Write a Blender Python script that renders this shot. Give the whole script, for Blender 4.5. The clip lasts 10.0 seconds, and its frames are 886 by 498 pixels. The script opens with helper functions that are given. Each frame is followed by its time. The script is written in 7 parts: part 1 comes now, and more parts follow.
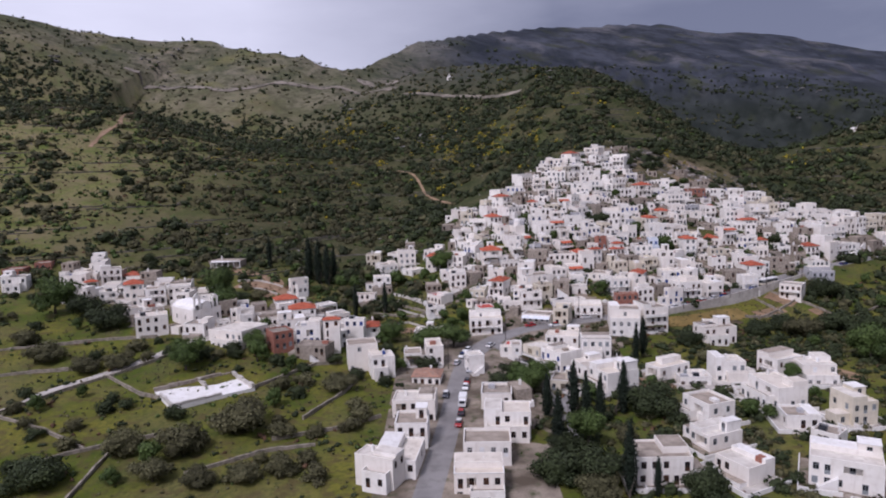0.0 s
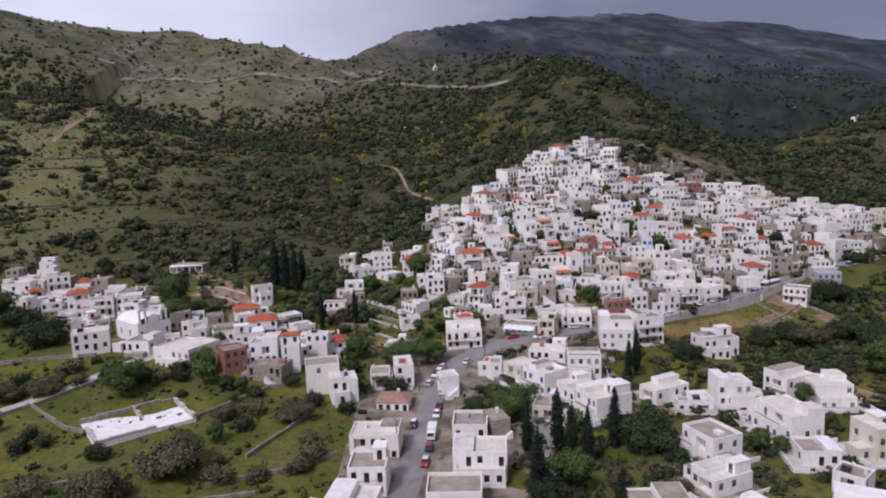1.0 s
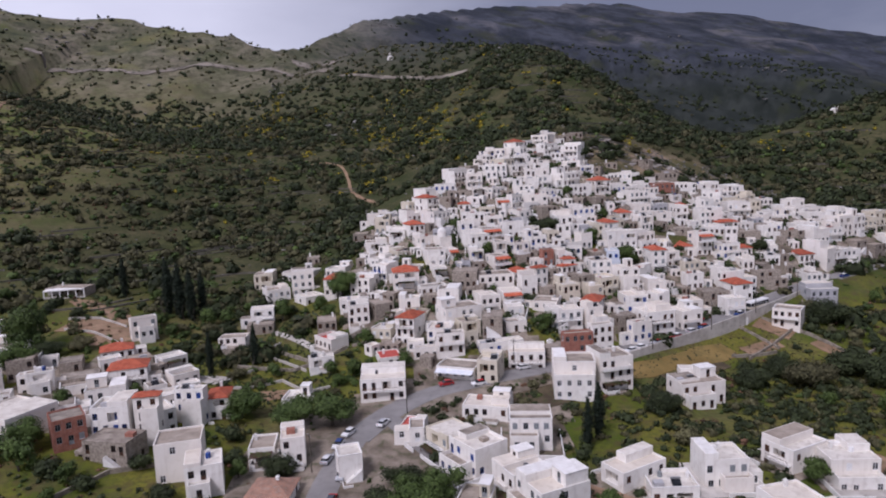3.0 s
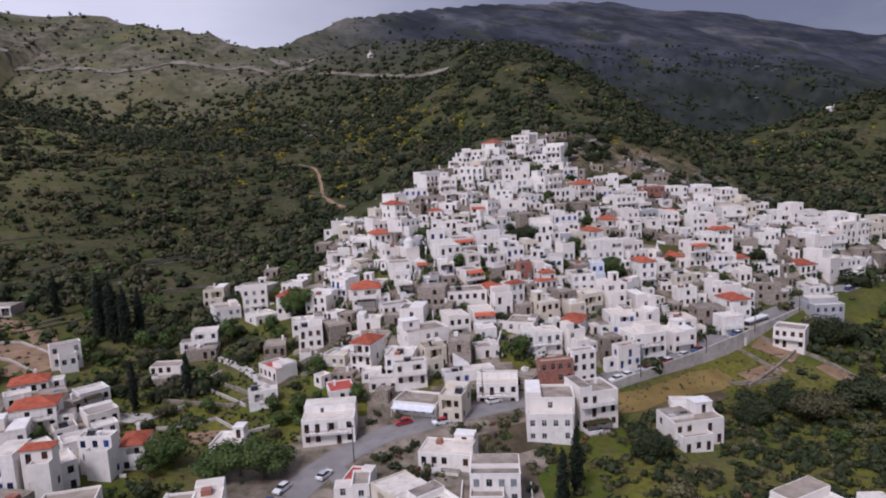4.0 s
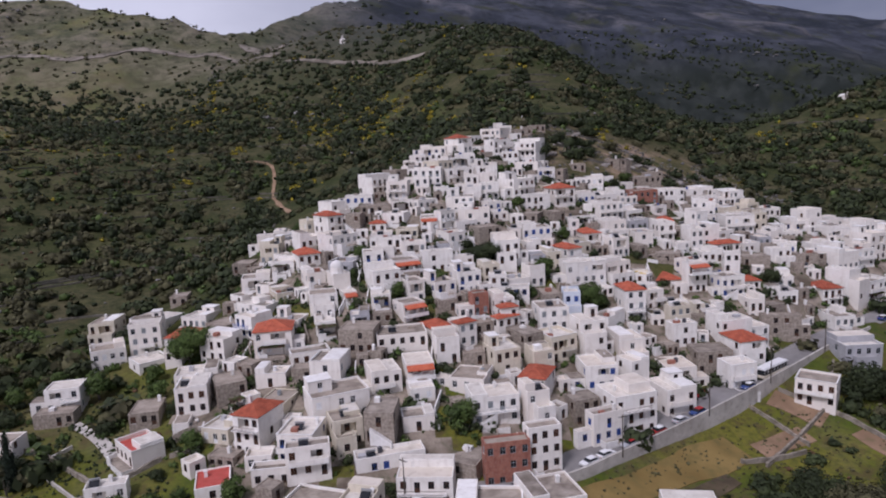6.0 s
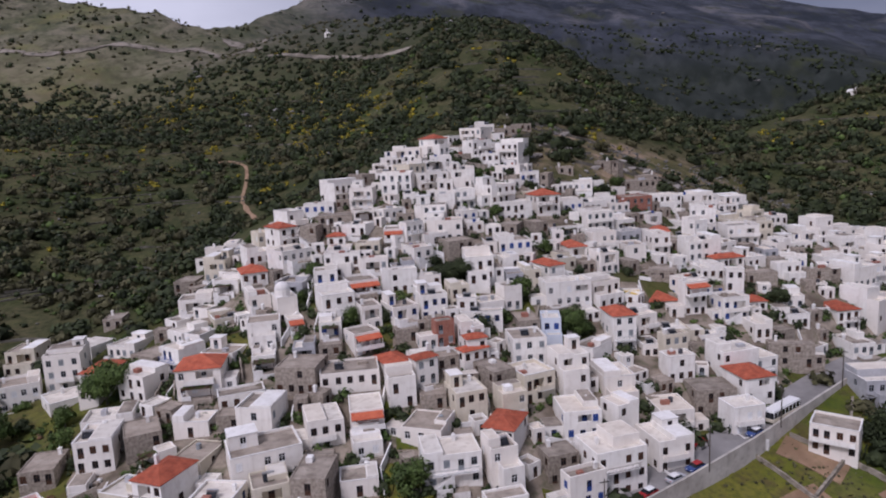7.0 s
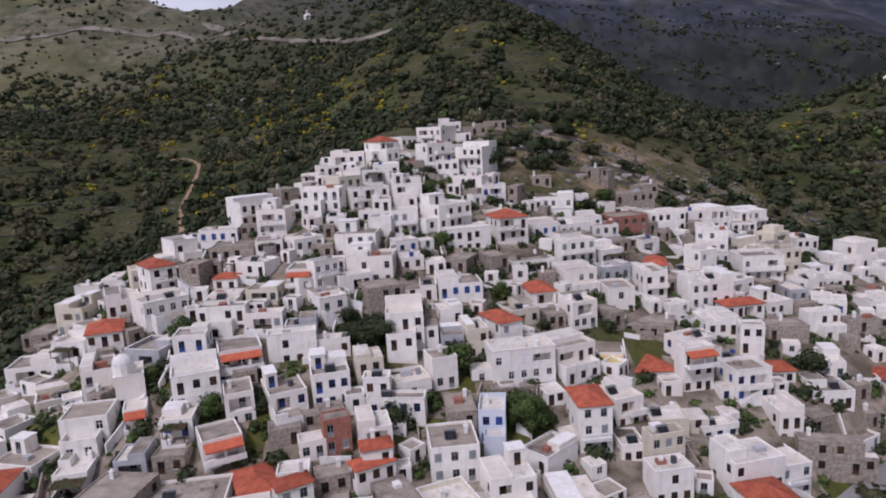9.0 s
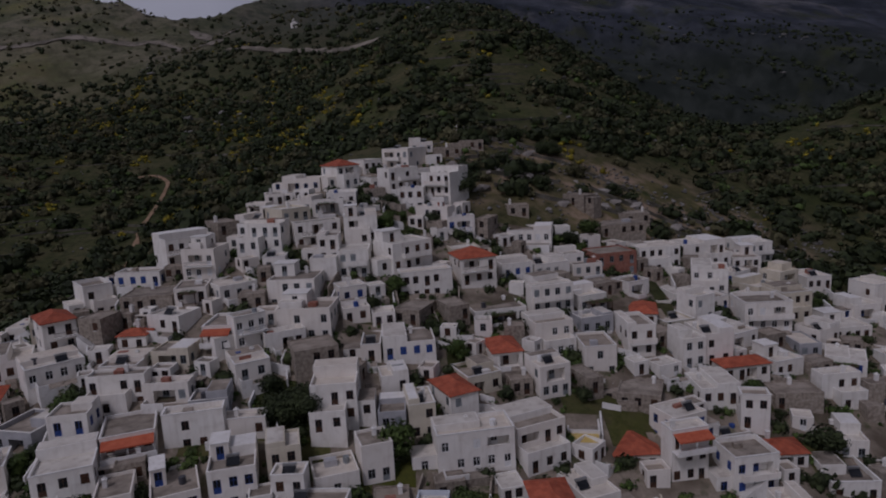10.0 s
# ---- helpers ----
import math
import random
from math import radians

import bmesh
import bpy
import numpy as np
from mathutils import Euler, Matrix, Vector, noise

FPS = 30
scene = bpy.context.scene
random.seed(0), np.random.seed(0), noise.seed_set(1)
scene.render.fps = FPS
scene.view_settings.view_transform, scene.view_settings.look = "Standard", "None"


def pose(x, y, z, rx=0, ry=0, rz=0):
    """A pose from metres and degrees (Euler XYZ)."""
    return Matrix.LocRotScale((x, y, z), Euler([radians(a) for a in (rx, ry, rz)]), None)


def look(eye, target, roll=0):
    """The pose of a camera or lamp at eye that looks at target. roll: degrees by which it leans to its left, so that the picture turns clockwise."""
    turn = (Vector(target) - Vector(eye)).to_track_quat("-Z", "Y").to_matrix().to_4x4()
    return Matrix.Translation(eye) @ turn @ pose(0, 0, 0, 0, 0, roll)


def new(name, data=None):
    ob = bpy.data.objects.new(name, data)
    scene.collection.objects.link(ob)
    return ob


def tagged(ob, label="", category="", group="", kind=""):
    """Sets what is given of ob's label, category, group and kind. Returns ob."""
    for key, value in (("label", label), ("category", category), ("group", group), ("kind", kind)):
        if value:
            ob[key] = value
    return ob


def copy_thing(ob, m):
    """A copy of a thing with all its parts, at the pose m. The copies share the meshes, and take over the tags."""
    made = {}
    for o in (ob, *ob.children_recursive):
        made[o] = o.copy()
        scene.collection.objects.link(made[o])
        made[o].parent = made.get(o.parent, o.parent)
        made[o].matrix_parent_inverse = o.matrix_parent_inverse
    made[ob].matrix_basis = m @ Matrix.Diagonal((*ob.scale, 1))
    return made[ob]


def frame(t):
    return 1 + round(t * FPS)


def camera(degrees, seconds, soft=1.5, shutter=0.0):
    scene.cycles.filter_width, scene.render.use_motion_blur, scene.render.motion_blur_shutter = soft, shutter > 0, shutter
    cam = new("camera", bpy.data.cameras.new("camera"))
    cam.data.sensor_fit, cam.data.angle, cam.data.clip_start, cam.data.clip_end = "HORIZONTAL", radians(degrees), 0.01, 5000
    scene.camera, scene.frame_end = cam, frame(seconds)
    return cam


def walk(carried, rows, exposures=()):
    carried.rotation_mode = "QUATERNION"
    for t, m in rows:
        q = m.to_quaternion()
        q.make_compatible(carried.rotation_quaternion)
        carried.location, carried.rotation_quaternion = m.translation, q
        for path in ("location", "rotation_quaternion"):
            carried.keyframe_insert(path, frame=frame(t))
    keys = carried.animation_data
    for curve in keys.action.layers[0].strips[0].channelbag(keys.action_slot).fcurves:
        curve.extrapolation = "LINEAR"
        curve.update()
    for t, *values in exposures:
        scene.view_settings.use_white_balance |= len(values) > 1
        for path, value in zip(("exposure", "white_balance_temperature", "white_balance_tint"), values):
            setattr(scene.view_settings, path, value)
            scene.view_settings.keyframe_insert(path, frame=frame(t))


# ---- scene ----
cam = camera(67.3, 10.0, soft=2.0)
METRES, EYE, TILT, LEAN, TURN = 250.0, 75.0, -7.0, 1.7, 0.0
ROWS = [
    (0.0, 0.0, 0.0, 0.0, -0.0, -0.0, 0.0),
    (0.5, 0.0124, 0.0439, 0.0075, -0.22, -0.34, 0.16),
    (1.0, 0.0268, 0.0917, 0.0173, -0.6, -0.69, 0.4),
    (1.5, 0.0415, 0.1363, 0.025, -1.29, -0.98, 0.54),
    (2.0, 0.0586, 0.1846, 0.0332, -1.97, -1.2, 0.76),
    (2.5, 0.0748, 0.229, 0.0405, -2.46, -1.23, 0.92),
    (4.0, 0.1304, 0.3688, 0.0612, -3.71, -1.22, 1.28),
    (4.5, 0.149, 0.4119, 0.069, -3.84, -1.31, 1.35),
    (5.0, 0.1689, 0.4586, 0.0776, -3.89, -1.58, 1.41),
    (5.5, 0.188, 0.5019, 0.0859, -3.94, -1.9, 1.48),
    (7.0, 0.2523, 0.6381, 0.1122, -4.04, -2.45, 1.65),
    (7.5, 0.2736, 0.6803, 0.1216, -3.98, -2.85, 1.68),
    (8.0, 0.2968, 0.7263, 0.1322, -3.68, -3.48, 1.7),
    (8.5, 0.3187, 0.7684, 0.1423, -3.33, -3.78, 1.72),
    (9.0, 0.3426, 0.8138, 0.1543, -2.93, -3.76, 1.68),
    (9.5, 0.3649, 0.8553, 0.1666, -2.7, -3.68, 1.67),
    (10.0, 0.3903, 0.8999, 0.1798, -2.51, -3.17, 1.69),
]
# The clip fades towards black at its end.
FADE = [(t, stops, 5780, 27) for t, stops in ((0.0, -0.30), (2.5, -0.33), (5.0, -0.42), (7.0, -0.47), (8.2, -0.47), (9.4, -0.40), (9.6, -0.61), (9.8, -1.18), (10.0, -1.96))]
walk(cam, [(t, pose(0, 0, EYE, TILT, LEAN, TURN) @ pose(METRES * x, METRES * y, METRES * z, 90 + pitch, roll, yaw)) for t, x, y, z, yaw, pitch, roll in ROWS], FADE)

# ---- light: a bright overcast day, dark cloud on the mountain ----
SUN_EL, SUN_AZ = 52.0, 215.0
world = bpy.data.worlds.new("overcast_sky")
scene.world = world
world.use_nodes = True
wn = world.node_tree
wn.nodes.clear()


def wnode(kind, **values):
    nd = wn.nodes.new(kind)
    for key, value in values.items():
        nd.inputs[key].default_value = value
    return nd


sky = wn.nodes.new("ShaderNodeTexSky")
sky.sky_type, sky.sun_disc = "NISHITA", False
sky.sun_elevation, sky.sun_rotation = radians(SUN_EL), radians(SUN_AZ)
coord = wn.nodes.new("ShaderNodeTexCoord")
stretch = wnode("ShaderNodeMapping", Scale=(1.0, 1.0, 3.2))
clouds = wnode("ShaderNodeTexNoise", Scale=1.7, Detail=6.0, Roughness=0.55)
split = wn.nodes.new("ShaderNodeSeparateXYZ")
side = wnode("ShaderNodeMapRange")
side.inputs["From Min"].default_value, side.inputs["From Max"].default_value = -0.26, 0.16
blend = wnode("ShaderNodeMath")
blend.operation = "MULTIPLY_ADD"
blend.inputs[1].default_value = 0.55
ramp = wn.nodes.new("ShaderNodeValToRGB")
ramp.color_ramp.elements[0].position, ramp.color_ramp.elements[0].color = 0.30, (11.0, 11.1, 11.3, 1)
ramp.color_ramp.elements[1].position, ramp.color_ramp.elements[1].color = 0.95, (2.5, 2.7, 3.3, 1)
half = wnode("ShaderNodeMath")
half.operation = "MULTIPLY"
half.inputs[1].default_value = 0.60
veil = wn.nodes.new("ShaderNodeMixRGB")
veil.inputs[0].default_value = 0.90
back = wnode("ShaderNodeBackground", Strength=0.091)
wout = wn.nodes.new("ShaderNodeOutputWorld")
for a, b in ((coord.outputs["Generated"], stretch.inputs["Vector"]), (stretch.outputs[0], clouds.inputs["Vector"]),
             (coord.outputs["Generated"], split.inputs[0]), (split.outputs["X"], side.inputs["Value"]),
             (side.outputs[0], half.inputs[0]), (clouds.outputs["Fac"], blend.inputs[0]), (half.outputs[0], blend.inputs[2]),
             (blend.outputs[0], ramp.inputs[0]), (sky.outputs[0], veil.inputs[1]), (ramp.outputs[0], veil.inputs[2]),
             (veil.outputs[0], back.inputs["Color"]), (back.outputs[0], wout.inputs["Surface"])):
    wn.links.new(a, b)
sun = new("sun", bpy.data.lights.new("sun", "SUN"))
sun.data.energy, sun.data.angle, sun.data.color = 2.8, radians(12), (1.0, 0.95, 0.88)
sun_dir = Vector((math.sin(radians(SUN_AZ)) * math.cos(radians(SUN_EL)), math.cos(radians(SUN_AZ)) * math.cos(radians(SUN_EL)), math.sin(radians(SUN_EL))))
sun.matrix_world = look(sun_dir * 500, (0, 0, 0))


# ---- materials ----
def material(name, low, high, rough=0.85, scale=0.5, fine=6.0, bump=0.15, stain=None, amount=0.35, island=0.0, shade=0.0, metal=0.0, space="Object", tint=None, streak=None):
    """Two colours mixed by a coarse and a fine noise, a third as stains; island, shade: variation from piece to piece and thing to thing."""
    m = bpy.data.materials.new(name)
    m.use_nodes = True
    t = m.node_tree
    p = t.nodes["Principled BSDF"]
    p.inputs["Roughness"].default_value, p.inputs["Metallic"].default_value = rough, metal
    p.inputs["Specular IOR Level"].default_value = 0.25
    if space == "World":
        src = t.nodes.new("ShaderNodeNewGeometry").outputs["Position"]
    else:
        src = t.nodes.new("ShaderNodeTexCoord").outputs["Object"]

    def noise_at(s, detail):
        nd = t.nodes.new("ShaderNodeTexNoise")
        nd.inputs["Scale"].default_value, nd.inputs["Detail"].default_value = s, detail
        t.links.new(src, nd.inputs["Vector"])
        return nd.outputs["Fac"]

    def ranged(value, a, b, c, d):
        nd = t.nodes.new("ShaderNodeMapRange")
        for i, v in enumerate((a, b, c, d)):
            nd.inputs[1 + i].default_value = v
        t.links.new(value, nd.inputs[0])
        return nd.outputs[0]

    def mixed(fac, a, b, how="MIX"):
        nd = t.nodes.new("ShaderNodeMixRGB")
        nd.blend_type = how
        for i, v in enumerate((fac, a, b)):
            if isinstance(v, (int, float)):
                nd.inputs[i].default_value = v
            elif isinstance(v, tuple):
                nd.inputs[i].default_value = (*v, 1)
            else:
                t.links.new(v, nd.inputs[i])
        return nd.outputs[0]

    coarse, grain = noise_at(scale, 5.0), noise_at(fine, 4.0)
    col = mixed(ranged(coarse, 0.35, 0.65, 0, 1), low, high)
    col = mixed(ranged(grain, 0.3, 0.7, 0, 0.30), col, low)
    if stain:
        col = mixed(ranged(noise_at(scale * 2.7, 6.0), 0.52, 0.72, 0, amount), col, stain)
    if streak:
        # rain streaks: noise drawn out downwards
        lie = t.nodes.new("ShaderNodeMapping")
        lie.inputs["Scale"].default_value = (1.0, 1.0, 0.12)
        t.links.new(src, lie.inputs["Vector"])
        runs = t.nodes.new("ShaderNodeTexNoise")
        runs.inputs["Scale"].default_value, runs.inputs["Detail"].default_value, runs.inputs["Roughness"].default_value = 1.1, 6.0, 0.65
        t.links.new(lie.outputs[0], runs.inputs["Vector"])
        col = mixed(ranged(runs.outputs["Fac"], 0.52, 0.74, 0, 0.40), col, streak)
    if island:
        rnd = t.nodes.new("ShaderNodeNewGeometry").outputs["Random Per Island"]
        col = mixed(1.0, col, ranged(rnd, 0, 1, 1 - island, 1 + island), "MULTIPLY")
    if tint:
        rnd = t.nodes.new("ShaderNodeObjectInfo").outputs["Random"]
        col = mixed(ranged(rnd, 0.45, 1.0, 0.0, 0.55), col, tint)
    if shade:
        rnd = t.nodes.new("ShaderNodeObjectInfo").outputs["Random"]
        col = mixed(1.0, col, ranged(rnd, 0, 1, 1 - shade, 1.0), "MULTIPLY")
    t.links.new(col, p.inputs["Base Color"])
    if bump:
        bp = t.nodes.new("ShaderNodeBump")
        bp.inputs["Strength"].default_value, bp.inputs["Distance"].default_value = bump, 0.12
        t.links.new(grain, bp.inputs["Height"])
        t.links.new(bp.outputs[0], p.inputs["Normal"])
    return m


WHITE = material("whitewashed_plaster", (0.82, 0.785, 0.725), (0.93, 0.905, 0.855), 0.9, 0.25, 3.0, 0.1, (0.54, 0.48, 0.41), 0.40, shade=0.08, tint=(0.70, 0.63, 0.55), streak=(0.52, 0.47, 0.41))
CREAM = material("cream_plaster", (0.62, 0.56, 0.44), (0.76, 0.70, 0.58), 0.9, 0.3, 3.0, 0.1, (0.44, 0.38, 0.30), 0.35, shade=0.12, streak=(0.45, 0.39, 0.31))
GREYP = material("grey_plaster", (0.36, 0.36, 0.37), (0.48, 0.48, 0.50), 0.9, 0.4, 3.0, 0.1, (0.28, 0.27, 0.26), 0.4)
STONE = material("rubble_stone", (0.26, 0.215, 0.17), (0.50, 0.44, 0.37), 0.95, 1.6, 7.0, 0.8, (0.15, 0.12, 0.09), 0.5, shade=0.25)
BRICK = material("bare_brick", (0.26, 0.10, 0.07), (0.38, 0.17, 0.12), 0.9, 1.0, 9.0, 0.4, (0.42, 0.36, 0.30), 0.4)
SCREED = material("roof_screed", (0.25, 0.21, 0.17), (0.52, 0.455, 0.38), 0.92, 0.35, 4.0, 0.2, (0.15, 0.125, 0.10), 0.6, shade=0.35, tint=(0.30, 0.25, 0.20))
SCREEDW = material("limewashed_roof", (0.64, 0.59, 0.52), (0.84, 0.80, 0.72), 0.92, 0.3, 4.0, 0.2, (0.40, 0.345, 0.28), 0.6, shade=0.2, tint=(0.56, 0.48, 0.38))
REDFLOOR = material("red_painted_terrace", (0.40, 0.07, 0.05), (0.50, 0.10, 0.08), 0.8, 0.6, 5.0, 0.1, (0.3, 0.1, 0.08), 0.4)
COPING = material("coping_lime", (0.75, 0.73, 0.69), (0.88, 0.865, 0.84), 0.9, 0.5, 4.0, 0.1, (0.5, 0.46, 0.40), 0.40, shade=0.12)
TILE = material("clay_roof_tiles", (0.34, 0.080, 0.042), (0.56, 0.145, 0.075), 0.85, 0.9, 8.0, 0.6, (0.26, 0.10, 0.07), 0.5, island=0.12, shade=0.35)
OLDTILE = material("weathered_roof_tiles", (0.25, 0.15, 0.11), (0.40, 0.22, 0.15), 0.9, 0.8, 8.0, 0.6, (0.28, 0.26, 0.22), 0.6, island=0.2)
BLUE = material("blue_painted_wood", (0.02, 0.05, 0.20), (0.05, 0.10, 0.32), 0.5, 2.0, 9.0, 0.1)
PALEBLUE = material("pale_blue_plaster", (0.56, 0.61, 0.68), (0.66, 0.70, 0.75), 0.9, 0.4, 4.0, 0.1, shade=0.1)
BROWN = material("brown_painted_wood", (0.05, 0.025, 0.015), (0.10, 0.05, 0.03), 0.55, 2.0, 9.0, 0.1)
GREYW = material("grey_painted_wood", (0.20, 0.22, 0.23), (0.30, 0.32, 0.33), 0.6, 2.0, 9.0, 0.1)
PALEW = material("white_painted_wood", (0.70, 0.70, 0.69), (0.80, 0.80, 0.79), 0.6, 2.0, 9.0, 0.05)
GLASS = material("dark_window_glass", (0.012, 0.013, 0.016), (0.03, 0.032, 0.036), 0.12, 1.0, 3.0, 0.0)
IRON = material("painted_iron", (0.05, 0.05, 0.06), (0.09, 0.09, 0.1), 0.5, 3.0, 9.0, 0.1)
CANVAS_R = material("red_awning_canvas", (0.45, 0.10, 0.05), (0.58, 0.16, 0.08), 0.8, 1.0, 9.0, 0.1, shade=0.2)
CANVAS_Y = material("ochre_awning_canvas", (0.50, 0.36, 0.10), (0.60, 0.46, 0.18), 0.8, 1.0, 9.0, 0.1)
CANVAS_W = material("pale_awning_canvas", (0.62, 0.66, 0.70), (0.76, 0.78, 0.80), 0.8, 1.0, 9.0, 0.1)
ASPHALT = material("worn_asphalt", (0.19, 0.18, 0.172), (0.28, 0.268, 0.258), 0.9, 0.15, 4.0, 0.2, (0.11, 0.105, 0.10), 0.4, space="World")
CONCRETE = material("worn_concrete", (0.40, 0.37, 0.33), (0.58, 0.55, 0.50), 0.92, 0.3, 5.0, 0.3, (0.26, 0.23, 0.20), 0.5, space="World")
DRYWALL = material("dry_stone_wall", (0.17, 0.148, 0.115), (0.36, 0.315, 0.26), 0.95, 0.8, 4.0, 0.8, (0.10, 0.10, 0.07), 0.5, space="World")
TERRACE = material("mossy_terrace_stone", (0.055, 0.052, 0.040), (0.17, 0.155, 0.13), 0.95, 0.25, 3.0, 0.8, (0.035, 0.042, 0.018), 0.8, space="World")
CRAG = material("pale_mountain_rock", (0.10, 0.095, 0.09), (0.26, 0.25, 0.235), 0.95, 0.1, 0.9, 0.8, (0.05, 0.055, 0.04), 0.6, island=0.3, space="World")
OCHRE = material("bare_ochre_earth", (0.21, 0.135, 0.082), (0.35, 0.235, 0.15), 0.95, 0.15, 2.5, 0.5, (0.13, 0.11, 0.05), 0.7, space="World")
SOIL = material("tilled_garden_soil", (0.06, 0.045, 0.028), (0.13, 0.10, 0.06), 0.95, 0.25, 2.5, 0.6, (0.06, 0.08, 0.022), 0.9, space="World")
STUBBLE = material("dry_field", (0.17, 0.115, 0.035), (0.25, 0.175, 0.06), 0.95, 0.1, 2.0, 0.4, (0.11, 0.10, 0.035), 0.6, space="World")
ROADCUT = material("rocky_road_cut", (0.12, 0.105, 0.082), (0.29, 0.255, 0.21), 0.95, 0.06, 0.8, 0.5, (0.06, 0.06, 0.045), 0.9, space="World")
LANE = material("trodden_lanes_and_yards", (0.105, 0.083, 0.060), (0.35, 0.295, 0.235), 0.95, 0.15, 2.0, 0.4, (0.060, 0.070, 0.028), 0.9, space="World")
ROCK = material("weathered_rock", (0.20, 0.18, 0.16), (0.42, 0.39, 0.36), 0.95, 0.3, 3.0, 0.7, (0.10, 0.10, 0.08), 0.5)
BARK = material("grey_bark", (0.06, 0.05, 0.04), (0.13, 0.11, 0.09), 0.95, 2.0, 12.0, 0.5)
OLIVE = material("olive_leaves", (0.078, 0.076, 0.034), (0.142, 0.135, 0.066), 0.8, 0.3, 2.0, 0.0, island=0.45, shade=0.35)
MAQUIS = material("dark_evergreen_leaves", (0.025, 0.036, 0.013), (0.056, 0.072, 0.026), 0.75, 0.3, 2.0, 0.0, island=0.4, shade=0.3)
LUSH = material("green_broad_leaves", (0.048, 0.080, 0.018), (0.096, 0.140, 0.034), 0.7, 0.3, 2.0, 0.0, island=0.45, shade=0.3)
CYPRESS = material("cypress_foliage", (0.010, 0.017, 0.010), (0.022, 0.033, 0.018), 0.85, 0.5, 3.0, 0.0, island=0.4, shade=0.2)
BROOM = material("yellow_broom_bloom", (0.17, 0.15, 0.014), (0.34, 0.27, 0.022), 0.8, 0.4, 2.0, 0.0, island=0.5)
REDLEAF = material("rust_brown_shrub_leaves", (0.09, 0.05, 0.03), (0.16, 0.09, 0.05), 0.8, 0.4, 2.0, 0.0, island=0.5)
RUBBER = material("tyre_rubber", (0.015, 0.015, 0.015), (0.03, 0.03, 0.03), 0.8, 5.0, 20.0, 0.0)
STEEL = material("galvanised_steel", (0.35, 0.36, 0.37), (0.5, 0.5, 0.51), 0.4, 3.0, 12.0, 0.0, metal=0.8)


def car_paint():
    m = material("car_paint", (0.5, 0.5, 0.5), (0.55, 0.55, 0.55), 0.25, 1.0, 5.0, 0.0)
    t = m.node_tree
    info, cr = t.nodes.new("ShaderNodeObjectInfo"), t.nodes.new("ShaderNodeValToRGB")
    cr.color_ramp.interpolation = "CONSTANT"
    cols = ((0.0, (0.75, 0.75, 0.74)), (0.38, (0.42, 0.43, 0.45)), (0.55, (0.05, 0.055, 0.07)), (0.7, (0.35, 0.03, 0.03)), (0.82, (0.04, 0.07, 0.2)), (0.92, (0.6, 0.6, 0.58)))
    for i, (pos, c) in enumerate(cols):
        el = cr.color_ramp.elements[i] if i < 2 else cr.color_ramp.elements.new(pos)
        el.position, el.color = pos, (*c, 1)
    t.links.new(info.outputs["Random"], cr.inputs[0])
    t.links.new(cr.outputs[0], t.nodes["Principled BSDF"].inputs["Base Color"])
    return m


PAINT = car_paint()


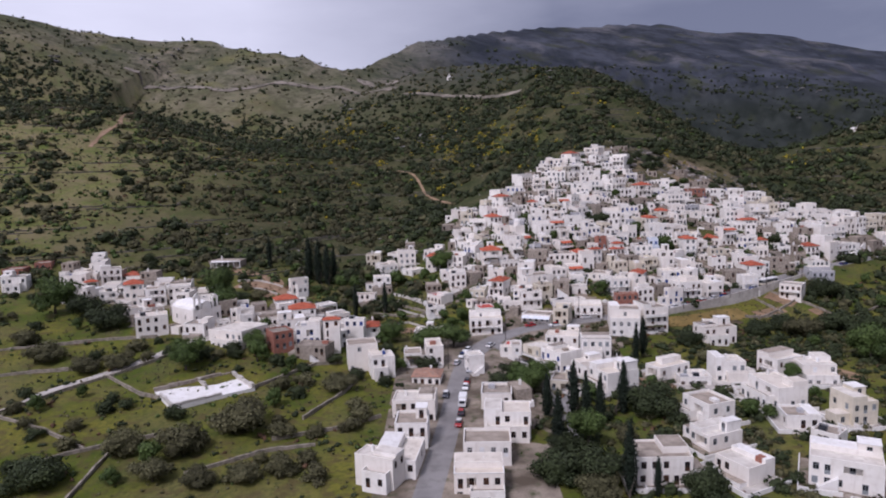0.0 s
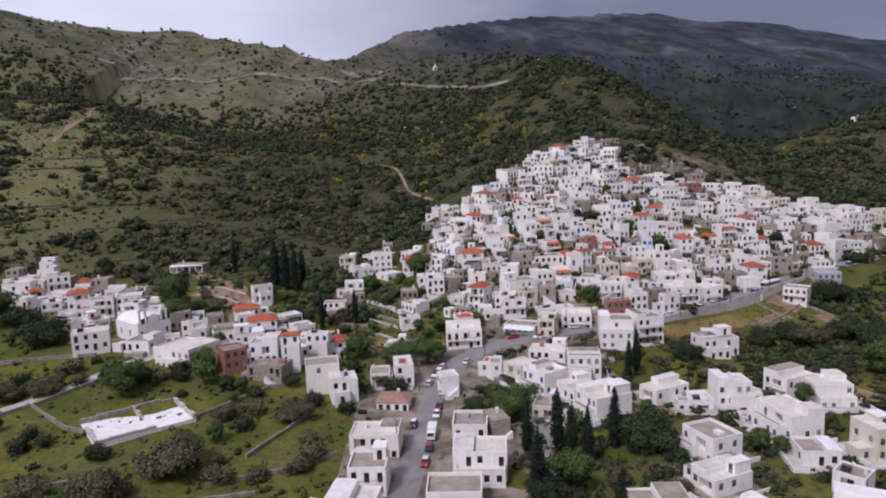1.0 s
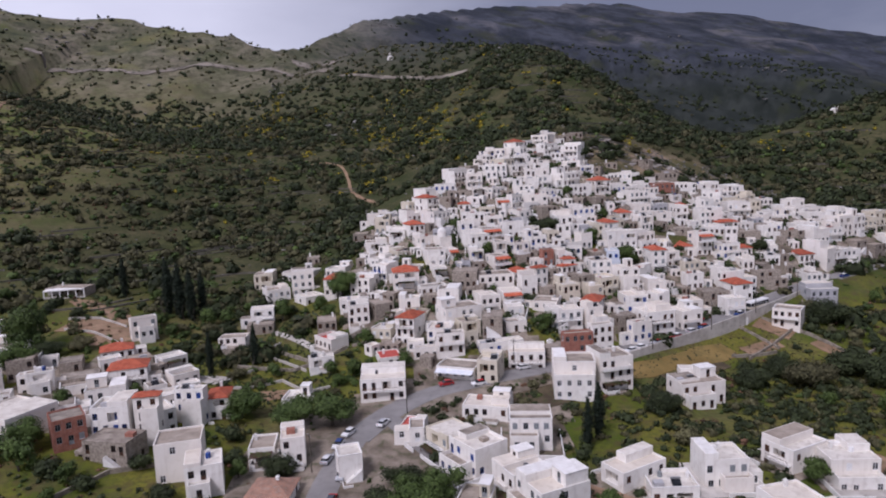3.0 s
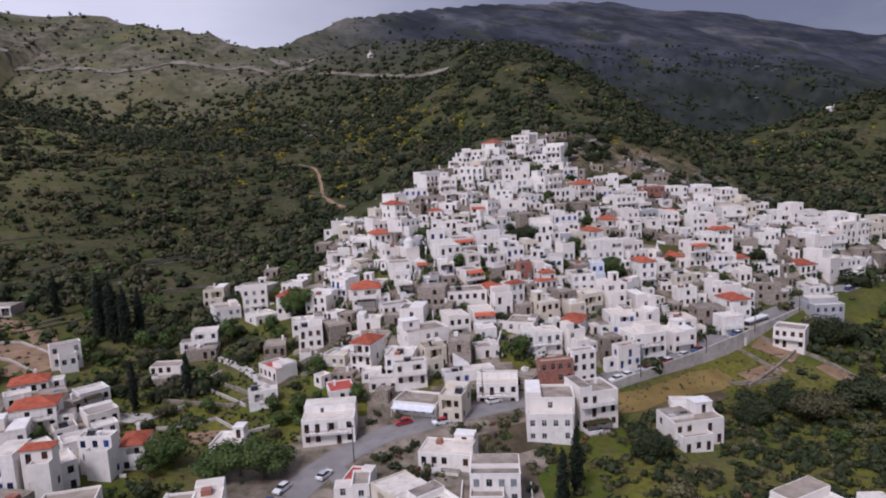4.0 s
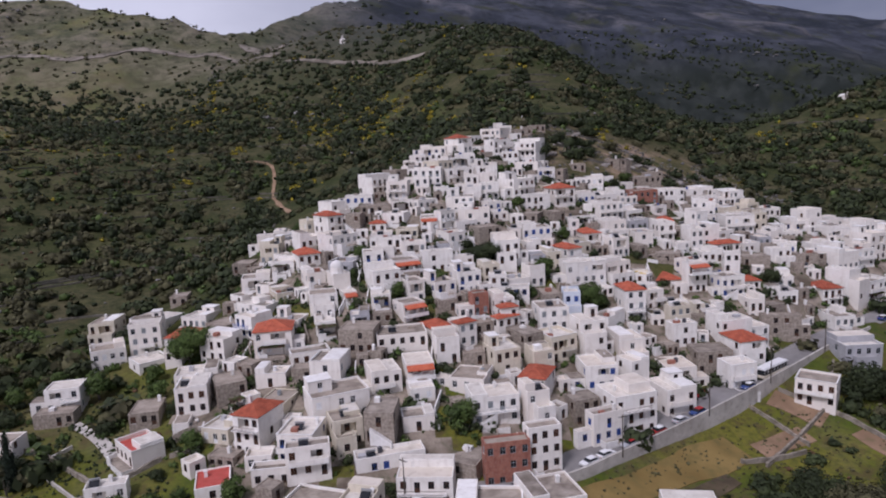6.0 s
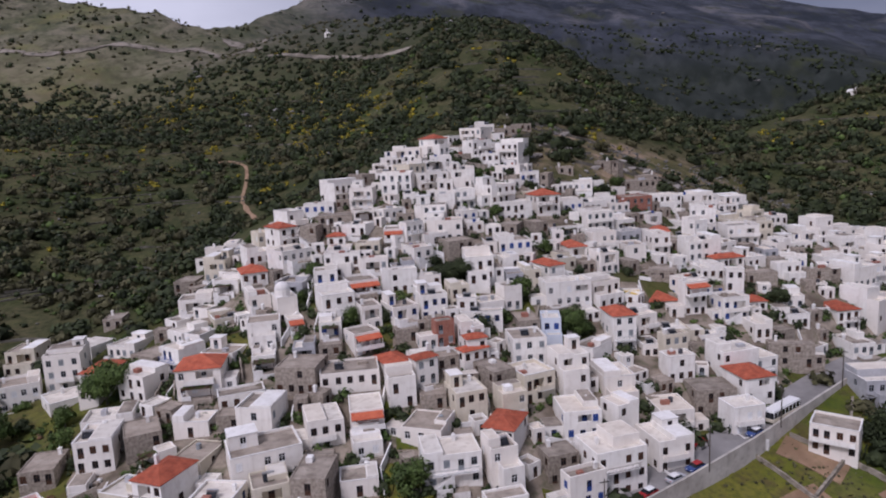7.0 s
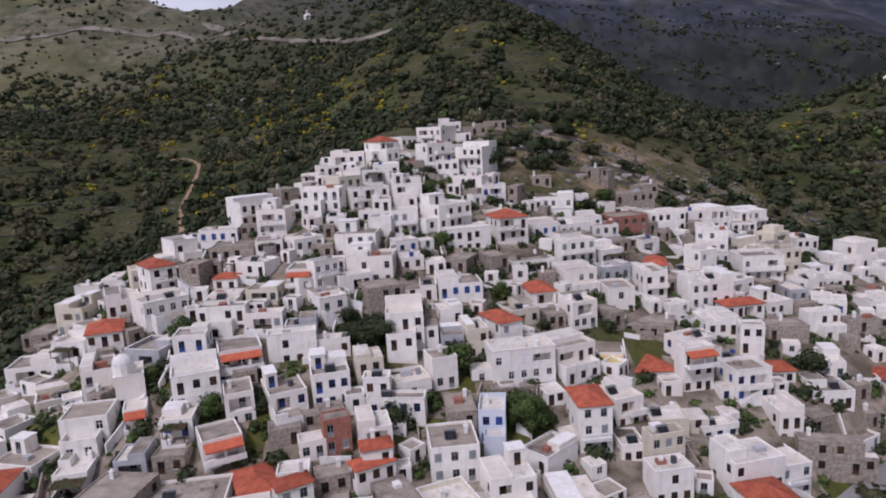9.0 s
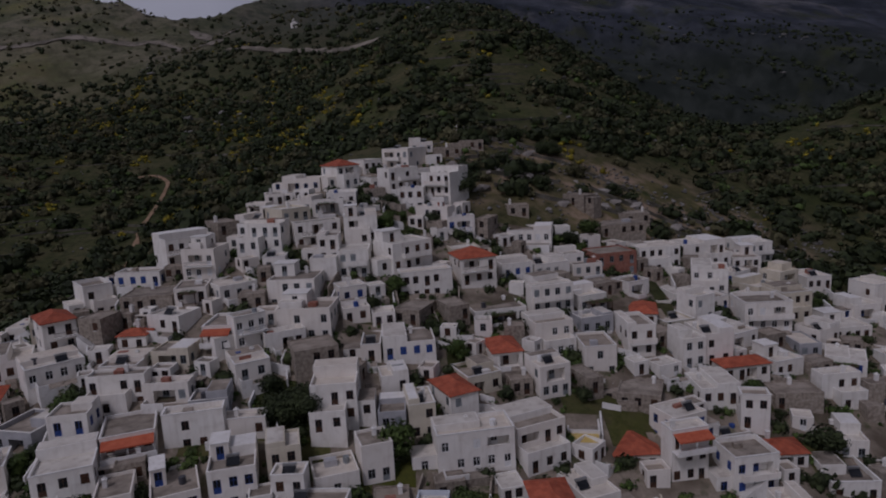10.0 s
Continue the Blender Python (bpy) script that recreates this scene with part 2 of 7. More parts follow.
def ground_material():
    """Grass, dry grass, soil and rock by position, steepness and height; sunlight, cloud shadow and haze are in the
    colours.
    """
    m = bpy.data.materials.new("hillside_ground")
    m.use_nodes = True
    t = m.node_tree
    p = t.nodes["Principled BSDF"]
    p.inputs["Roughness"].default_value, p.inputs["Specular IOR Level"].default_value = 0.95, 0.1
    geo = t.nodes.new("ShaderNodeNewGeometry")

    def noise_at(s, detail=5.0, rough=0.6):
        nd = t.nodes.new("ShaderNodeTexNoise")
        nd.inputs["Scale"].default_value, nd.inputs["Detail"].default_value, nd.inputs["Roughness"].default_value = s, detail, rough
        t.links.new(geo.outputs["Position"], nd.inputs["Vector"])
        return nd.outputs["Fac"]

    def ranged(value, a, b, c=0.0, d=1.0):
        nd = t.nodes.new("ShaderNodeMapRange")
        for i, v in enumerate((a, b, c, d)):
            nd.inputs[1 + i].default_value = v
        t.links.new(value, nd.inputs[0])
        return nd.outputs[0]

    def mixed(fac, a, b):
        nd = t.nodes.new("ShaderNodeMixRGB")
        for i, v in enumerate((fac, a, b)):
            if isinstance(v, tuple):
                nd.inputs[i].default_value = (*v, 1)
            else:
                t.links.new(v, nd.inputs[i])
        return nd.outputs[0]

    def product(a, b):
        nd = t.nodes.new("ShaderNodeMath")
        nd.operation = "MULTIPLY"
        t.links.new(a, nd.inputs[0])
        t.links.new(b, nd.inputs[1])
        return nd.outputs[0]

    xyz = t.nodes.new("ShaderNodeSeparateXYZ")
    t.links.new(geo.outputs["Position"], xyz.inputs[0])
    col = mixed(ranged(noise_at(0.05), 0.4, 0.6), (0.074, 0.100, 0.013), (0.156, 0.148, 0.026))
    # sunlight on the left slope, put into a brighter grass colour
    sunlit = mixed(ranged(noise_at(0.03), 0.4, 0.6), (0.115, 0.145, 0.034), (0.200, 0.192, 0.072))
    col = mixed(product(ranged(xyz.outputs["X"], -70, -140), ranged(xyz.outputs["Y"], 300, 360)), col, sunlit)
    col = mixed(ranged(noise_at(0.022), 0.52, 0.66, 0, 0.8), col, (0.15, 0.13, 0.06))
    col = mixed(ranged(noise_at(0.09, 6.0), 0.58, 0.72, 0, 0.55), col, (0.13, 0.095, 0.065))
    col = mixed(ranged(noise_at(0.8, 4.0), 0.42, 0.70, 0, 0.7), col, (0.042, 0.056, 0.018))
    col = mixed(ranged(noise_at(0.28, 5.0), 0.50, 0.64, 0, 0.75), col, (0.090, 0.068, 0.032))
    dry = product(ranged(xyz.outputs["X"], -90, -150), ranged(xyz.outputs["Y"], 250, 330))
    col = mixed(product(dry, ranged(noise_at(0.055, 6.0, 0.65), 0.44, 0.58, 0, 0.85)), col, (0.180, 0.150, 0.080))
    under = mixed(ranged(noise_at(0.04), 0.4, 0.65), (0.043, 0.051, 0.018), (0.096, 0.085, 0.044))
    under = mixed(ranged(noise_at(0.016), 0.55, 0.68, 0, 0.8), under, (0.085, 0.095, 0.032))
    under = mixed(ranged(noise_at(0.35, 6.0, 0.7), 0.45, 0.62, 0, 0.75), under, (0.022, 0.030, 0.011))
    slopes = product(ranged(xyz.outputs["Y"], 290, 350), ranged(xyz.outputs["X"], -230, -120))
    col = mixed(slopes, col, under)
    spur = product(product(ranged(xyz.outputs["X"], 92, 118), ranged(xyz.outputs["X"], 235, 190)), product(ranged(xyz.outputs["Y"], 394, 402), ranged(xyz.outputs["Y"], 466, 444)))
    earth = mixed(ranged(noise_at(0.12, 6.0), 0.45, 0.58), (0.130, 0.112, 0.050), (0.290, 0.215, 0.150))
    col = mixed(product(spur, ranged(noise_at(0.07, 5.0), 0.36, 0.56)), col, earth)
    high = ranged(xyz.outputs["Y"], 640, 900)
    # mountain rock: the blue of haze and the cloud's shadow are mixed into its colour
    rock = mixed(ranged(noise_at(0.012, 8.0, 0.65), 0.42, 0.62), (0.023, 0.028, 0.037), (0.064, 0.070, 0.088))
    # far left slopes: colour paled for distance haze
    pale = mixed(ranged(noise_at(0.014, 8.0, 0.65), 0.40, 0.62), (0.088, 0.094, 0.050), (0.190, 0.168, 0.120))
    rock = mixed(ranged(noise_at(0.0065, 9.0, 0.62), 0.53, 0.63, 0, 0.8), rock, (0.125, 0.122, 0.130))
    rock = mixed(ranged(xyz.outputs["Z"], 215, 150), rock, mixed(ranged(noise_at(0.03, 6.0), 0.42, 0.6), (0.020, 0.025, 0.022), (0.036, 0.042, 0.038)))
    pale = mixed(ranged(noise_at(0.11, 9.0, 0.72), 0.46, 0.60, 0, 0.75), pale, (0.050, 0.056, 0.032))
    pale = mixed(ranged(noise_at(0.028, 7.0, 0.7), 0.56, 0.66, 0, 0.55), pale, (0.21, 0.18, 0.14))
    # cloud-shadowed dark colour on the right, hazy pale colour on the left
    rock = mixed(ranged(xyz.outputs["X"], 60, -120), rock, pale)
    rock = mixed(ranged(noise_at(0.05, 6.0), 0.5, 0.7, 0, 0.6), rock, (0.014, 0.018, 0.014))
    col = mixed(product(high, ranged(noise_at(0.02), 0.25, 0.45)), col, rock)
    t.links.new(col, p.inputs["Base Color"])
    bp = t.nodes.new("ShaderNodeBump")
    bp.inputs["Strength"].default_value, bp.inputs["Distance"].default_value = 0.6, 0.6
    t.links.new(noise_at(0.7, 5.0), bp.inputs["Height"])
    t.links.new(bp.outputs[0], p.inputs["Normal"])
    return m


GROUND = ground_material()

# ---- land ----
PLAIN = (3.22, -0.0047, 0.0417)
# landforms: middle x, y; half-widths; turn; height
LANDFORMS = [
    (63.6, 383.0, 48.7, 107.0, -0.80, 34.6),
    (129.5, 604.8, 75.8, 150.6, -0.32, 57.9),
    (-366.1, 659.5, 140.1, 193.6, 0.41, 111.2),
    (13.8, 869.6, 198.9, 138.7, -0.70, 159.6),
    (114.3, 319.8, 61.2, 64.8, 0.06, -14.6),
    (168.7, 351.3, 74.4, 33.9, 0.45, 24.3),
    (-19.7, 309.3, 38.2, 60.2, 0.06, -19.3),
    (-143.4, 488.0, 77.4, 79.4, -0.00, 4.6),
    (388.2, 535.3, 100.6, 67.9, 0.58, 75.1),
]

# small swells and hollows: middle x, y; height
SWELLS = [(181, 362, -5.0), (90, 271, 3.5), (168, 284, 4.3), (142, 414, 3.3), (51, 388, -1.4), (12, 284, 2.0), (155, 336, -1.6), (220, 388, -2.3)]      # 26 m wide, in the town
FOLDS = [(-128, 526, 2.9), (180, 582, 2.7), (40, 694, -2.5), (-352, 834, -3.2), (-212, 694, -3.0), (-100, 722, 3.8), (-16, 834, -2.6), (292, 442, -3.6), (-296, 610, -3.0), (180, 498, 3.6), (152, 666, 3.1), (-212, 722, -2.9), (-240, 862, 2.7), (-16, 442, -2.8), (-128, 442, 2.5), (-352, 862, -2.9), (40, 666, -2.6), (-72, 554, 2.1), (-212, 666, -2.5)]      # 55 m wide, on the slopes


def far_noise(x, y):
    """Crags and gullies of the far slopes."""
    shape = np.shape(x)
    flat = [(a, b) for a, b in zip(np.ravel(x), np.ravel(y))]
    n = np.array([noise.fractal(Vector((a / 170, b / 170, 0.3)), 0.9, 2.1, 5) if b > 560 else 0.0 for a, b in flat]).reshape(shape)
    return n * 9 * step(np.asarray(y, float), 560, 1000)


CREST = [(-1500, 500, 300), (-900, 650, 290), (-575, 904, 295), (-519, 960, 288), (-433, 1017, 281), (-360, 1023, 276), (-300, 1002, 254), (-245, 985, 246), (-190, 963, 233), (-142, 948, 215),
         (-105, 1000, 222), (-70, 1100, 257), (-40, 1150, 287), (-10, 1200, 292), (95, 1340, 333), (250, 1480, 366), (560, 1660, 402), (860, 1680, 364), (1110, 1590, 303), (1760, 1390, 284)]
ROAD = [(-9, 40), (-8, 100), (-5, 127), (-2, 149), (0, 166), (2, 186), (4, 202), (8, 216), (15, 228), (26, 238), (44, 244), (64, 251), (84, 260), (111, 275), (129, 285), (150, 298), (167, 308), (190, 319), (225, 335), (280, 352)]
ROADZ = [9, 9.6, 9.8, 10, 10.2, 11, 12, 13, 14, 15, 15.8, 16, 16.3, 17.3, 18.6, 20, 21.5, 22.8, 24.5, 27]


def to_line(x, y, line):
    """Distance to a polyline, the position along it, and the side (1: right of its run), for arrays of points."""
    best, at, side = np.full(np.shape(x), 1e9), np.zeros(np.shape(x)), np.zeros(np.shape(x))
    for i in range(len(line) - 1):
        (ax, ay), (bx, by) = line[i][:2], line[i + 1][:2]
        ux, uy = bx - ax, by - ay
        f = np.clip(((x - ax) * ux + (y - ay) * uy) / (ux * ux + uy * uy), 0, 1)
        d = np.hypot(x - ax - f * ux, y - ay - f * uy)
        s = np.sign((x - ax) * uy - (y - ay) * ux)
        near = d < best
        best, at, side = np.where(near, d, best), np.where(near, i + f, at), np.where(near, s, side)
    return best, at, side


def step(v, a, b):
    f = np.clip((v - a) / (b - a), 0, 1)
    return f * f * (3 - 2 * f)


def rise(x, y):
    """The bare land: valley floor, landforms, and the mountain crest."""
    x, y = np.asarray(x, float), np.asarray(y, float)
    z = PLAIN[0] + PLAIN[1] * x + PLAIN[2] * y
    for cx, cy, a, b, turn, h in LANDFORMS:
        c, s = math.cos(turn), math.sin(turn)
        u, v = (x - cx) * c + (y - cy) * s, (y - cy) * c - (x - cx) * s
        z = z + h * np.exp(-(u / a) ** 2 / 2 - (v / b) ** 2 / 2)
    for bumps, wide in ((SWELLS, 26.0), (FOLDS, 55.0)):
        for cx, cy, h in bumps:
            z = z + h * np.exp(-((x - cx) ** 2 + (y - cy) ** 2) / (2 * wide ** 2))
    d, at, _ = to_line(x, y, CREST)
    m = np.interp(at, range(len(CREST)), [c[2] for c in CREST]) - np.interp(at, (9.0, 13.0), (0.50, 0.40)) * d + np.interp(at, (12, 15), (0, 0.00004)) * np.minimum(d, 1400) ** 2
    return 0.5 * (z + m + np.sqrt((z - m) ** 2 + 100)) + far_noise(x, y)


def ground(x, y):
    """The finished land, with the road's bed cut into it and the field below the road's wall."""
    z = rise(x, y)
    d, at, side = to_line(np.asarray(x, float), np.asarray(y, float), ROAD)
    rz = np.interp(at, range(len(ROADZ)), ROADZ)
    below = step(at, 11.2, 12) * (1 - step(at, 16.3, 17.2)) * (side > 0)
    z = z - below * 1.7 * (1 - step(d, 30, 75))
    flat = 1 - np.where(below > 0.5, step(d, 0.6, 3.4), step(d, 4.5, 13))
    return z * (1 - flat) + rz * flat


def gz(x, y):
    return float(ground(x, y))


def road_gap(x, y):
    """Metres from a point to the middle of the street."""
    best = 1e9
    for (ax, ay), (bx, by) in zip(ROAD, ROAD[1:]):
        ux, uy = bx - ax, by - ay
        f = max(0.0, min(1.0, ((x - ax) * ux + (y - ay) * uy) / (ux * ux + uy * uy)))
        best = min(best, (x - ax - f * ux) ** 2 + (y - ay - f * uy) ** 2)
    return math.sqrt(best)


def mesh_of(name, verts, faces, mats, index=None, smooth=False):
    me = bpy.data.meshes.new(name)
    me.from_pydata(verts, [], faces)
    for m in mats:
        me.materials.append(m)
    if index is not None:
        me.polygons.foreach_set("material_index", index)
    if smooth:
        me.polygons.foreach_set("use_smooth", [True] * len(me.polygons))
    me.update()
    return me


def spaced(fine_a, fine_b, fine, lo, hi, grow):
    mid = list(np.arange(fine_a, fine_b, fine))
    out, s, v = [], fine, mid[-1]
    while v < hi:
        s *= grow
        v += min(s, 40)
        out.append(v)
    low, s, v = [], fine, mid[0]
    while v > lo:
        s *= grow
        v -= min(s, 40)
        low.append(v)
    return np.array(low[::-1] + mid + out)


def build_land():
    xs, ys = spaced(-330, 330, 3.2, -2400, 2600, 1.05), spaced(70, 640, 3.0, -900, 2500, 1.04)
    gx, gy = np.meshgrid(xs, ys)
    z = ground(gx, gy)
    pebble = 1 - step(np.hypot(gx - 90, gy - 340), 150, 260)
    near = np.array([noise.noise(Vector((a / 14, b / 14, 5))) for a, b in zip(gx.ravel(), gy.ravel())]).reshape(gx.shape)
    d, _, _ = to_line(gx, gy, ROAD)
    z = z + near * 0.5 * (1 - pebble) * step(d, 8, 20)
    n, k = len(xs), len(ys)
    verts = np.stack([gx, gy, z], -1).reshape(-1, 3)
    i = np.arange(n * (k - 1)).reshape(k - 1, n)[:, :-1].ravel()
    me = bpy.data.meshes.new("ground")
    me.from_pydata(verts.tolist(), [], np.stack([i, i + 1, i + n + 1, i + n], -1).tolist())
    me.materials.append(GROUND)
    me.polygons.foreach_set("use_smooth", [True] * len(me.polygons))
    me.update()
    return tagged(new("ground", me), "grassy scrub hillside rising to rocky mountains", "ground", kind="structure")


build_land()


def ribbon(name, line, width, mat, label, category, lift=0.08, zs=None, step_m=3.0, kind="structure", wobble=0.0):
    """A strip laid on the land along a line, with a thin edge."""
    pts = []
    for i in range(len(line) - 1):
        (ax, ay), (bx, by) = line[i], line[i + 1]
        k = max(1, int(math.hypot(bx - ax, by - ay) / step_m))
        pts += [(ax + (bx - ax) * j / k, ay + (by - ay) * j / k, i + j / k) for j in range(k)]
    pts.append((*line[-1], len(line) - 1))
    for _ in range(3):
        pts = [pts[0]] + [tuple((pts[i - 1][c] + 2 * pts[i][c] + pts[i + 1][c]) / 4 for c in range(3)) for i in range(1, len(pts) - 1)] + [pts[-1]]
    verts, faces = [], []
    for i, (x, y, at) in enumerate(pts):
        a, b = pts[max(i - 1, 0)], pts[min(i + 1, len(pts) - 1)]
        tx, ty = b[0] - a[0], b[1] - a[1]
        ln = math.hypot(tx, ty)
        nx, ny = -ty / ln, tx / ln
        w = width * (1 + wobble * noise.noise(Vector((x / 9, y / 9, 1)))) / 2
        for k, e in enumerate((-1, 0, 1)):
            px, py = x + nx * w * e, y + ny * w * e
            z = gz(px, py) if zs is None else float(np.interp(at, range(len(zs)), zs))
            verts.append((px, py, z + lift))
        verts += [(verts[-3][0], verts[-3][1], verts[-3][2] - 0.6), (verts[-1][0], verts[-1][1], verts[-1][2] - 0.6)]
        if i:
            o, q = 5 * (i - 1), 5 * i
            faces += [(o + 0, o + 1, q + 1, q + 0), (o + 1, o + 2, q + 2, q + 1), (o + 3, o + 0, q + 0, q + 3), (o + 2, o + 4, q + 4, q + 2)]
    return tagged(new(name, mesh_of(name, verts, [f[::-1] for f in faces], [mat])), label, category, kind=kind)


ribbon("road", ROAD[:8], 5.9, ASPHALT, "worn grey asphalt village street between houses", "road", 0.10, ROADZ[:8])
ribbon("road", ROAD[7:], 7.6, ASPHALT, "worn grey asphalt village street", "road", 0.11, ROADZ[7:])
ribbon("road", [(15, 226), (24, 211), (30, 200), (31, 188), (30, 172), (31, 150)], 4.6, ASPHALT, "grey asphalt side street", "road", 0.14)
ribbon("road", [(96, 268), (110, 285), (122, 296)], 3.0, CONCRETE, "narrow concrete alley between houses", "road", 0.12)


def wall_along(name, line, thick, high, mat, label, category="wall", kind="", step_m=4.0, uneven=0.12, deep=0.8, base=None):
    """A free-standing wall that follows the land, its top uneven."""
    pts = []
    for i in range(len(line) - 1):
        (ax, ay), (bx, by) = line[i], line[i + 1]
        k = max(1, int(math.hypot(bx - ax, by - ay) / step_m))
        pts += [(ax + (bx - ax) * j / k, ay + (by - ay) * j / k) for j in range(k)]
    pts.append(line[-1])
    verts, faces = [], []
    for i, (x, y) in enumerate(pts):
        a, b = pts[max(i - 1, 0)], pts[min(i + 1, len(pts) - 1)]
        tx, ty = b[0] - a[0], b[1] - a[1]
        ln = math.hypot(tx, ty) or 1
        nx, ny = -ty / ln * thick / 2, tx / ln * thick / 2
        g = gz(x, y) if base is None else base(x, y)
        top = g + high * (1 + uneven * noise.noise(Vector((x * 0.37, y * 0.37, 2))))
        verts += [(x + nx, y + ny, g - deep), (x + nx * 0.85, y + ny * 0.85, top), (x - nx * 0.85, y - ny * 0.85, top), (x - nx, y - ny, g - deep)]
        if i:
            o, q = 4 * (i - 1), 4 * i
            faces += [(o + k, q + k, q + k + 1, o + k + 1) for k in range(3)]
    n = len(verts)
    faces += [(0, 1, 2, 3), (n - 1, n - 2, n - 3, n - 4)]
    return tagged(new(name, mesh_of(name, verts, faces, [mat])), label, category, kind=kind)


# ---- building blocks ----
class Shape:
    """Collects quads with material slots and makes one mesh of them."""

    def __init__(self):
        self.v, self.f, self.m = [], [], []

    def face(self, pts, slot=0):
        n = len(self.v)
        self.v += [tuple(q) for q in pts]
        self.f.append(tuple(range(n, n + len(pts))))
        self.m.append(slot)

    def box(self, x0, y0, z0, x1, y1, z1, slot=0, top=None, taper=0.0):
        a, b = (x1 - x0) * taper, (y1 - y0) * taper
        lo = [(x0, y0, z0), (x1, y0, z0), (x1, y1, z0), (x0, y1, z0)]
        hi = [(x0 + a, y0 + b, z1), (x1 - a, y0 + b, z1), (x1 - a, y1 - b, z1), (x0 + a, y1 - b, z1)]
        for i in range(4):
            j = (i + 1) % 4
            self.face((lo[i], lo[j], hi[j], hi[i]), slot)
        self.face(hi, slot if top is None else top)
        self.face(lo[::-1], slot)

    def mesh(self, name, mats, smooth=False):
        index, verts, same = {}, [], []
        for q in self.v:
            key = (round(q[0], 3), round(q[1], 3), round(q[2], 3))
            if key not in index:
                index[key] = len(verts)
                verts.append(q)
            same.append(index[key])
        keep = [(tuple(dict.fromkeys(same[i] for i in f)), m) for f, m in zip(self.f, self.m)]
        keep = [(f, m) for f, m in keep if len(f) > 2]
        self.v, self.f, self.m = verts, [f for f, m in keep], [m for f, m in keep]
        return mesh_of(name, self.v, self.f, mats, self.m, smooth)


def part(name, shape, mats, parent, label=""):
    ob = new(name, shape if isinstance(shape, bpy.types.Mesh) else shape.mesh(name, mats))
    ob.parent = parent
    return tagged(ob, label)


def empty(name, m, label, category, group=""):
    ob = new(name)
    ob.empty_display_size = 0.5
    ob.matrix_basis = m
    return tagged(ob, label, category, group)


def pierced(s, origin, along, up_to, z0, z1, holes, slot=0, deep=0.2):
    """One wall face from origin along a direction, with openings cut through and their reveals. holes: (u0, u1, z0, z1)."""
    ox, oy = origin
    ax, ay = along
    inx, iny = -ay, ax

    def at(u, z, d=0.0):
        return (ox + ax * u + inx * d, oy + ay * u + iny * d, z)

    us = sorted({0.0, up_to, *[h[0] for h in holes], *[h[1] for h in holes]})
    zs = sorted({z0, z1, *[h[2] for h in holes], *[h[3] for h in holes]})
    for a, b in zip(us, us[1:]):
        run = z0
        for c, e in zip(zs, zs[1:]):
            hole = any(h[0] - 1e-6 <= a and b <= h[1] + 1e-6 and h[2] - 1e-6 <= c and e <= h[3] + 1e-6 for h in holes)
            if hole:
                if c > run:
                    s.face((at(a, run), at(b, run), at(b, c), at(a, c)), slot)
                run = e
        if z1 > run:
            s.face((at(a, run), at(b, run), at(b, z1), at(a, z1)), slot)
    for u0, u1, c, e in holes:
        s.face((at(u0, c), at(u1, c), at(u1, c, deep), at(u0, c, deep)), slot)
        s.face((at(u0, e, deep), at(u1, e, deep), at(u1, e), at(u0, e)), slot)
        s.face((at(u0, c), at(u0, c, deep), at(u0, e, deep), at(u0, e)), slot)
        s.face((at(u1, c, deep), at(u1, c), at(u1, e), at(u1, e, deep)), slot)


def opening_mesh(kind, wood):
    """A window or door leaf to sit in an opening; x across from 0, y inwards, z up."""
    w, h = {"window": (1.1, 1.5), "door": (1.05, 2.1), "shop": (2.2, 2.2)}[kind]
    s = Shape()
    t = 0.07
    y = 0.08
    s.box(0, y, 0, t, y + 0.08, h)
    s.box(w - t, y, 0, w, y + 0.08, h)
    s.box(t, y, h - t, w - t, y + 0.08, h)
    s.box(t, y, 0, w - t, y + 0.08, t)
    s.box(w / 2 - 0.035, y, t, w / 2 + 0.035, y + 0.08, h - t)
    if kind == "door":
        s.box(t, y + 0.02, t, w / 2 - 0.035, y + 0.06, h * 0.42)
        s.box(w / 2 + 0.035, y + 0.02, t, w - t, y + 0.06, h * 0.42)
    else:
        s.box(t, y + 0.01, h * 0.62, w - t, y + 0.07, h * 0.62 + 0.05)
    s.face(((0, y + 0.1, 0), (w, y + 0.1, 0), (w, y + 0.1, h), (0, y + 0.1, h)), 1)
    return s.mesh(kind, [wood, GLASS])


def shutter_mesh(wood):
    s = Shape()
    for x in (0.02, 0.565):
        s.box(x, 0.05, 0.02, x + 0.515, 0.10, 1.48)
        for k in range(3):
            s.box(x + 0.06, 0.03, 0.12 + 0.45 * k, x + 0.455, 0.05, 0.49 + 0.45 * k)
    s.box(-0.02, -0.06, -0.08, 1.12, 0.2, -0.002, 1)
    return s.mesh("window", [wood, COPING])


WOODS = {"blue": BLUE, "brown": BROWN, "grey": GREYW, "pale": PALEW}
LEAVES = {(k, c): opening_mesh(k, w) for k in ("window", "door", "shop") for c, w in WOODS.items()}
SHUT = {c: shutter_mesh(w) for c, w in WOODS.items()}

PLANS = {}   # footprints by 16 m cells: x, y, w, d, cosine and sine of the turn


def claim(x, y, w, d, c, s):
    mx, my, r = x - s * d / 2, y + c * d / 2, math.hypot(w, d) / 2 + 4
    for i in range(int((mx - r) // 16), int((mx + r) // 16) + 1):
        for j in range(int((my - r) // 16), int((my + r) // 16) + 1):
            PLANS.setdefault((i, j), []).append((x, y, w, d, c, s))


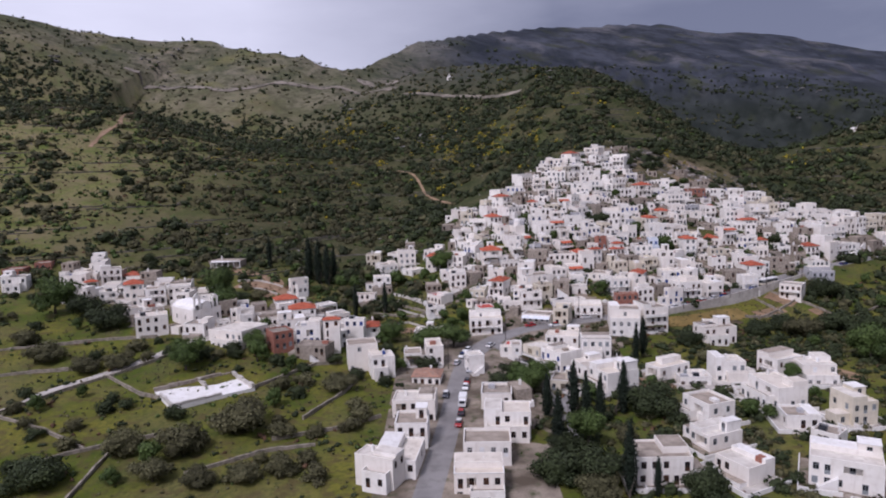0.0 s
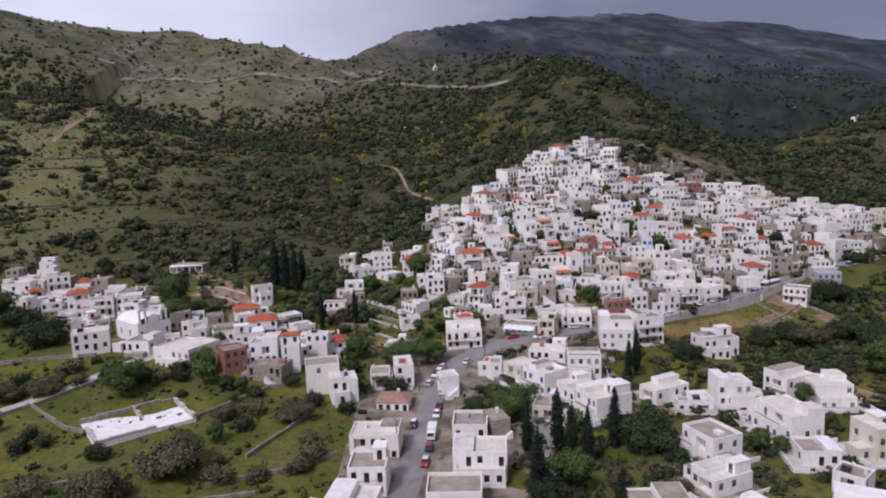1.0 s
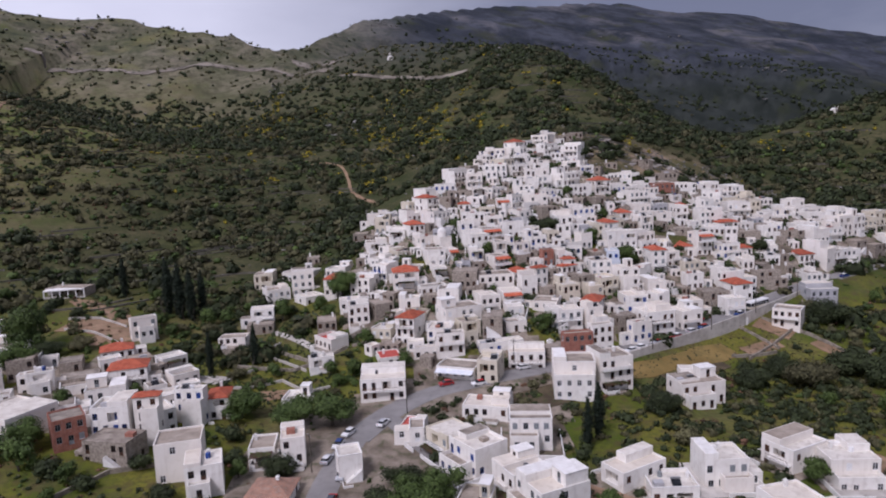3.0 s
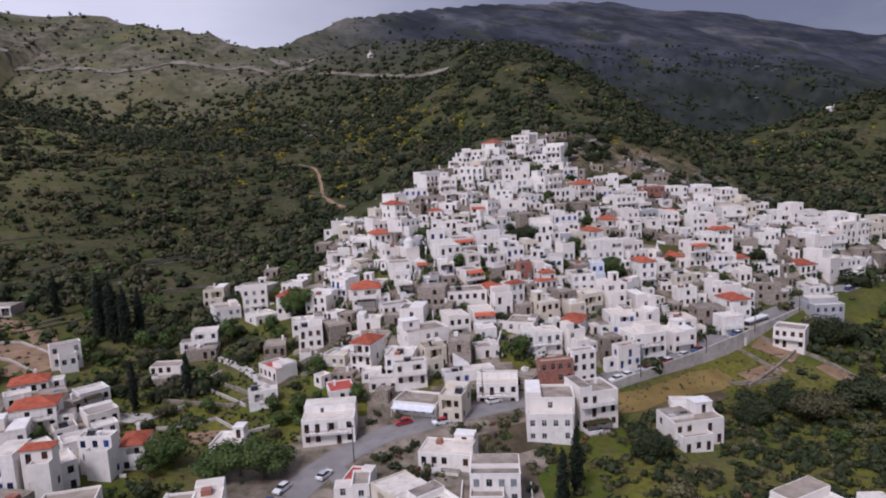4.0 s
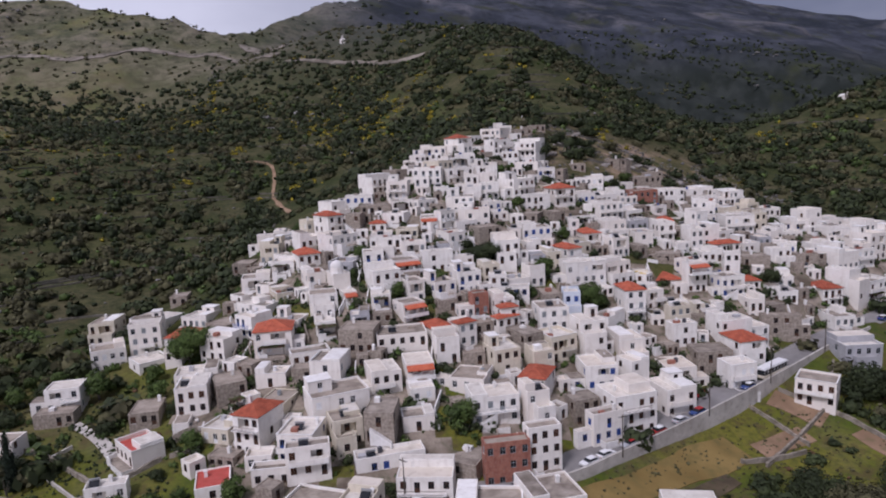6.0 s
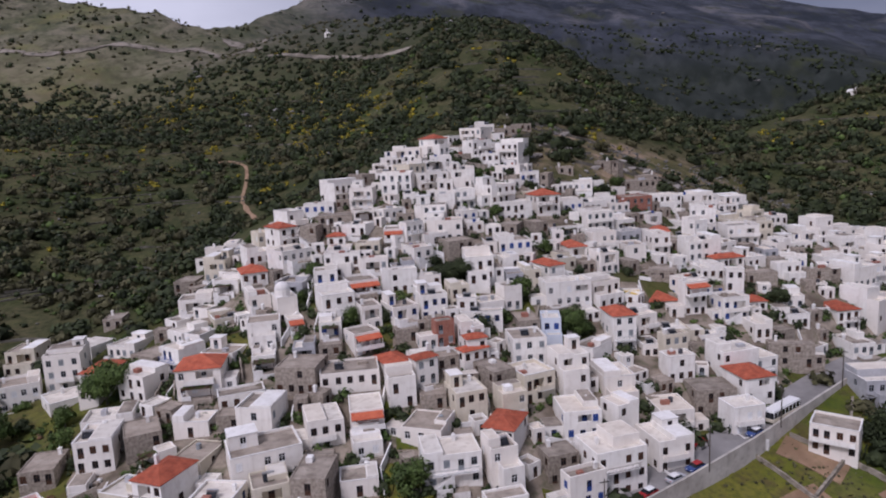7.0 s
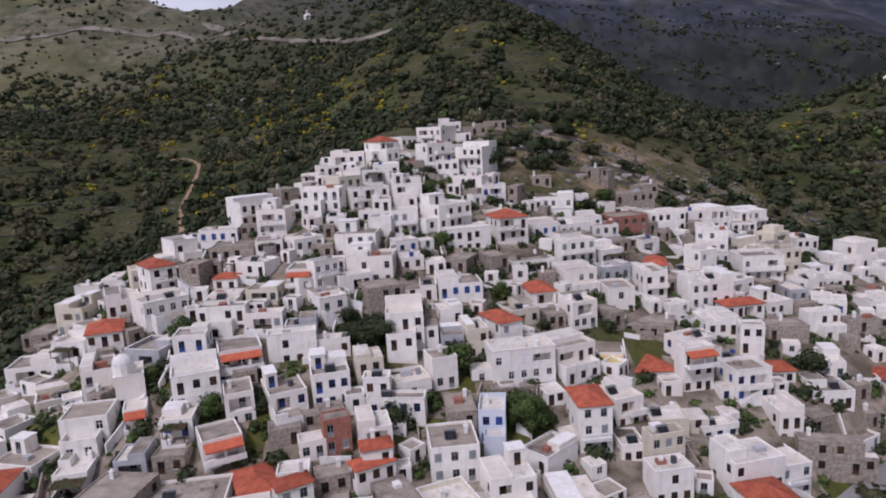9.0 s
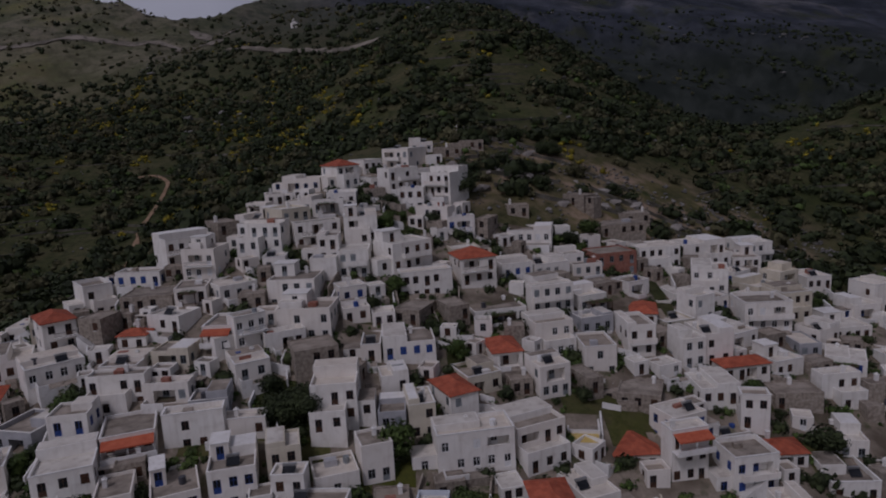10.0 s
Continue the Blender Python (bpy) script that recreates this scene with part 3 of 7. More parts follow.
def blocked(x, y, grow=0.0):
    for hx, hy, w, d, c, s in PLANS.get((int(x // 16), int(y // 16)), ()):
        u, v = (x - hx) * c + (y - hy) * s, (y - hy) * c - (x - hx) * s
        if abs(u) < w / 2 + grow and -grow < v < d + grow:
            return True
    return False


LOOKS = {"w": (WHITE, "white flat-roofed plastered village house"), "k": (WHITE, "plain white cubic house with few openings"),
         "b": (WHITE, "white village house with blue doors and shutters"), "p": (PALEBLUE, "pale blue plastered house with blue shutters"), "y": (CREAM, "cream plastered flat-roofed village house"),
         "h": (GREYP, "grey plastered house with grey shutters"), "s": (STONE, "old unplastered stone house with earthen flat roof"),
         "o": (BRICK, "unfinished red brick house on a concrete frame"), "r": (WHITE, "white house with a red clay tile roof"),
         "g": (WHITE, "old house with a weathered tile roof"), "f": (WHITE, "small white house with a red painted terrace"),
         "a": (WHITE, "white house with a red canopy over its terrace"), "v": (WHITE, "white shop with pale canvas awnings on the street"), "t": (WHITE, "small whitewashed outbuilding with a flat roof"), "c": (WHITE, "white house with an ochre canopy over its terrace"), "m": (WHITE, "white two-storey house with a brown flat roof")}
KINDS = {"r": "tile_roofed_house", "g": "tile_roofed_house", "s": "stone_house", "y": "cream_house", "o": "brick_house", "t": "outbuilding"}
count = [0]


def hip_roof(s, x0, y0, x1, y1, z, pitch, over):
    x0, y0, x1, y1 = x0 - over, y0 - over, x1 + over, y1 + over
    w, d = x1 - x0, y1 - y0
    r = min(w, d) / 2
    zt = z + r * pitch
    if w >= d:
        a, b = (x0 + r, (y0 + y1) / 2, zt), (x1 - r, (y0 + y1) / 2, zt)
    else:
        a, b = ((x0 + x1) / 2, y0 + r, zt), ((x0 + x1) / 2, y1 - r, zt)
    e = [(x0, y0, z), (x1, y0, z), (x1, y1, z), (x0, y1, z)]
    sides = [(0, 1, b, a), (1, 2, b), (2, 3, a, b), (3, 0, a)] if w >= d else [(0, 1, a), (1, 2, b, a), (2, 3, b), (3, 0, a, b)]
    for sd in sides:
        s.face([e[q] if isinstance(q, int) else q for q in sd])
    lo = [(q[0], q[1], q[2] - 0.14) for q in e]
    for i in range(4):
        j = (i + 1) % 4
        s.face((lo[i], lo[j], e[j], e[i]))
    s.face(lo[::-1])
    return zt


def leaf_quads(rg, x0, x1, y0, y1, z):
    """A flat thick mat of leaves for a pergola."""
    s = Shape()
    for _ in range(int((x1 - x0) * 14)):
        u, v, k = rg.uniform(x0, x1), rg.uniform(y0, y1), rg.uniform(0.12, 0.3)
        a, zz = rg.uniform(0, 6.28), z + rg.uniform(-0.05, 0.3)
        p, q = math.cos(a) * k, math.sin(a) * k
        s.face(((u - p, v - q, zz), (u + q, v - p, zz + rg.uniform(-0.15, 0.15)), (u + p, v + q, zz), (u - q, v + p, zz + rg.uniform(-0.15, 0.15))))
    return s


def house(x, y, w, d, yaw, n, look_of="w", crown=None):
    """A village house: x, y is the middle of its front wall, d its depth behind, n its storeys, crown the height of its roof edge."""
    count[0] += 1
    rg = random.Random(count[0] * 7 + 3)
    mat, label = LOOKS[look_of]
    c, sn = math.cos(radians(yaw)), math.sin(radians(yaw))
    claim(x, y, w, d, c, sn)
    z = gz(x, y)
    corners = [gz(x + c * u - sn * v, y + sn * u + c * v) for u in (-w / 2, w / 2) for v in (0, d)]
    zb = min(corners) - z - 1.2
    top = 2.35 if look_of == "t" else 2.9 * n
    par = 0.0 if look_of in "rg" else rg.choice((0.25, 0.4, 0.4, 0.7))
    if look_of == "s":
        par = 0.15
    if crown is not None:
        z = crown - top - par
    wood = {"b": "blue", "p": "blue", "h": "grey", "s": "brown", "o": "grey"}.get(look_of) or rg.choice(("brown", "brown", "grey", "grey", "brown", "pale", "brown"))
    home = empty(KINDS.get(look_of, "house"), pose(x, y, z, 0, 0, yaw), label, "house", "village houses")
    x0, x1 = -w / 2, w / 2
    leaves = []   # kind, u-place matrix

    def openings(length, skip, door, front):
        cols = max(1, int(round(length / (2.35 if front else 3.2))))
        holes = []
        di = rg.randrange(cols) if door else -1
        for level in range(n):
            for k in range(cols):
                mid = length * (k + 0.5) / cols + rg.uniform(-0.15, 0.15)
                zl = level * 2.9
                if level == 0 and k == di:
                    kind = "door"
                elif rg.random() < skip:
                    continue
                elif front and level > 0 and rg.random() < 0.22:
                    kind = "door"
                else:
                    kind = "window"
                ww, hh = (1.1, 1.5) if kind == "window" else (1.05, 2.1)
                zz = zl + (0.85 if kind == "window" else 0.12)
                if mid - ww / 2 < 0.25 or mid + ww / 2 > length - 0.25:
                    continue
                holes.append((round(mid - ww / 2, 3), round(mid + ww / 2, 3), zz, zz + hh, kind))
        if front and length > 4.6 and look_of in "wbyhrp" and rg.random() < 0.42:
            lw = min(rg.uniform(1.9, 3.6), length - 1.3)
            u0, zl = round(rg.uniform(0.6, length - 0.6 - lw), 3), 2.9 * (n - 1)
            low = zl + (0.95 if rg.random() < 0.55 and n > 1 else 0.1)
            holes = [h for h in holes if h[1] < u0 - 0.2 or h[0] > u0 + lw + 0.2 or h[3] < zl or h[2] > zl + 2.9]
            holes.append((u0, round(u0 + lw, 3), low, zl + 2.35, "loggia"))
        return holes

    s = Shape()
    sparse = {"t": 0.5, "k": 0.62, "s": 0.45, "o": 0.3}.get(look_of, 0.18)
    sides = (((x0, 0.0), (1, 0), w, openings(w, sparse, True, True)), ((x1, 0.0), (0, 1), d, openings(d, max(0.66, sparse), False, False)),
             ((x1, d), (-1, 0), w, []), ((x0, d), (0, -1), d, openings(d, max(0.66, sparse), False, False)))
    for origin, along, length, holes in sides:
        pierced(s, origin, along, length, zb, top + par, [h[:4] for h in holes])
        for u0, u1, za, zc, kind in holes:
            turn = math.degrees(math.atan2(along[1], along[0]))
            if kind == "loggia":
                fl = zc - 2.25
                p, q = x0 + u0, x0 + u1
                s.face(((p, 1.6, fl), (q, 1.6, fl), (q, 1.6, zc), (p, 1.6, zc)))
                s.face(((p, 0.2, fl), (p, 1.6, fl), (p, 1.6, zc), (p, 0.2, zc)))
                s.face(((q, 1.6, fl), (q, 0.2, fl), (q, 0.2, zc), (q, 1.6, zc)))
                s.face(((p, 1.6, zc), (q, 1.6, zc), (q, 0.2, zc), (p, 0.2, zc)))
                s.face(((p, 0.2, fl), (q, 0.2, fl), (q, 1.6, fl), (p, 1.6, fl)))
                if za > fl + 0.1:
                    s.face(((q, 0.2, fl), (p, 0.2, fl), (p, 0.2, za), (q, 0.2, za)))
                leaves.append(("door", pose((p + q) / 2 - rg.choice((0.525, 0.1, 0.9)), 1.41, fl + 0.01)))
                continue
            leaves.append((kind, pose(origin[0] + along[0] * u0, origin[1] + along[1] * u0, za, 0, 0, turn)))
    t = 0.22
    if par:
        for a, b in (((x0 + t, t), (x1 - t, t)), ((x1 - t, t), (x1 - t, d - t)), ((x1 - t, d - t), (x0 + t, d - t)), ((x0 + t, d - t), (x0 + t, t))):
            s.face(((b[0], b[1], top - 0.05), (a[0], a[1], top - 0.05), (a[0], a[1], top + par), (b[0], b[1], top + par)))
        o, i = [(x0, 0), (x1, 0), (x1, d), (x0, d)], [(x0 + t, t), (x1 - t, t), (x1 - t, d - t), (x0 + t, d - t)]
        for k in range(4):
            j = (k + 1) % 4
            s.face(((*o[k], top + par), (*o[j], top + par), (*i[j], top + par), (*i[k], top + par)))
    if look_of == "t":
        s.box(x0 + t, t, top - 0.3, x1 - t, d - t, top - 0.03, 1)
    part("wall", s, [mat, rg.choice((SCREED, SCREEDW))] if look_of == "t" else [mat], home)
    for kind, m in leaves:
        me = SHUT[wood] if kind == "window" and rg.random() < (0.55 if look_of == "b" else 0.3) else LEAVES[(kind, wood)]
        part(kind, me, None, home).matrix_basis = m
    # roof
    s = Shape()
    if look_of in "rg":
        hip_roof(s, x0, 0, x1, d, top + 0.13, 0.42, 0.3)
        part("roof", s, [TILE if look_of == "r" else OLDTILE], home)
    elif look_of != "t":
        s.box(x0 + t, t, top - 0.3, x1 - t, d - t, top - 0.03)
        roofing = REDFLOOR if look_of == "f" else SCREED if look_of in "som" else rg.choice((SCREED, SCREED, SCREEDW, SCREEDW, SCREEDW))
        part("roof", s, [roofing], home)
        if look_of not in "so" and par > 0.3 and rg.random() < 0.5:
            s = Shape()
            for q in ((x0 - 0.06, -0.06, x1 + 0.06, t), (x0 - 0.06, d - t, x1 + 0.06, d + 0.06), (x0 - 0.06, t, x0 + t, d - t), (x1 - t, t, x1 + 0.06, d - t)):
                s.box(q[0], q[1], top + par + 0.003, q[2], q[3], top + par + 0.09)
            part("parapet", s, [COPING], home)
    # a stair-head room on the roof
    if look_of in "wbky" and w > 6 and d > 6.5 and rg.random() < 0.22:
        rw, rd, rx = w * rg.uniform(0.3, 0.5), d * rg.uniform(0.35, 0.5), rg.choice((0, 1))
        a = x0 + 0.3 if rx == 0 else x1 - 0.3 - rw
        s = Shape()
        dx = rw / 2 - 0.525
        pierced(s, (a, d - 0.3 - rd), (1, 0), rw, top - 0.03, top + 2.5, [(dx, dx + 1.05, top, top + 2.1)])
        pierced(s, (a + rw, d - 0.3 - rd), (0, 1), rd, top - 0.03, top + 2.5, [])
        pierced(s, (a + rw, d - 0.3), (-1, 0), rw, top - 0.03, top + 2.5, [])
        pierced(s, (a, d - 0.3), (0, -1), rd, top - 0.03, top + 2.5, [])
        s.box(a - 0.12, d - 0.42 - rd, top + 2.503, a + rw + 0.12, d - 0.18, top + 2.66, 1)
        rm = part("roof_room", s, [mat, COPING], home)
        dd = part("door", LEAVES[("door", wood)], None, rm)
        dd.matrix_basis = pose(a + dx, d - 0.3 - rd, top)
    # part of the roof stands higher than the rest
    own = random.Random(count[0] * 13 + 5)
    if look_of in "wbkyhf" and w > 4.2 and d > 4.6 and own.random() < 0.6:
        up, cut = own.choice((0.45, 0.7, 0.95, 1.3)), own.uniform(0.3, 0.6)
        a, b, e, f = x0 + 0.02, x1 - 0.02, 0.02, d - 0.02
        way = own.randrange(3)
        if way == 0:
            b = a + w * cut
        elif way == 1:
            a = b - w * cut
        else:
            e = f - d * cut
        if own.random() < 0.4:
            e = max(e, d * own.uniform(0.2, 0.5))
        s = Shape()
        s.box(a, e, top - 0.04, b, f, top + par + up)
        s.box(a + 0.2, e + 0.2, top + par + up + 0.003, b - 0.2, f - 0.2, top + par + up + 0.05, 1)
        part("upper_roof", s, [mat, own.choice((SCREED, SCREEDW, SCREEDW, COPING))], home)
    # chimney
    if rg.random() < 0.42 and look_of not in "ot":
        s = Shape()
        cx, cy, cz = rg.uniform(x0 + 0.8, x1 - 0.8), d * rg.uniform(0.55, 0.85), top - 0.1
        ch = 1.2 if look_of not in "rg" else 2.2
        s.box(cx - 0.3, cy - 0.3, cz, cx + 0.3, cy + 0.3, cz + ch)
        s.box(cx - 0.38, cy - 0.38, cz + ch + 0.002, cx + 0.38, cy + 0.38, cz + ch + 0.12)
        s.box(cx - 0.16, cy - 0.16, cz + ch + 0.122, cx + 0.16, cy + 0.16, cz + ch + 0.4, taper=0.15)
        part("chimney", s, [COPING], home)
    # a lower room in front, whose roof is a walled terrace
    fronted = False
    if n >= 2 and look_of in "wbkyhrpf" and w > 4.4 and own.random() < 0.62:
        fd, fw = own.uniform(1.8, 3.4), w * own.uniform(0.5, 0.95)
        fa = own.choice((x0 + 0.02, x1 - fw - 0.02, own.uniform(x0 + 0.02, x1 - fw - 0.02)))
        fb = fa + fw
        if all(not blocked(x + c * u + sn * v, y + sn * u - c * v, 0.25) and road_gap(x + c * u + sn * v, y + sn * u - c * v) > 5.2 for u in (fa, (fa + fb) / 2, fb) for v in (fd * 0.55, fd + 0.4)):
            fronted = True
            claim(x + c * (fa + fb) / 2 + sn * fd, y + sn * (fa + fb) / 2 - c * fd, fw, fd - 0.3, c, sn)
            fz = 2.9 * (n - 1)
            rim = fz + own.choice((0.5, 0.8, 0.95))
            holes, k = [], max(1, int(fw / 2.1))
            for i in range(k):
                for level in range(n - 1):
                    if own.random() < 0.75:
                        u, kind = fw * (i + 0.5) / k, "door" if level == 0 and own.random() < 0.35 else "window"
                        ww, hh, zz = (1.1, 1.5, 0.85) if kind == "window" else (1.05, 2.1, 0.12)
                        holes.append((round(u - ww / 2, 3), round(u + ww / 2, 3), 2.9 * level + zz, 2.9 * level + zz + hh, kind))
            s = Shape()
            pierced(s, (fa, -fd), (1, 0), fw, zb - 1.5, rim, [h[:4] for h in holes])
            pierced(s, (fb, -fd), (0, 1), fd, zb - 1.5, rim, [])
            pierced(s, (fa, 0.0), (0, -1), fd, zb - 1.5, rim, [])
            s.box(fa + 0.2, -fd + 0.2, fz - 0.2, fb - 0.2, -0.004, fz - 0.02, 1)
            for q in ((fa + 0.003, -fd + 0.003, fb - 0.003, -fd + 0.2), (fa + 0.003, -fd + 0.203, fa + 0.2, -0.004), (fb - 0.2, -fd + 0.203, fb - 0.003, -0.004)):
                s.box(q[0], q[1], fz - 0.1, q[2], q[3], rim + 0.006)
            room = part("front_room", s, [mat, own.choice((SCREED, SCREEDW, SCREEDW))], home)
            for u0, u1, za, zc, kind in holes:
                part(kind, LEAVES[(kind, wood)], None, room).matrix_basis = pose(fa + u0, -fd, za)
    # balcony
    if not fronted and n >= 2 and look_of in "wbyharm" and w > 5.0 and rg.random() < 0.6:
        bw = w * rg.uniform(0.45, 0.95)
        bx = rg.uniform(x0, x1 - bw)
        bz = 2.9 * rg.randrange(1, n)
        s = Shape()
        s.box(bx, -1.15, bz - 0.06, bx + bw, -0.003, bz + 0.10)
        bal = part("balcony", s, [COPING], home)
        s = Shape()
        if rg.random() < 0.35:
            s.box(bx, -1.15, bz + 0.103, bx + bw, -1.03, bz + 1.0)
            s.box(bx, -1.027, bz + 0.103, bx + 0.12, -0.003, bz + 1.0)
            s.box(bx + bw - 0.12, -1.027, bz + 0.103, bx + bw, -0.003, bz + 1.0)
            part("balustrade", s, [mat], bal)
        else:
            k = max(2, int(bw / 0.3))
            for i in range(k + 1):
                u = bx + 0.04 + (bw - 0.08) * i / k
                s.box(u - 0.02, -1.12, bz + 0.1, u + 0.02, -1.08, bz + 1.0)
            s.box(bx, -1.13, bz + 1.0, bx + bw, -1.07, bz + 1.06)
            s.box(bx, -1.13, bz + 0.2, bx + bw, -1.07, bz + 0.24)
            part("railing", s, [WOODS[wood] if wood != "pale" else IRON], bal)
    # canopy over an upper terrace
    if look_of in "acv":
        s = Shape()
        cz = top - 0.25
        s.face(((x0 + 0.2, -1.9, cz - 0.45), (x1 - 0.2, -1.9, cz - 0.45), (x1 - 0.2, -0.01, cz + 0.15), (x0 + 0.2, -0.01, cz + 0.15)))
        s.face(((x0 + 0.2, -0.01, cz + 0.08), (x1 - 0.2, -0.01, cz + 0.08), (x1 - 0.2, -1.9, cz - 0.52), (x0 + 0.2, -1.9, cz - 0.52)))
        s.face(((x0 + 0.2, -1.9, cz - 0.7), (x1 - 0.2, -1.9, cz - 0.7), (x1 - 0.2, -1.9, cz - 0.45), (x0 + 0.2, -1.9, cz - 0.45)))
        part("canopy", s, [{"a": CANVAS_R, "c": CANVAS_Y, "v": CANVAS_W}[look_of]], home)
        lo = 0 if n == 1 else 2.9 * (n - 1)
        for u in (x0 + 0.25, 0, x1 - 0.25):
            s = Shape()
            s.box(u - 0.05, -1.85, lo - 0.05, u + 0.05, -1.75, cz - 0.48)
            part("post", s, [COPING], home)
        if n > 1:
            s = Shape()
            s.box(x0, -2.0, lo - 0.12, x1, -0.003, lo + 0.06)
            terrace = part("terrace", s, [COPING], home)
            s = Shape()
            s.box(x0, -2.0, lo + 0.063, x1, -1.9, lo + 0.85)
            part("parapet", s, [COPING], terrace)
    # outside stair along the front
    if n >= 2 and look_of in "wkbs" and rg.random() < 0.16 and not fronted:
        s = Shape()
        k = 15
        flip = rg.choice((-1, 1))
        for i in range(k):
            u = flip * (-w * 0.42 + 0.28 * i)
            s.box(min(u, u + 0.28 * flip), -1.1, zb if i == 0 else -0.4, max(u, u + 0.28 * flip), -0.003, 2.9 * (i + 1) / k)
        part("stair", s, [COPING], home)
    # water tank and roof hatch
    if look_of in "wbkyh" and rg.random() < 0.3 and w > 5:
        s = Shape()
        cx, cy = rg.uniform(x0 + 1.2, x1 - 1.2), d * rg.uniform(0.3, 0.8)
        k = 8
        ring = [(cx + 0.5 * math.cos(6.2832 * i / k), cy + 0.5 * math.sin(6.2832 * i / k)) for i in range(k)]
        for i in range(k):
            p, q = ring[i], ring[(i + 1) % k]
            s.face(((*p, top - 0.03), (*q, top - 0.03), (*q, top + 1.0), (*p, top + 1.0)))
        s.face([(*p, top + 1.0) for p in ring])
        part("water_tank", s, [rg.choice((IRON, PALEW, GREYW, BLUE))], home)
    if look_of in "wbkysh" and rg.random() < 0.3 and w > 5:
        s = Shape()
        cx, cy, sx, sy = rg.uniform(x0 + 1.3, x1 - 1.3), d * rg.uniform(0.25, 0.8), rg.uniform(0.5, 1.1), rg.uniform(0.4, 0.9)
        s.box(cx - sx, cy - sy, top - 0.03, cx + sx, cy + sy, top + rg.uniform(0.5, 1.1))
        part("roof_hatch", s, [rg.choice((COPING, BRICK, GREYP, STONE))], home)
    # solar water heater or tank
    if look_of in "wbky" and rg.random() < 0.2:
        s = Shape()
        cx, cy = rg.uniform(x0 + 1.5, x1 - 1.5), d * rg.uniform(0.2, 0.45)
        s.face(((cx - 0.9, cy - 0.6, top + 0.15), (cx + 0.9, cy - 0.6, top + 0.15), (cx + 0.9, cy + 0.5, top + 1.05), (cx - 0.9, cy + 0.5, top + 1.05)), 1)
        s.box(cx - 0.95, cy + 0.45, top + 0.9, cx + 0.95, cy + 0.85, top + 1.3)
        s.box(cx - 0.9, cy + 0.5, top - 0.03, cx - 0.82, cy + 0.6, top + 0.9)
        s.box(cx + 0.82, cy + 0.5, top - 0.03, cx + 0.9, cy + 0.6, top + 0.9)
        part("solar_heater", s, [STEEL, GLASS], home)
    # a raised forecourt with a low wall
    fx, fy = x + sn * 1.6, y - c * 1.6
    if not fronted and look_of in "wkbyrfta" and rg.random() < 0.8 and not blocked(fx, fy, 0.6) and not blocked(x + sn * 2.4 + c * w * 0.3, y - c * 2.4 + sn * w * 0.3, 0.2):
        fd, a, b = rg.uniform(1.6, 3.2), x0 + rg.uniform(0, 0.2) * w, x1 - rg.uniform(0, 0.35) * w
        s = Shape()
        s.box(a, -fd, zb - 1.5, b, -0.003, 0.08, 0, 1)
        fore = part("forecourt", s, [rg.choice((COPING, STONE, COPING)), SCREED], home)
        s = Shape()
        gap = rg.uniform(0.2, 0.6) * (b - a)
        s.box(a, -fd, 0.083, a + gap, -fd + 0.2, 0.95)
        s.box(a, -fd + 0.203, 0.083, a + 0.2, -0.003, 0.95)
        part("parapet", s, [COPING], fore)
        if rg.random() < 0.16:
            s = Shape()
            s.box(a, -fd + 0.1, 2.303, b, -0.003, 2.38)
            pg = part("pergola", s, [BROWN], home)
            for u in (a + 0.2, b - 0.2):
                s = Shape()
                s.box(u - 0.06, -fd + 0.3, 0.083, u + 0.06, -fd + 0.42, 2.3)
                part("post", s, [BROWN], pg)
            vine = leaf_quads(rg, a, b, -fd, 0, 2.45)
            part("vine", vine, [LUSH], pg)
    # low side room
    if look_of in "wbsyr" and rg.random() < (0.32 if n >= 2 else 0.22):
        sd = rg.choice((-1, 1))
        aw, ad = rg.uniform(2.4, 3.8), d * rg.uniform(0.45, 0.7)
        a, b = (x1 + 0.003, x1 + aw) if sd > 0 else (x0 - aw, x0 - 0.003)
        if not blocked(x + c * (a + b) / 2 * 1.1 - sn * ad, y + sn * (a + b) / 2 * 1.1 + c * ad, 0.0):
            ah = 3.1 if n >= 2 else 2.45
            s = Shape()
            u = (b - a) / 2 - 0.55
            pierced(s, (a, 0.8), (1, 0), b - a, zb, ah, [(u, u + 1.1, 0.85, 2.35)])
            pierced(s, (b, 0.8), (0, 1), ad, zb, ah, [])
            pierced(s, (b, 0.8 + ad), (-1, 0), b - a, zb, ah, [])
            pierced(s, (a, 0.8 + ad), (0, -1), ad, zb, ah, [])
            s.face(((a, 0.8, ah), (b, 0.8, ah), (b, 0.8 + ad, ah), (a, 0.8 + ad, ah)), 1)
            an = part("annex", s, [mat, rg.choice((SCREED, SCREEDW))], home)
            part("window", LEAVES[("window", wood)], None, an).matrix_basis = pose(a + u, 0.8, 0.85)
            claim(x + c * (a + b) / 2 - sn * 0.8, y + sn * (a + b) / 2 + c * 0.8, aw, ad, c, sn)
    return home


# ---- the houses ----
claim(-86.3, 235.0, 12, 16, math.cos(radians(50)), math.sin(radians(50)))   # kept free for the church
house(42.5, 184.0, 8.8, 10.7, -68, 2, "w", 16.5)
house(38.9, 192.6, 8.2, 8.5, -66, 2, "w", 15.6)
house(31.5, 200.0, 9.2, 8.5, -58, 2, "b", 18.0)
house(26.5, 208.0, 8.3, 7.7, -58, 2, "y", 17.2)
house(61.8, 161.5, 9.6, 8.0, -70, 2, "w", 15.4)
house(84.4, 173.4, 12.9, 8.5, -80, 2, "w", 15.5)
house(96.5, 196.2, 7.5, 10.4, -67, 2, "w", 15.0)
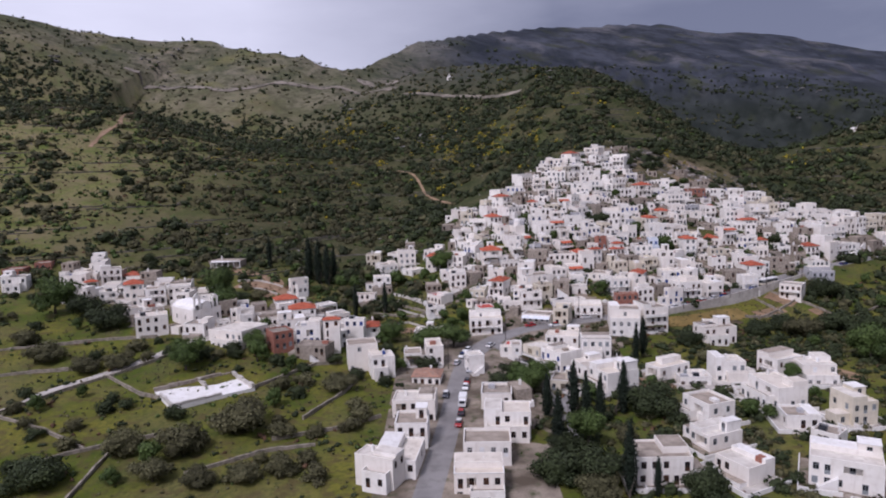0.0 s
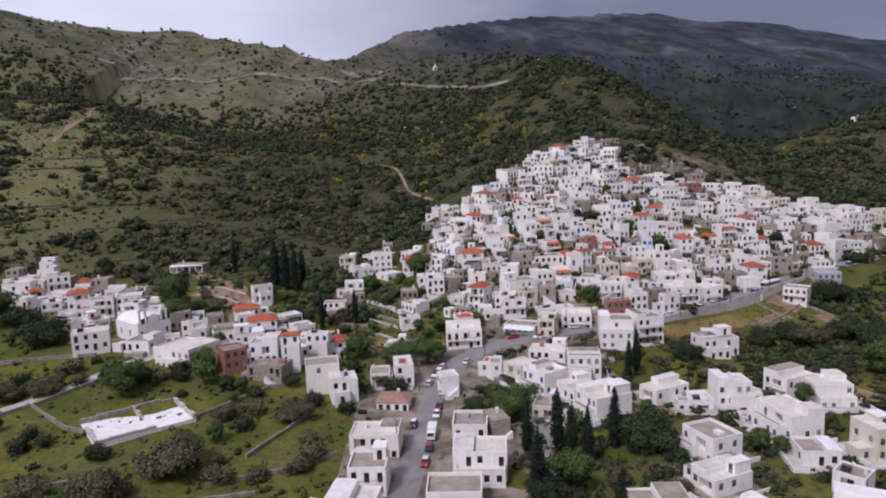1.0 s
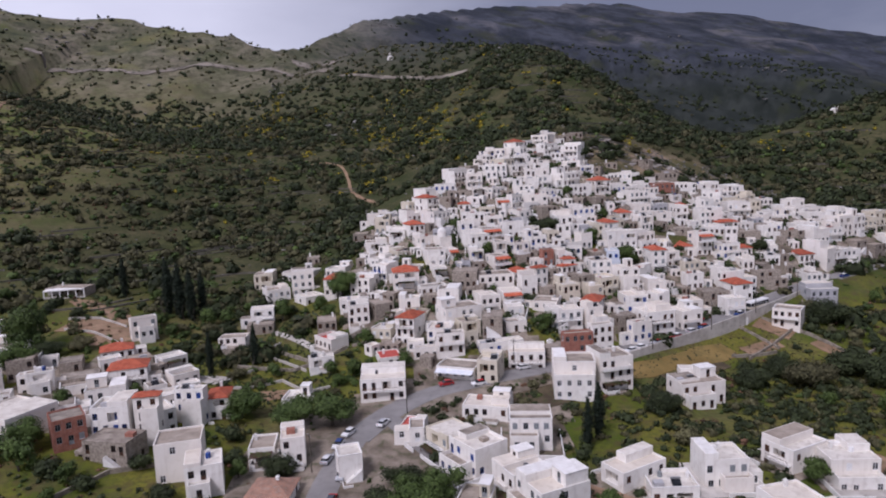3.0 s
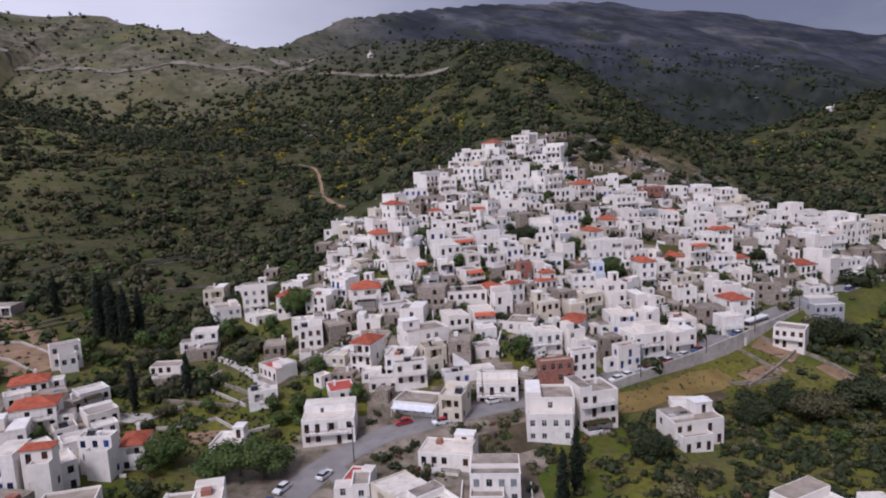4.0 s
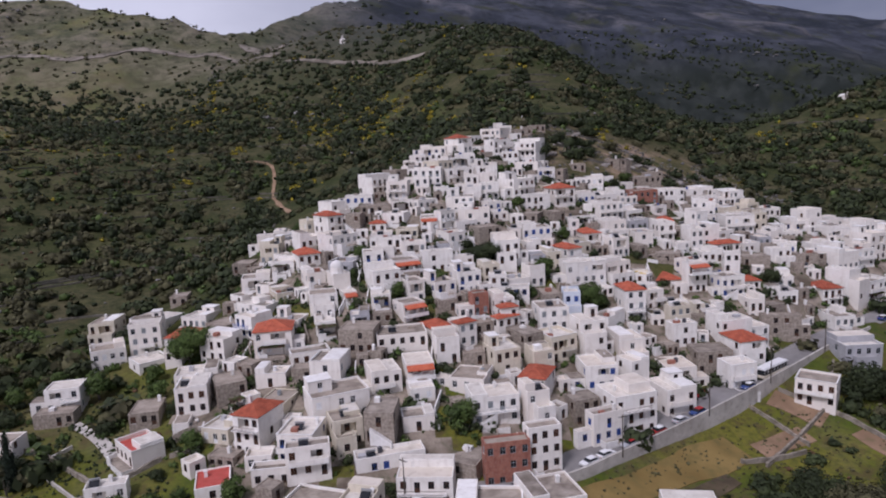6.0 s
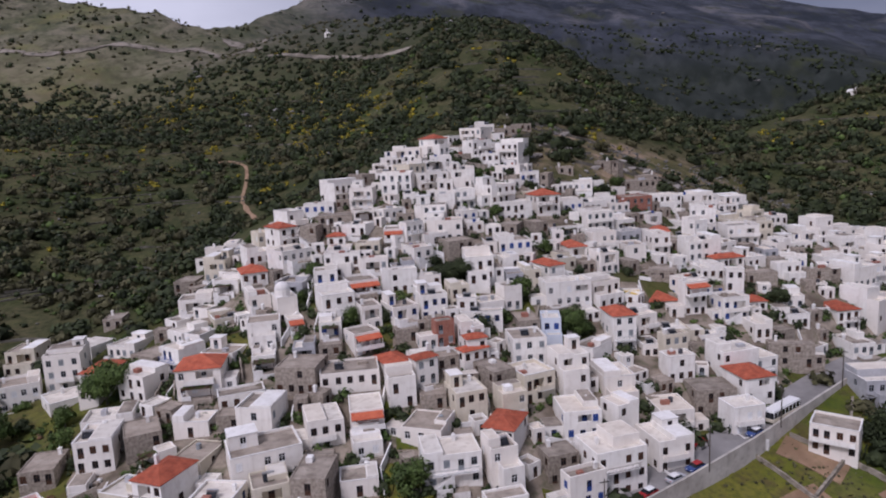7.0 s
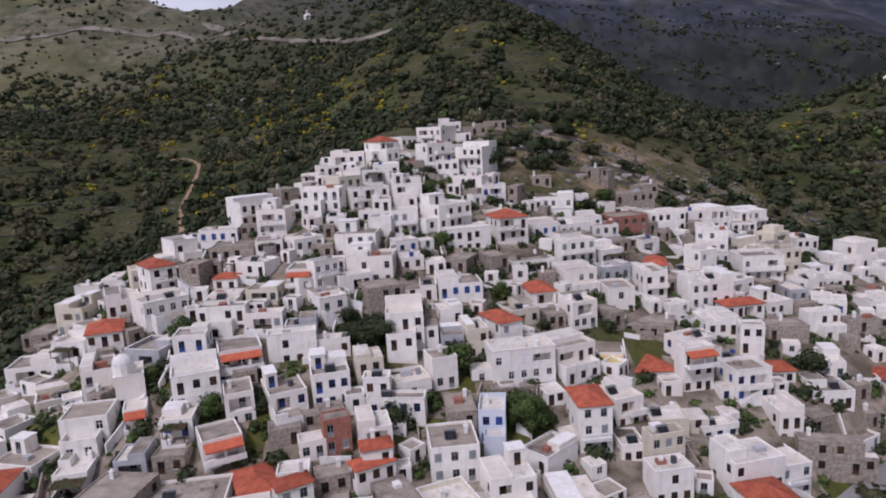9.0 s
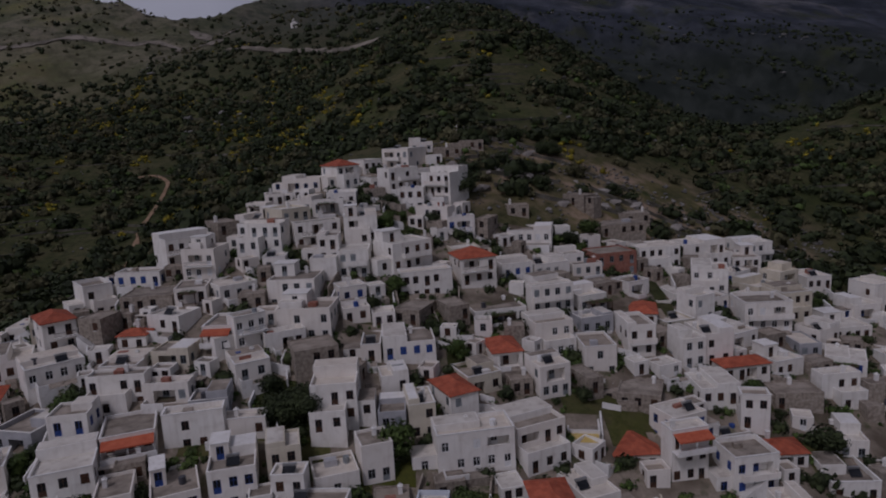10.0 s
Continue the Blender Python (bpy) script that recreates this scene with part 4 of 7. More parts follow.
house(60.3, 191.0, 6.1, 11.7, -63, 1, "w", 15.0)
house(57.0, 146.4, 6.4, 9.7, -68, 1, "w", 13.1)
house(83.7, 143.0, 5.7, 5.6, -50, 2, "w", 13.7)
house(-74.6, 217.5, 15.2, 12.5, -28, 2, "w", 22.9)
house(-64.4, 263.1, 8.8, 7.0, 22, 1, "r", 24.1)
house(-64.5, 239.6, 8.5, 6.5, 25, 1, "k", 22.0)
house(-59.6, 227.1, 6.9, 6.0, 25, 1, "w", 20.2)
house(22.3, 211.8, 3.4, 6.0, -1, 1, "w", 16.7)
house(13.6, 152.8, 11.2, 8.0, -5, 2, "k", 16.6)
house(85.4, 154.7, 7.7, 7.5, -9, 1, "w", 12.8)
house(-9.4, 165.5, 11.1, 8.0, -4, 2, "w", 15.7)
house(12.4, 170.8, 8.1, 9.0, -5, 1, "k", 15.0)
house(20.0, 172.1, 4.3, 7.5, 14, 2, "s", 15.5)
house(31.7, 182.6, 6.1, 7.5, -19, 1, "y", 14.1)
house(71.0, 185.8, 9.0, 7.5, -4, 1, "w", 12.9)
house(108.3, 188.8, 9.6, 9.0, -6, 2, "w", 14.6)
house(82.6, 189.3, 8.7, 7.5, -2, 2, "w", 16.1)
house(-6.9, 190.7, 8.4, 7.5, -7, 1, "g", 13.6)
house(-19.7, 195.0, 7.1, 7.1, 15, 2, "k", 18.9)
house(8.6, 198.8, 4.9, 5.5, 13, 2, "k", 17.4)
house(-26.5, 201.1, 9.2, 8.0, 12, 3, "k", 21.4)
house(-4.1, 205.4, 5.1, 7.5, 9, 2, "w", 19.0)
house(47.3, 207.2, 9.3, 7.5, -8, 2, "w", 19.2)
house(-11.4, 207.7, 5.6, 7.5, 4, 1, "w", 16.1)
house(-44.4, 207.8, 10.7, 7.1, -15, 2, "s", 19.6)
house(-53.9, 213.2, 6.8, 7.5, 33, 2, "o", 23.3)
house(20.4, 214.6, 5.1, 7.5, -17, 1, "f", 15.5)
house(-46.6, 216.4, 8.3, 7.5, 3, 3, "b", 24.0)
house(-38.8, 217.8, 5.6, 3.1, 6, 3, "r", 25.5)
house(-37.5, 221.8, 7.3, 7.5, 38, 2, "k", 20.3)
house(38.9, 222.5, 11.3, 7.5, -18, 1, "w", 16.6)
house(-87.4, 223.9, 7.7, 7.5, -10, 1, "k", 24.0)
house(-102.0, 224.8, 10.4, 7.5, 24, 2, "w", 27.2)
house(-32.6, 227.6, 7.1, 3.1, -5, 3, "b", 23.4)
house(-26.6, 230.2, 5.2, 7.5, 7, 2, "r", 19.7)
house(-8.9, 235.1, 6.7, 7.5, -6, 1, "w", 16.3)
house(-56.4, 236.5, 9.6, 7.5, 18, 1, "w", 21.7)
house(-74.2, 240.2, 6.4, 3.1, 27, 2, "w", 26.0)
house(-75.6, 240.3, 8.0, 3.1, 15, 2, "w", 25.4)
house(100.8, 242.1, 9.6, 8.0, -12, 1, "w", 13.0)
house(-66.5, 243.9, 9.7, 7.5, 19, 1, "s", 22.5)
house(-54.4, 245.7, 9.7, 7.5, 15, 2, "r", 23.7)
house(-111.7, 250.0, 6.5, 7.5, 38, 1, "k", 25.3)
house(-120.1, 250.0, 6.5, 7.5, 37, 1, "k", 24.8)
house(-114.9, 258.7, 7.6, 7.5, 21, 2, "w", 30.8)
house(-107.5, 264.0, 8.5, 7.5, 19, 2, "w", 30.6)
house(-125.9, 264.0, 7.3, 7.5, 24, 3, "r", 31.9)
house(-137.5, 266.4, 6.5, 7.5, 27, 2, "w", 28.9)
house(-62.3, 279.2, 7.7, 3.1, 33, 2, "w", 29.9)
house(-153.6, 284.7, 4.9, 3.9, 38, 1, "r", 30.1)
house(-162.2, 286.4, 9.9, 7.5, 7, 2, "w", 33.1)
house(-148.5, 291.9, 8.2, 7.5, 28, 2, "w", 34.8)
house(-144.4, 301.3, 7.0, 7.5, 13, 1, "r", 29.9)
house(63.7, 233.8, 10.8, 8.5, -9, 3, "k", 22.6)
house(75.6, 236.3, 9.5, 8.5, 11, 3, "w", 22.5)
house(33.4, 245.9, 11.1, 7.7, -24, 1, "v", 18.9)
house(54.2, 250.6, 10.3, 6.5, -9, 2, "w", 20.6)
house(15.8, 253.9, 6.3, 7.7, 13, 1, "f", 20.4)
house(70.2, 254.5, 8.7, 3.3, 5, 3, "o", 24.3)
house(33.1, 255.4, 8.2, 3.3, 8, 2, "w", 26.1)
house(25.9, 256.0, 7.1, 3.3, 2, 1, "w", 21.9)
house(77.7, 256.2, 6.7, 3.3, 10, 3, "w", 26.0)
house(-4.3, 256.6, 7.2, 3.3, 11, 1, "w", 20.7)
house(-5.3, 268.2, 8.8, 6.5, -49, 1, "f", 23.2)
house(48.3, 257.9, 13.4, 4.1, 11, 1, "b", 22.0)
house(46.1, 262.7, 5.9, 8.5, -9, 2, "s", 28.4)
house(14.9, 263.2, 5.9, 3.7, -22, 1, "s", 21.7)
house(40.0, 264.3, 6.1, 6.1, 17, 2, "y", 26.9)
house(19.9, 265.2, 6.1, 8.5, -25, 3, "r", 28.7)
house(93.1, 265.7, 7.3, 3.3, 17, 2, "b", 23.7)
house(70.2, 268.5, 10.1, 7.3, 6, 2, "w", 27.7)
house(100.4, 269.7, 10.1, 8.5, 13, 3, "w", 25.4)
house(38.4, 270.8, 12.2, 8.5, 20, 2, "w", 29.8)
house(-34.3, 274.5, 8.4, 5.5, -2, 1, "t", 23.0)
house(5.4, 274.9, 6.0, 4.9, 6, 1, "w", 23.0)
house(79.1, 275.2, 5.9, 8.5, -28, 2, "r", 28.5)
house(113.0, 275.8, 7.5, 8.5, 11, 2, "w", 23.4)
house(65.0, 277.3, 8.0, 8.5, -23, 1, "w", 28.8)
house(47.8, 278.1, 6.7, 8.5, 14, 2, "w", 31.3)
house(146.6, 279.8, 8.6, 7.0, -41, 2, "m", 21.2)
claim(155.0, 284.0, 10, 12, 1.0, 0.0)   # open ground behind it
house(-5.2, 279.5, 6.1, 8.5, 7, 1, "s", 25.4)
house(5.1, 280.2, 6.8, 8.5, 6, 2, "k", 30.0)
house(96.4, 280.6, 7.5, 8.5, 1, 2, "b", 28.3)
house(55.2, 281.1, 6.4, 8.5, 6, 2, "a", 31.7)
house(13.5, 282.1, 6.5, 8.5, 23, 1, "s", 29.8)
house(132.4, 285.3, 7.0, 5.7, 7, 2, "w", 24.4)
house(118.1, 287.4, 7.3, 8.5, 1, 2, "w", 23.9)
house(83.1, 290.9, 5.2, 8.5, 23, 2, "s", 33.9)
house(30.0, 291.0, 9.1, 4.9, 17, 1, "w", 33.0)
house(51.6, 291.5, 12.0, 8.5, 5, 1, "w", 35.7)
house(40.6, 291.7, 8.5, 8.5, -12, 2, "s", 37.3)
house(138.1, 291.9, 7.2, 8.5, 7, 3, "r", 27.7)
house(128.9, 292.5, 8.9, 7.3, -2, 2, "s", 25.5)
house(67.4, 293.0, 5.1, 3.3, 26, 2, "r", 36.9)
house(108.2, 293.8, 6.9, 8.5, 4, 2, "k", 29.6)
house(168.7, 294.0, 9.6, 8.5, -4, 2, "h", 23.9)
house(20.8, 294.4, 8.9, 8.5, 4, 2, "r", 37.5)
house(62.0, 294.6, 5.6, 8.5, 22, 1, "r", 35.3)
house(-28.3, 287.5, 8.6, 4.8, 4, 1, "s", 23.5)
house(78.4, 298.6, 6.3, 3.3, 25, 1, "r", 36.1)
house(78.7, 299.5, 4.6, 3.4, 12, 2, "r", 38.3)
house(124.6, 300.3, 6.5, 4.5, 6, 2, "k", 30.7)
house(90.4, 300.5, 7.6, 8.5, 3, 2, "w", 37.3)
house(55.0, 302.9, 6.1, 6.5, 25, 2, "a", 40.4)
house(68.5, 303.7, 4.1, 3.4, 16, 1, "w", 38.4)
house(119.5, 304.4, 8.1, 3.3, 14, 1, "w", 26.3)
house(72.3, 304.8, 4.3, 3.4, 16, 2, "o", 41.3)
house(125.6, 305.6, 6.1, 3.3, 9, 2, "y", 34.2)
house(46.7, 307.2, 5.0, 5.4, 5, 1, "b", 42.0)
house(-28.5, 293.0, 7.6, 6.5, 8, 2, "w", 27.4)
house(-6.2, 307.7, 6.2, 8.5, -9, 2, "r", 33.8)
house(120.6, 307.8, 4.2, 6.2, 0, 1, "w", 31.4)
house(31.8, 308.5, 7.2, 6.9, 9, 2, "k", 42.8)
house(97.1, 308.6, 4.5, 7.0, -9, 2, "p", 39.1)
house(114.5, 308.6, 5.6, 8.5, 2, 3, "r", 38.4)
house(155.3, 308.6, 10.2, 3.3, -17, 2, "s", 28.7)
house(-12.6, 309.3, 8.1, 8.5, 38, 1, "k", 27.7)
house(92.3, 310.1, 5.1, 8.5, 2, 1, "s", 38.5)
house(56.0, 310.7, 4.7, 7.0, 17, 2, "w", 44.3)
house(63.8, 311.7, 6.3, 8.5, 21, 1, "b", 43.5)
house(81.3, 311.8, 9.9, 3.3, -8, 1, "b", 40.9)
house(38.4, 312.2, 3.7, 5.0, 18, 1, "a", 42.1)
house(74.6, 312.6, 3.2, 3.4, 10, 1, "w", 41.8)
house(176.6, 312.6, 6.0, 8.5, 1, 1, "w", 26.0)
house(138.0, 313.2, 7.1, 3.3, 6, 1, "b", 30.9)
house(150.9, 313.3, 4.4, 7.0, -1, 2, "w", 32.6)
house(48.4, 313.6, 7.7, 8.5, 18, 2, "w", 46.9)
house(78.2, 313.7, 4.6, 3.4, -3, 2, "w", 44.0)
house(70.6, 314.4, 6.5, 8.5, 11, 2, "b", 45.2)
house(122.3, 314.9, 5.7, 8.5, 17, 2, "w", 36.7)
house(-26.9, 315.7, 8.6, 8.5, 25, 2, "w", 29.7)
house(140.3, 316.0, 5.5, 6.9, 9, 1, "b", 30.6)
house(36.1, 317.0, 4.7, 7.0, 22, 2, "k", 46.2)
house(100.6, 318.4, 4.5, 3.4, 4, 1, "s", 38.5)
house(-18.6, 319.9, 8.2, 8.5, 9, 3, "w", 35.1)
house(163.5, 320.7, 7.5, 8.1, -6, 1, "k", 32.2)
house(28.9, 321.0, 5.2, 8.5, 20, 1, "k", 46.2)
house(20.7, 321.6, 6.4, 8.5, 25, 1, "y", 41.0)
house(54.0, 321.7, 7.5, 8.5, 18, 2, "a", 48.0)
house(105.0, 322.2, 12.0, 6.1, 7, 2, "w", 44.3)
house(138.1, 322.7, 6.3, 3.3, 9, 3, "a", 42.0)
house(62.8, 324.0, 8.8, 3.3, 9, 2, "k", 49.7)
house(180.5, 324.1, 6.4, 8.5, 2, 2, "r", 31.2)
house(68.6, 325.3, 9.0, 3.3, 3, 1, "k", 47.6)
house(155.4, 326.0, 6.9, 5.3, -4, 1, "r", 34.7)
house(131.0, 326.0, 7.4, 8.5, -3, 1, "r", 36.5)
house(115.7, 326.2, 8.9, 8.5, 22, 2, "w", 43.0)
house(173.8, 327.2, 5.9, 8.5, -14, 1, "w", 31.5)
house(92.3, 327.4, 4.4, 7.0, 0, 1, "h", 46.1)
house(97.1, 327.7, 4.3, 7.0, 8, 2, "y", 46.9)
house(83.4, 327.9, 7.2, 8.5, 1, 2, "w", 51.1)
house(167.0, 328.7, 7.0, 8.1, -14, 1, "k", 34.9)
house(123.2, 329.4, 5.2, 7.7, -12, 1, "c", 39.6)
house(148.9, 330.6, 6.1, 3.3, 9, 1, "w", 36.4)
house(104.1, 330.7, 5.0, 8.5, 23, 2, "r", 46.9)
house(56.3, 331.6, 7.3, 3.3, -2, 1, "w", 51.8)
house(153.2, 332.0, 4.6, 3.4, -15, 2, "w", 42.5)
house(25.8, 332.2, 6.4, 8.5, 20, 1, "r", 49.6)
house(48.2, 332.5, 9.3, 3.3, 1, 2, "w", 53.3)
house(17.5, 334.4, 6.6, 8.5, -6, 1, "w", 47.7)
house(-36.7, 335.2, 7.5, 8.5, -0, 2, "y", 32.1)
house(69.5, 335.4, 5.8, 7.3, 27, 1, "w", 53.1)
house(149.2, 336.4, 6.9, 8.1, -2, 1, "w", 42.3)
house(127.5, 337.4, 3.0, 7.0, 18, 1, "s", 45.4)
house(164.2, 337.7, 8.5, 5.7, -5, 1, "s", 39.7)
house(36.1, 338.2, 9.0, 8.5, 38, 1, "w", 54.0)
house(180.9, 338.6, 5.3, 3.3, -16, 1, "w", 35.4)
house(182.8, 340.9, 7.3, 3.3, -0, 1, "s", 39.0)
house(174.2, 341.5, 7.5, 3.3, 3, 2, "w", 41.3)
house(178.5, 341.8, 9.3, 3.3, -6, 1, "w", 35.5)
house(112.9, 342.0, 5.4, 8.5, 6, 1, "r", 49.4)
house(95.4, 342.8, 9.4, 8.5, 4, 1, "b", 52.3)
house(61.8, 343.5, 5.4, 8.5, -3, 2, "a", 57.3)
house(157.6, 343.5, 9.1, 4.5, 6, 1, "r", 43.2)
house(67.7, 343.6, 5.9, 3.3, 37, 2, "w", 59.0)
house(73.5, 344.0, 7.3, 3.3, 23, 1, "w", 55.5)
house(25.0, 344.1, 6.7, 8.5, 25, 1, "w", 53.2)
house(130.3, 344.3, 6.0, 8.5, -0, 2, "k", 48.6)
house(45.8, 345.8, 5.1, 3.7, -2, 1, "r", 55.8)
house(32.7, 347.4, 5.5, 8.5, 38, 2, "r", 58.9)
house(76.2, 347.6, 10.1, 8.1, -6, 2, "w", 58.4)
house(154.2, 348.0, 5.8, 8.5, 4, 2, "k", 48.3)
house(11.3, 348.5, 6.1, 8.5, -8, 2, "y", 50.9)
house(50.6, 348.6, 7.3, 6.1, -22, 1, "w", 58.6)
house(123.2, 350.7, 7.8, 7.7, 12, 2, "w", 51.9)
house(1.6, 351.5, 6.1, 8.5, -5, 1, "s", 44.7)
house(105.3, 353.3, 4.2, 7.0, 20, 1, "s", 55.6)
house(45.1, 355.7, 9.9, 8.5, 2, 1, "s", 60.7)
house(72.8, 356.2, 9.4, 8.5, -6, 2, "w", 62.1)
house(24.4, 356.2, 3.8, 7.0, 29, 2, "y", 56.9)
house(53.4, 356.4, 6.0, 8.5, 8, 1, "w", 61.7)
house(194.7, 357.0, 6.3, 8.5, -38, 1, "k", 39.7)
house(113.7, 357.0, 10.9, 8.5, 11, 1, "w", 53.3)
house(62.2, 358.7, 7.7, 8.5, 36, 1, "w", 61.5)
house(151.4, 359.5, 6.8, 8.5, 13, 1, "y", 47.6)
house(124.9, 360.0, 9.2, 3.3, 12, 2, "w", 56.9)
house(143.9, 360.4, 5.3, 8.5, -17, 1, "r", 49.3)
house(171.4, 362.0, 10.0, 8.5, -4, 2, "w", 49.6)
house(190.2, 362.2, 8.6, 8.5, 2, 1, "w", 42.8)
house(99.4, 363.1, 10.9, 4.5, 11, 2, "w", 60.7)
house(32.6, 363.6, 5.5, 8.5, 38, 2, "w", 61.9)
house(126.5, 363.6, 6.4, 8.5, 21, 2, "w", 56.5)
house(78.2, 364.6, 5.5, 3.3, -4, 2, "k", 64.5)
house(84.2, 366.5, 6.6, 8.5, 0, 2, "w", 65.3)
house(6.8, 366.8, 5.6, 3.3, 5, 2, "w", 51.6)
house(110.6, 367.0, 7.9, 8.5, 13, 2, "r", 62.0)
house(39.2, 367.4, 9.3, 4.9, -3, 1, "b", 63.3)
house(96.8, 369.0, 9.8, 8.5, 32, 2, "w", 66.1)
house(12.3, 369.9, 6.5, 8.5, 3, 1, "w", 51.9)
house(153.5, 369.9, 6.7, 8.5, 6, 1, "w", 49.2)
house(48.3, 375.5, 11.0, 8.5, 38, 2, "w", 68.9)
house(63.2, 375.6, 10.2, 4.9, -14, 2, "w", 71.0)
house(136.6, 376.7, 7.1, 3.3, 10, 1, "w", 57.2)
house(165.9, 378.5, 8.2, 8.5, -22, 2, "w", 53.6)
house(75.7, 378.7, 10.4, 4.1, 22, 2, "w", 70.4)
house(144.5, 380.5, 10.2, 8.5, 11, 2, "o", 58.6)
house(70.6, 381.8, 7.1, 8.5, 38, 2, "y", 73.3)
house(209.8, 381.9, 6.1, 8.5, -38, 1, "r", 44.0)
house(195.3, 383.1, 6.5, 8.5, 4, 1, "w", 48.9)
house(54.4, 384.2, 5.2, 8.5, 36, 1, "s", 70.7)
house(108.6, 385.7, 6.5, 3.3, 5, 2, "b", 68.6)
house(113.5, 386.5, 3.1, 7.0, -28, 2, "s", 67.7)
house(124.9, 386.6, 10.7, 8.5, -15, 1, "w", 64.1)
house(157.7, 388.2, 10.6, 8.5, 6, 2, "w", 57.8)
house(101.7, 389.6, 9.6, 3.3, -38, 1, "w", 71.0)
house(76.9, 389.7, 7.5, 3.3, 3, 1, "w", 73.9)
house(85.3, 391.5, 9.4, 3.3, 36, 1, "w", 71.5)
house(182.4, 393.3, 7.2, 8.5, -3, 1, "w", 52.6)
house(172.1, 394.9, 11.5, 8.5, 9, 2, "w", 56.7)
house(96.9, 396.6, 6.6, 5.7, -8, 2, "k", 75.1)
house(58.0, 397.2, 5.5, 3.7, -16, 1, "w", 73.5)
house(151.8, 397.8, 12.5, 8.5, 11, 1, "s", 62.5)
house(103.4, 400.0, 9.1, 8.5, -38, 2, "w", 78.4)
house(62.0, 401.3, 4.4, 7.0, 15, 1, "w", 75.2)
house(190.2, 403.0, 8.8, 8.5, 7, 2, "w", 54.4)
house(95.4, 404.6, 9.0, 6.1, 33, 2, "w", 79.9)
house(67.8, 408.6, 10.3, 8.5, -8, 1, "b", 78.3)
house(80.6, 408.7, 6.7, 8.5, 37, 2, "r", 81.0)
house(90.8, 409.2, 10.2, 8.5, 34, 1, "k", 77.5)
house(86.7, 419.1, 6.0, 8.5, 36, 1, "w", 81.8)
house(92.9, 421.4, 9.6, 8.5, -38, 2, "w", 84.4)
house(-12.1, 133.7, 9.1, 12.0, -8, 2, "w", 14.1)
house(-16.1, 130.7, 9.1, 5.0, -25, 2, "k", 16.4)
house(-9.2, 148.2, 7.6, 8.0, -2, 2, "w", 16.3)
house(7.9, 139.4, 10.5, 8.0, -3, 2, "k", 15.1)
house(5.4, 126.7, 10.1, 8.0, -2, 2, "w", 14.0)
house(101.4, 156.5, 6.9, 8.0, 8, 2, "y")
house(43.7, 129.5, 11.2, 9.0, -1, 2, "w")
house(58.2, 132.0, 8.6, 7.7, -64, 1, "k", 12.7)
house(78.3, 125.8, 13.0, 10.0, -29, 2, "w")
house(-199.0, 301.8, 8.9, 9.0, 11, 1, "o")
house(-190.7, 311.6, 7.0, 9.0, 20, 1, "o")
house(-186.3, 282.5, 9.6, 8.0, 17, 2, "w")
house(-108.2, 324.6, 15.3, 6.0, -12, 1, "s")
house(97.4, 232.2, 12.4, 8.0, 9, 2, "w")
house(14.0, 235.7, 11.7, 10.0, 0, 2, "w")
house(41.7, 240.6, 5.6, 8.0, -21, 2, "y")
house(-23.5, 335.2, 13.9, 8.0, -26, 1, "w")
house(-6.8, 325.1, 8.7, 7.0, -24, 1, "w")
house(1.9, 315.2, 7.9, 7.0, -33, 1, "s")
house(9.4, 334.0, 8.2, 8.0, 8, 1, "w")
house(-18.5, 349.3, 5.1, 7.0, 4, 1, "s")
house(3.0, 291.6, 9.8, 7.0, 9, 1, "w")
house(32.8, 300.5, 4.9, 6.0, 7, 1, "k")
house(60.5, 257.2, 8.2, 8.0, -29, 1, "s")
house(128.8, 312.9, 6.7, 8.0, -3, 1, "y")
house(147.0, 304.8, 6.0, 9.0, 10, 2, "w")
house(103.2, 304.5, 5.4, 8.0, -50, 1, "w")
house(100.9, 434.1, 6.9, 6.0, 4, 1, "w")
house(85.3, 379.1, 7.5, 7.0, 5, 2, "w")
house(78.7, 370.6, 4.6, 6.0, 0, 2, "w")
house(116.6, 451.3, 9.4, 5.0, 2, 1, "s")
house(108.6, 429.2, 8.2, 5.0, 4, 1, "s")
house(116.6, 437.2, 7.1, 5.0, 2, 1, "s")
house(9.5, 359.9, 4.1, 7.0, -1, 1, "s")
house(99.5, 378.3, 3.9, 7.0, 5, 1, "s")
house(94.8, 352.9, 5.8, 8.0, -26, 1, "s")
house(88.5, 342.5, 3.5, 8.0, 0, 1, "w")
house(139.6, 349.0, 5.4, 9.0, 1, 2, "w")
house(175.5, 353.3, 4.5, 8.0, -2, 1, "h")
house(134.3, 335.4, 7.4, 8.0, -24, 1, "s")
house(179.6, 348.5, 7.2, 8.0, -32, 1, "b")
house(158.4, 409.5, 8.4, 7.0, -9, 1, "s")
house(124.3, 398.3, 5.5, 5.0, -1, 1, "s")
house(141.4, 410.0, 7.4, 5.0, -54, 1, "s")


# ---- houses that fill the rows between ----
TOWN = [(0, 300), (2, 330), (6, 364), (13, 367), (26, 363), (33, 376), (42, 382), (50, 388), (60, 402), (72, 413), (86, 427), (100, 437), (108, 418),
        (109, 398), (117, 393), (133, 394), (158, 397), (172, 400), (190, 386), (210, 383), (245, 371), (300, 355), (270, 345), (235, 336), (205, 330), (160, 309), (110, 281), (60, 257), (25, 250), (2, 268)]
STREETSIDE = [(-16, 118), (-17, 170), (-15, 214), (-2, 236), (25, 250), (60, 257), (76, 250), (62, 236), (56, 208), (44, 188), (26, 166), (22, 118)]
